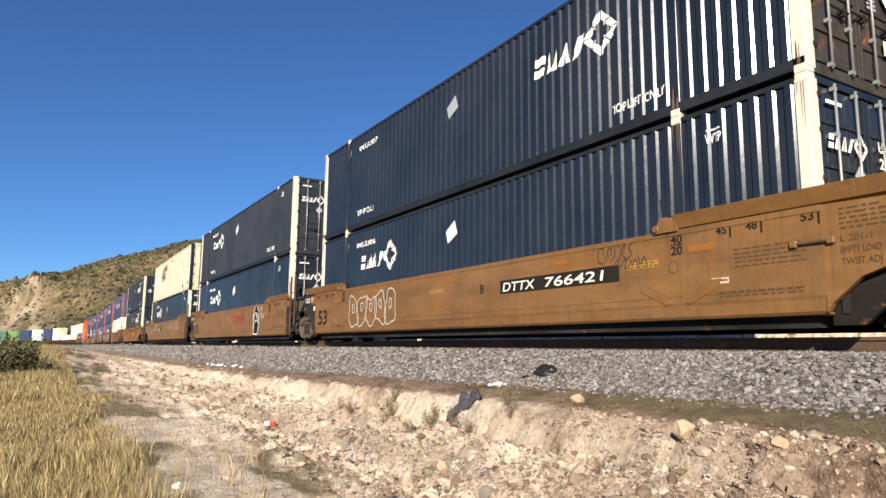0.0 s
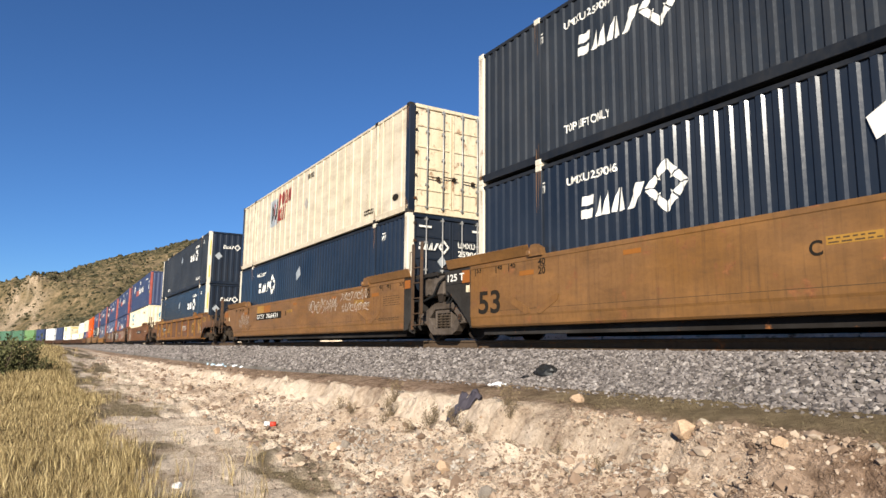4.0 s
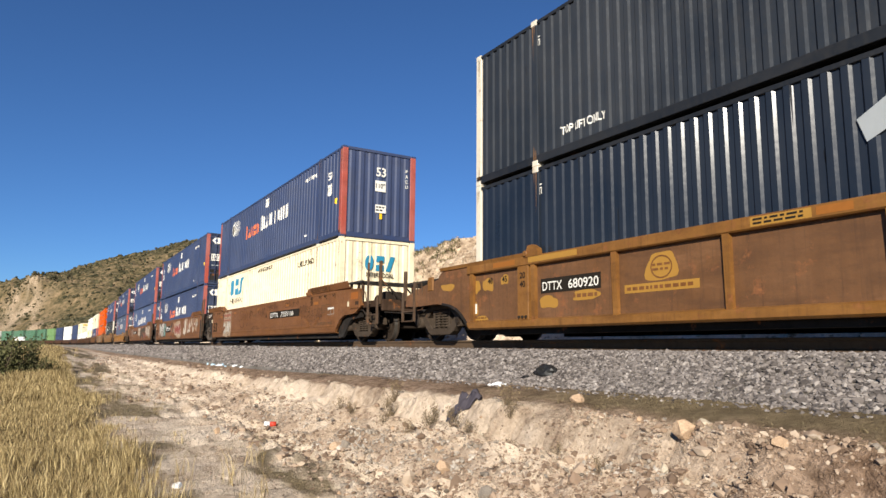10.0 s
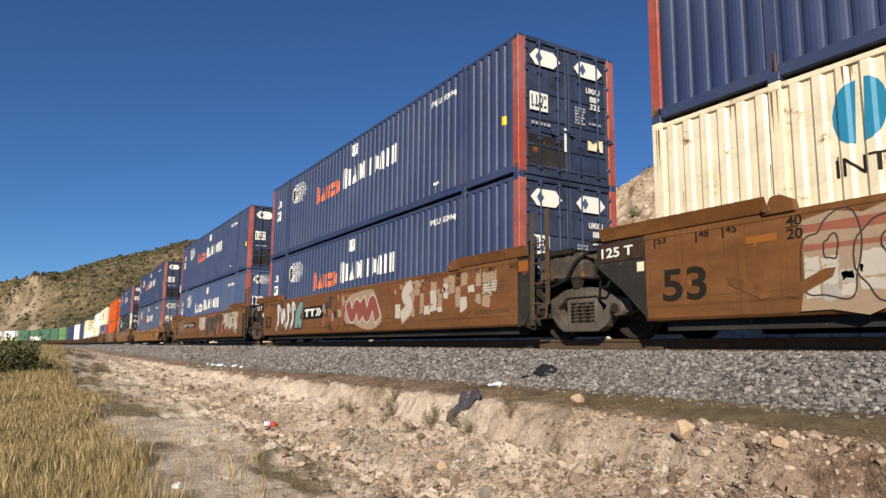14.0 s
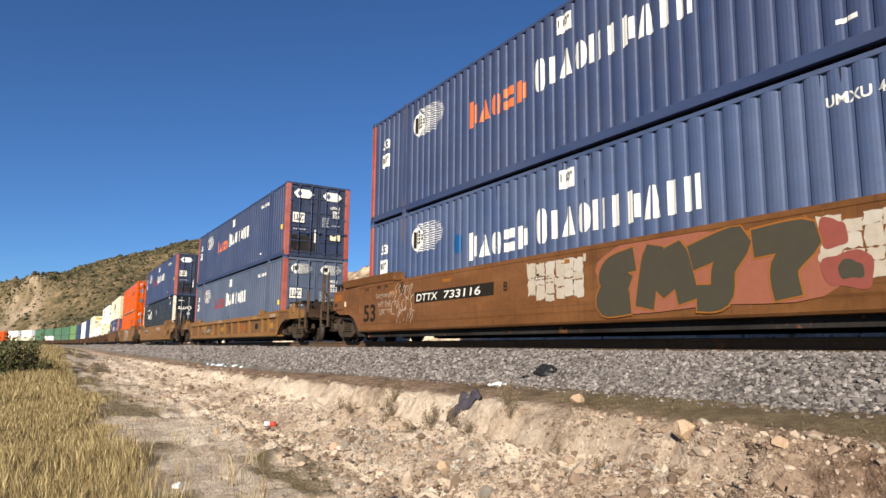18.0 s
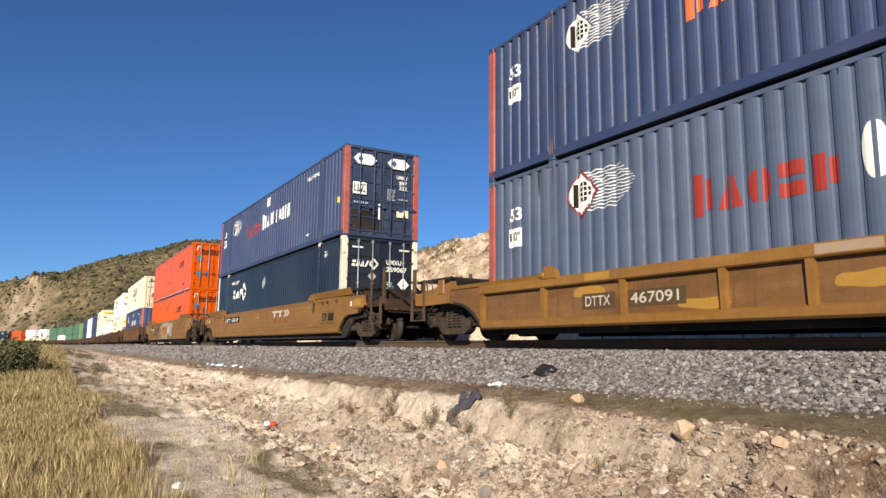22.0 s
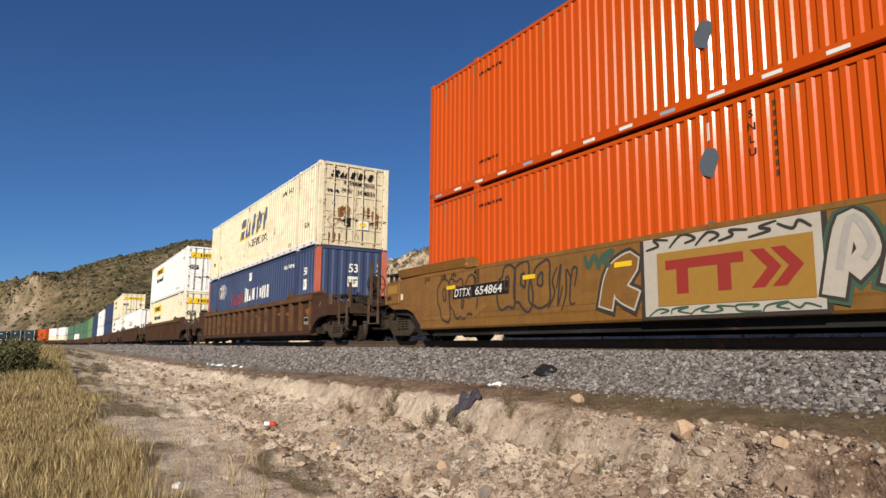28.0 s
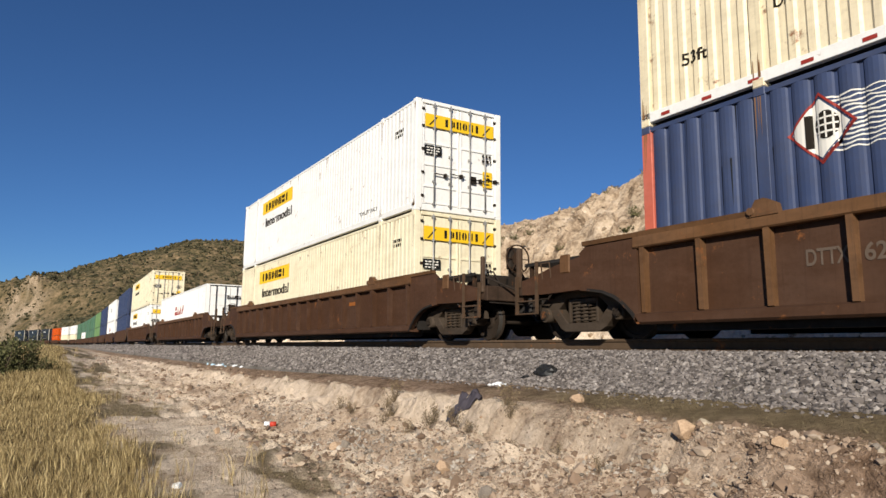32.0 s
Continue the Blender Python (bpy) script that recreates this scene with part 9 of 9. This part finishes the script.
def bush_meshes(seed, leaves=500, leaf=0.05, spiky=False):
    """Branches and leaves of a bush about one metre across and one high."""
    r = random.Random(seed)
    bb, V, F = bm_new(), [], []
    tips = []
    for i in range(9):
        a, e = r.uniform(0, 6.28), r.uniform(0.5, 1.4)
        p = Vector((0, 0, -0.05))
        d = Vector((math.cos(a) * math.cos(e), math.sin(a) * math.cos(e), math.sin(e)))
        rad = 0.022
        for k in range(4):
            q = p + d * r.uniform(0.16, 0.26)
            tube(bb, p, q, rad, 5, rad * 0.7)
            tips.append(q.copy())
            rad *= 0.7
            p = q
            d = (d + Vector((r.uniform(-0.4, 0.4), r.uniform(-0.4, 0.4), r.uniform(-0.1, 0.35)))).normalized()
    for i in range(leaves):
        c = r.choice(tips) + Vector((r.gauss(0, 0.085), r.gauss(0, 0.085), r.gauss(0, 0.075)))
        if c.z < 0.02:
            c.z = 0.02 + 0.1 * r.random()
        u = Vector((r.uniform(-1, 1), r.uniform(-1, 1), r.uniform(-1, 1) if not spiky else 1.5)).normalized()
        w = u.orthogonal().normalized()
        w.rotate(Matrix.Rotation(r.uniform(0, 6.28), 3, u))
        s = leaf * r.uniform(0.6, 1.4)
        b = len(V)
        V += [tuple(c - u * s), tuple(c + w * s * (0.45 if not spiky else 0.15)), tuple(c + u * s), tuple(c - w * s * (0.45 if not spiky else 0.15))]
        F.append((b, b + 1, b + 2, b + 3))
    me = bpy.data.meshes.new("stem")
    bb.to_mesh(me)
    bb.free()
    me.materials.append(TWIG)
    return me, V, F


BUSHES = []
for k, (mt, n, lf) in enumerate(((LEAF_GREEN, 900, 0.045), (LEAF_OLIVE, 800, 0.04), (LEAF_DRY, 450, 0.035), (LEAF_GREEN, 1100, 0.04), (LEAF_OLIVE, 600, 0.05))):
    br, V, F = bush_meshes(300 + k, n, lf)
    BUSHES.append((br, raw_mesh("crown", V, F, mt)))
BUSH_LABEL = ("dense dark green scrub bush", "olive-green scrub bush on dry soil", "withered brown bush with thin twigs", "leafy green shrub", "sparse olive shrub")


def bush(x, y, size, kind, seed=0, height=1.0, place="on the rock cutting"):
    b = thing("bush", BUSH_LABEL[kind] + " " + place, "bush", "bushes " + place)
    for name, me in (("stem", BUSHES[kind][0]), ("crown", BUSHES[kind][1])):
        o = new(name, me)
        o.parent = b
    b.matrix_basis = pose(x, y, float(land(x, y)) - 0.03, 0, 0, seed * 77.0) @ Matrix.Diagonal((size, size, size * height, 1))
    return b


r3 = random.Random(91)
for i in range(150):
    x = r3.uniform(-58, 0.0) if i < 60 else r3.uniform(-19, -2)
    f = r3.uniform(11.5, 20.0) if i % 3 else r3.uniform(9.2, 12.5)
    kind = r3.choice((0, 1, 1, 2, 4, 3)) if x > -20 else r3.choice((2, 2, 1, 4))
    s = r3.uniform(0.25, 0.6) if f > 11 else r3.uniform(0.3, 0.8)
    bush(x, float(track_y(x)) + f, s, kind, i, r3.uniform(0.55, 1.0))
r5 = random.Random(533)
for i in range(45):
    x = r5.uniform(-14.5, -2.5)
    bush(x, float(track_y(x)) + r5.uniform(8.8, 12.6), r5.uniform(0.35, 0.85), r5.choice((1, 1, 4, 2, 0)), i, r5.uniform(0.5, 0.8))
# green thicket along the brow, where the cutting runs out
r4 = random.Random(417)
for i in range(50):
    x = r4.uniform(-14.6, -7.0)
    f = r4.uniform(12.4, 15.2) if i % 4 else r4.uniform(11.2, 12.6)
    bush(x, float(track_y(x)) + f, r4.uniform(0.70, 1.35) * (1.0 if f > 12.5 else 0.65), r4.choice((0, 1, 1, 4, 3, 2)), i, r4.uniform(0.7, 1.0))
for x, y, s, kind, h in ((-15.2, 18.4, 1.15, 4, 2.0), (-15.35, 18.7, 0.9, 1, 2.2), (-14.5, 18.3, 0.7, 1, 1.0), (-11.4, 18.7, 1.3, 1, 0.9), (-10.9, 18.8, 1.0, 4, 0.8), (-15.9, 22.0, 1.0, 1, 0.9),
                        (-14.9, 22.6, 1.1, 0, 0.9), (-17.0, 23.6, 0.9, 2, 1.0), (-18.2, 23.8, 0.7, 2, 1.0), (-12.9, 18.6, 0.9, 4, 0.9)):
    bush(x, y, s, kind, int(s * 37), h)
for i in range(20):
    x = r3.uniform(-240, -60)
    bush(x, float(track_y(x)) + r3.uniform(8, 22), r3.uniform(1.2, 2.4), r3.choice((0, 1, 4)), i, 0.8)
for i, (x, y, s) in enumerate(((-31.0, -0.9, 1.55), (-31.5, -0.25, 1.35), (-30.6, -1.7, 1.65), (-31.0, 0.2, 0.85), (-32.0, -2.6, 1.7), (-30.2, -0.9, 1.2), (-30.4, -0.2, 0.9), (-31.3, 0.65, 0.5))):
    bush(x, y, s, (0, 3)[i % 2], i, 1.3, "beside the grassy mound")

# dry weeds on the bank's edge
for i, (x, y, s) in enumerate(((-9.5, 4.85, 0.34), (-9.3, 4.7, 0.26), (-6.8, 5.0, 0.30), (-6.6, 4.9, 0.24), (-8.2, 4.75, 0.32), (-8.0, 4.6, 0.26), (-7.6, 4.75, 0.30), (-7.2, 4.7, 0.22), (-9.9, 4.9, 0.22), (-8.9, 4.4, 0.24), (-7.9, 4.25, 0.2), (-10.6, 4.6, 0.22), (-6.2, 4.6, 0.2), (-5.6, 4.75, 0.18), (-11.3, 4.7, 0.26), (-4.6, 4.4, 0.16))):
    bush(x, y, s, 2, i, 1.15, "on the bank edge")


# ---- scrub on the far hill ----
HILL_LEAF = leafy("hill_scrub_leaf", [(0.0, (0.028, 0.028, 0.013)), (0.5, (0.062, 0.055, 0.026)), (1.0, (0.13, 0.105, 0.055))])

def hill_scrub():
    r = np.random.default_rng(41)
    n = 34000
    az = np.radians(r.uniform(-7, 24, n))
    d = 318 + 290 * r.uniform(0, 1, n) ** 0.8
    x, y = -d * np.cos(az), d * np.sin(az)
    keep = r.uniform(0, 1, n) < 0.15 + 0.55 * step(-0.15, 0.25, fbm(x * 0.022, y * 0.022, 3, 143)) + (d < 365)
    x, y, d = x[keep], y[keep], d[keep]
    s = 0.40 + 0.95 * r.uniform(0, 1, len(x)) ** 2.2 + 0.6 * (d < 365)
    return pebbles("hill_scrub", np.stack([x, y, land(x, y) + 0.3 * s], 1), s, HILL_LEAF, 42, 0.8, 0.25)


hs = new("hill_scrub", hill_scrub())
tagged(hs, "low grey-green scrub dotted over the distant hill", "scrub", kind="stuff")


# ---- litter ----
def crumpled(name, label, category, x, y, sx, sy, sz, material, seed, z=None, turn=0.0):
    bm = bm_new()
    bmesh.ops.create_icosphere(bm, subdivisions=3, radius=1.0)
    for v in bm.verts:
        q = v.co.copy()
        v.co *= 1 + 0.30 * noise.noise(q * 1.9 + Vector((seed * 5.0, 0, 0))) + 0.16 * noise.noise(q * 5 + Vector((0, seed * 3.0, 0)))
        v.co.z = max(v.co.z, -0.35)
    ob = link_bm(name, bm, material)
    zz = z if z is not None else float(land(x, y))
    ob.matrix_basis = pose(x, y, zz + 0.3 * sz, 0, 0, turn) @ Matrix.Diagonal((sx, sy, sz, 1))
    return tagged(ob, label, category)


RAG = plain("black_plastic_film", (0.018, 0.018, 0.018), 0.45, 0.0, 0.4)
FILM = plain("white_plastic_film", (0.78, 0.79, 0.80), 0.4, 0.0, 0.15)
SKYFILM = plain("pale_blue_plastic_film", (0.45, 0.62, 0.74), 0.4, 0.0, 0.2)
DENIM = plain("grey_blue_cloth", (0.062, 0.054, 0.066), 0.9, 0.0, 0.5)
CUPRED = plain("red_packaging", (0.50, 0.055, 0.03), 0.4, 0.0, 0.2)
crumpled("plastic_bag", "crumpled black plastic bag on the ballast", "rubbish", -7.86, 6.50, 0.19, 0.13, 0.12, RAG, 1, 1.125, 12)
crumpled("plastic_bag", "flattened black plastic scrap on the ballast", "rubbish", -8.15, 6.40, 0.11, 0.07, 0.03, RAG, 2, 1.075, 40)
for i in range(5):
    crumpled("plastic_film", "white plastic scrap at the foot of the ballast", "rubbish", -8.50 + 0.065 * i + 0.03 * (i % 2), 5.93 + 0.035 * (i * 5 % 4), 0.03 + 0.022 * (i % 3), 0.03 + 0.012 * (i % 2), 0.022 + 0.008 * (i % 3), FILM, 60 + i, None, 37.0 * i)
lit = random.Random(5)
for i in range(26):
    crumpled("plastic_film", "torn white and pale blue plastic litter", "rubbish", lit.gauss(-25.0, 1.1), lit.uniform(5.75, 6.35), lit.uniform(0.03, 0.10), lit.uniform(0.03, 0.08), lit.uniform(0.02, 0.06), (FILM, SKYFILM, FILM)[i % 3], 10 + i)


def draped_cloth():
    """A rag lying over the bank's edge and hanging down it in folds."""
    n, m, V = 16, 22, []
    for i in range(n):
        for j in range(m):
            u, v = i / (n - 1) - 0.5, j / (m - 1)
            x = -7.76 + u * (0.42 - 0.20 * v + 0.08 * math.sin(7 * v)) + 0.06 * math.sin(3.6 * v) - 0.16 * v
            y = 5.14 - (0.24 + 0.07 * math.sin(8 * u + 1)) * v + 0.06 * math.sin(7 * u)
            fold = 0.03 * math.sin(15 * u + 6 * v) + 0.02 * math.sin(27 * u - 9 * v) + 0.07 * noise.noise(Vector((u * 6, v * 7, 3.0)))
            V.append((x, y, float(land(x, y)) + 0.038 + 0.8 * fold))
    F = [(i * m + j, (i + 1) * m + j, (i + 1) * m + j + 1, i * m + j + 1) for i in range(n - 1) for j in range(m - 1)]
    ob = new("old_cloth", raw_mesh("old_cloth", V, F, DENIM, True))
    so = ob.modifiers.new("thickness", "SOLIDIFY")
    so.thickness = 0.012
    return tagged(ob, "faded grey-blue cloth hanging over the bank", "cloth")


draped_cloth()
crumpled("paper_scrap", "crumpled white paper scrap in the grass edge", "rubbish", -7.78, 1.41, 0.075, 0.05, 0.04, FILM, 32)
cup = thing("drink_carton", "red and white drink carton lying by the path", "rubbish")
part("sleeve", tube(bm_new(), (0, 0, 0.05), (0.13, 0, 0.05), 0.055, 14), CUPRED, cup)
part("base", tube(bm_new(), (-0.12, 0, 0.052), (0, 0, 0.05), 0.058, 14), FILM, cup)
cup.matrix_basis = pose(-12.37, 3.78, float(land(-12.37, 3.78)) - 0.012, 0, 0, 70) @ Matrix.Diagonal((0.85, 0.85, 0.85, 1))


# ================= motion: the train rolls past =================
def motions():
    for ob, offset, dx in TRAIN:
        rows = []
        for k in range(33):
            run = offset + ride(float(k)) + dx
            (xa, ya), (xb, yb) = at_run(run - 8.0), at_run(run + 8.0)
            ang = math.degrees(math.atan2(yb - ya, xb - xa))
            rows.append((float(k), pose((xa + xb) / 2, (ya + yb) / 2, ob["rest"], 0, 0, ang)))
        walk(ob, rows)
    for ws, radius, x0, z0 in WHEELSETS:
        rows = []
        for k in range(0, 481):
            t = k / 15
            a = math.degrees(ride(t) / radius)
            rows.append((t, pose(x0, 0, z0, 0, a % 360, 0)))
        walk(ws, rows)


motions()
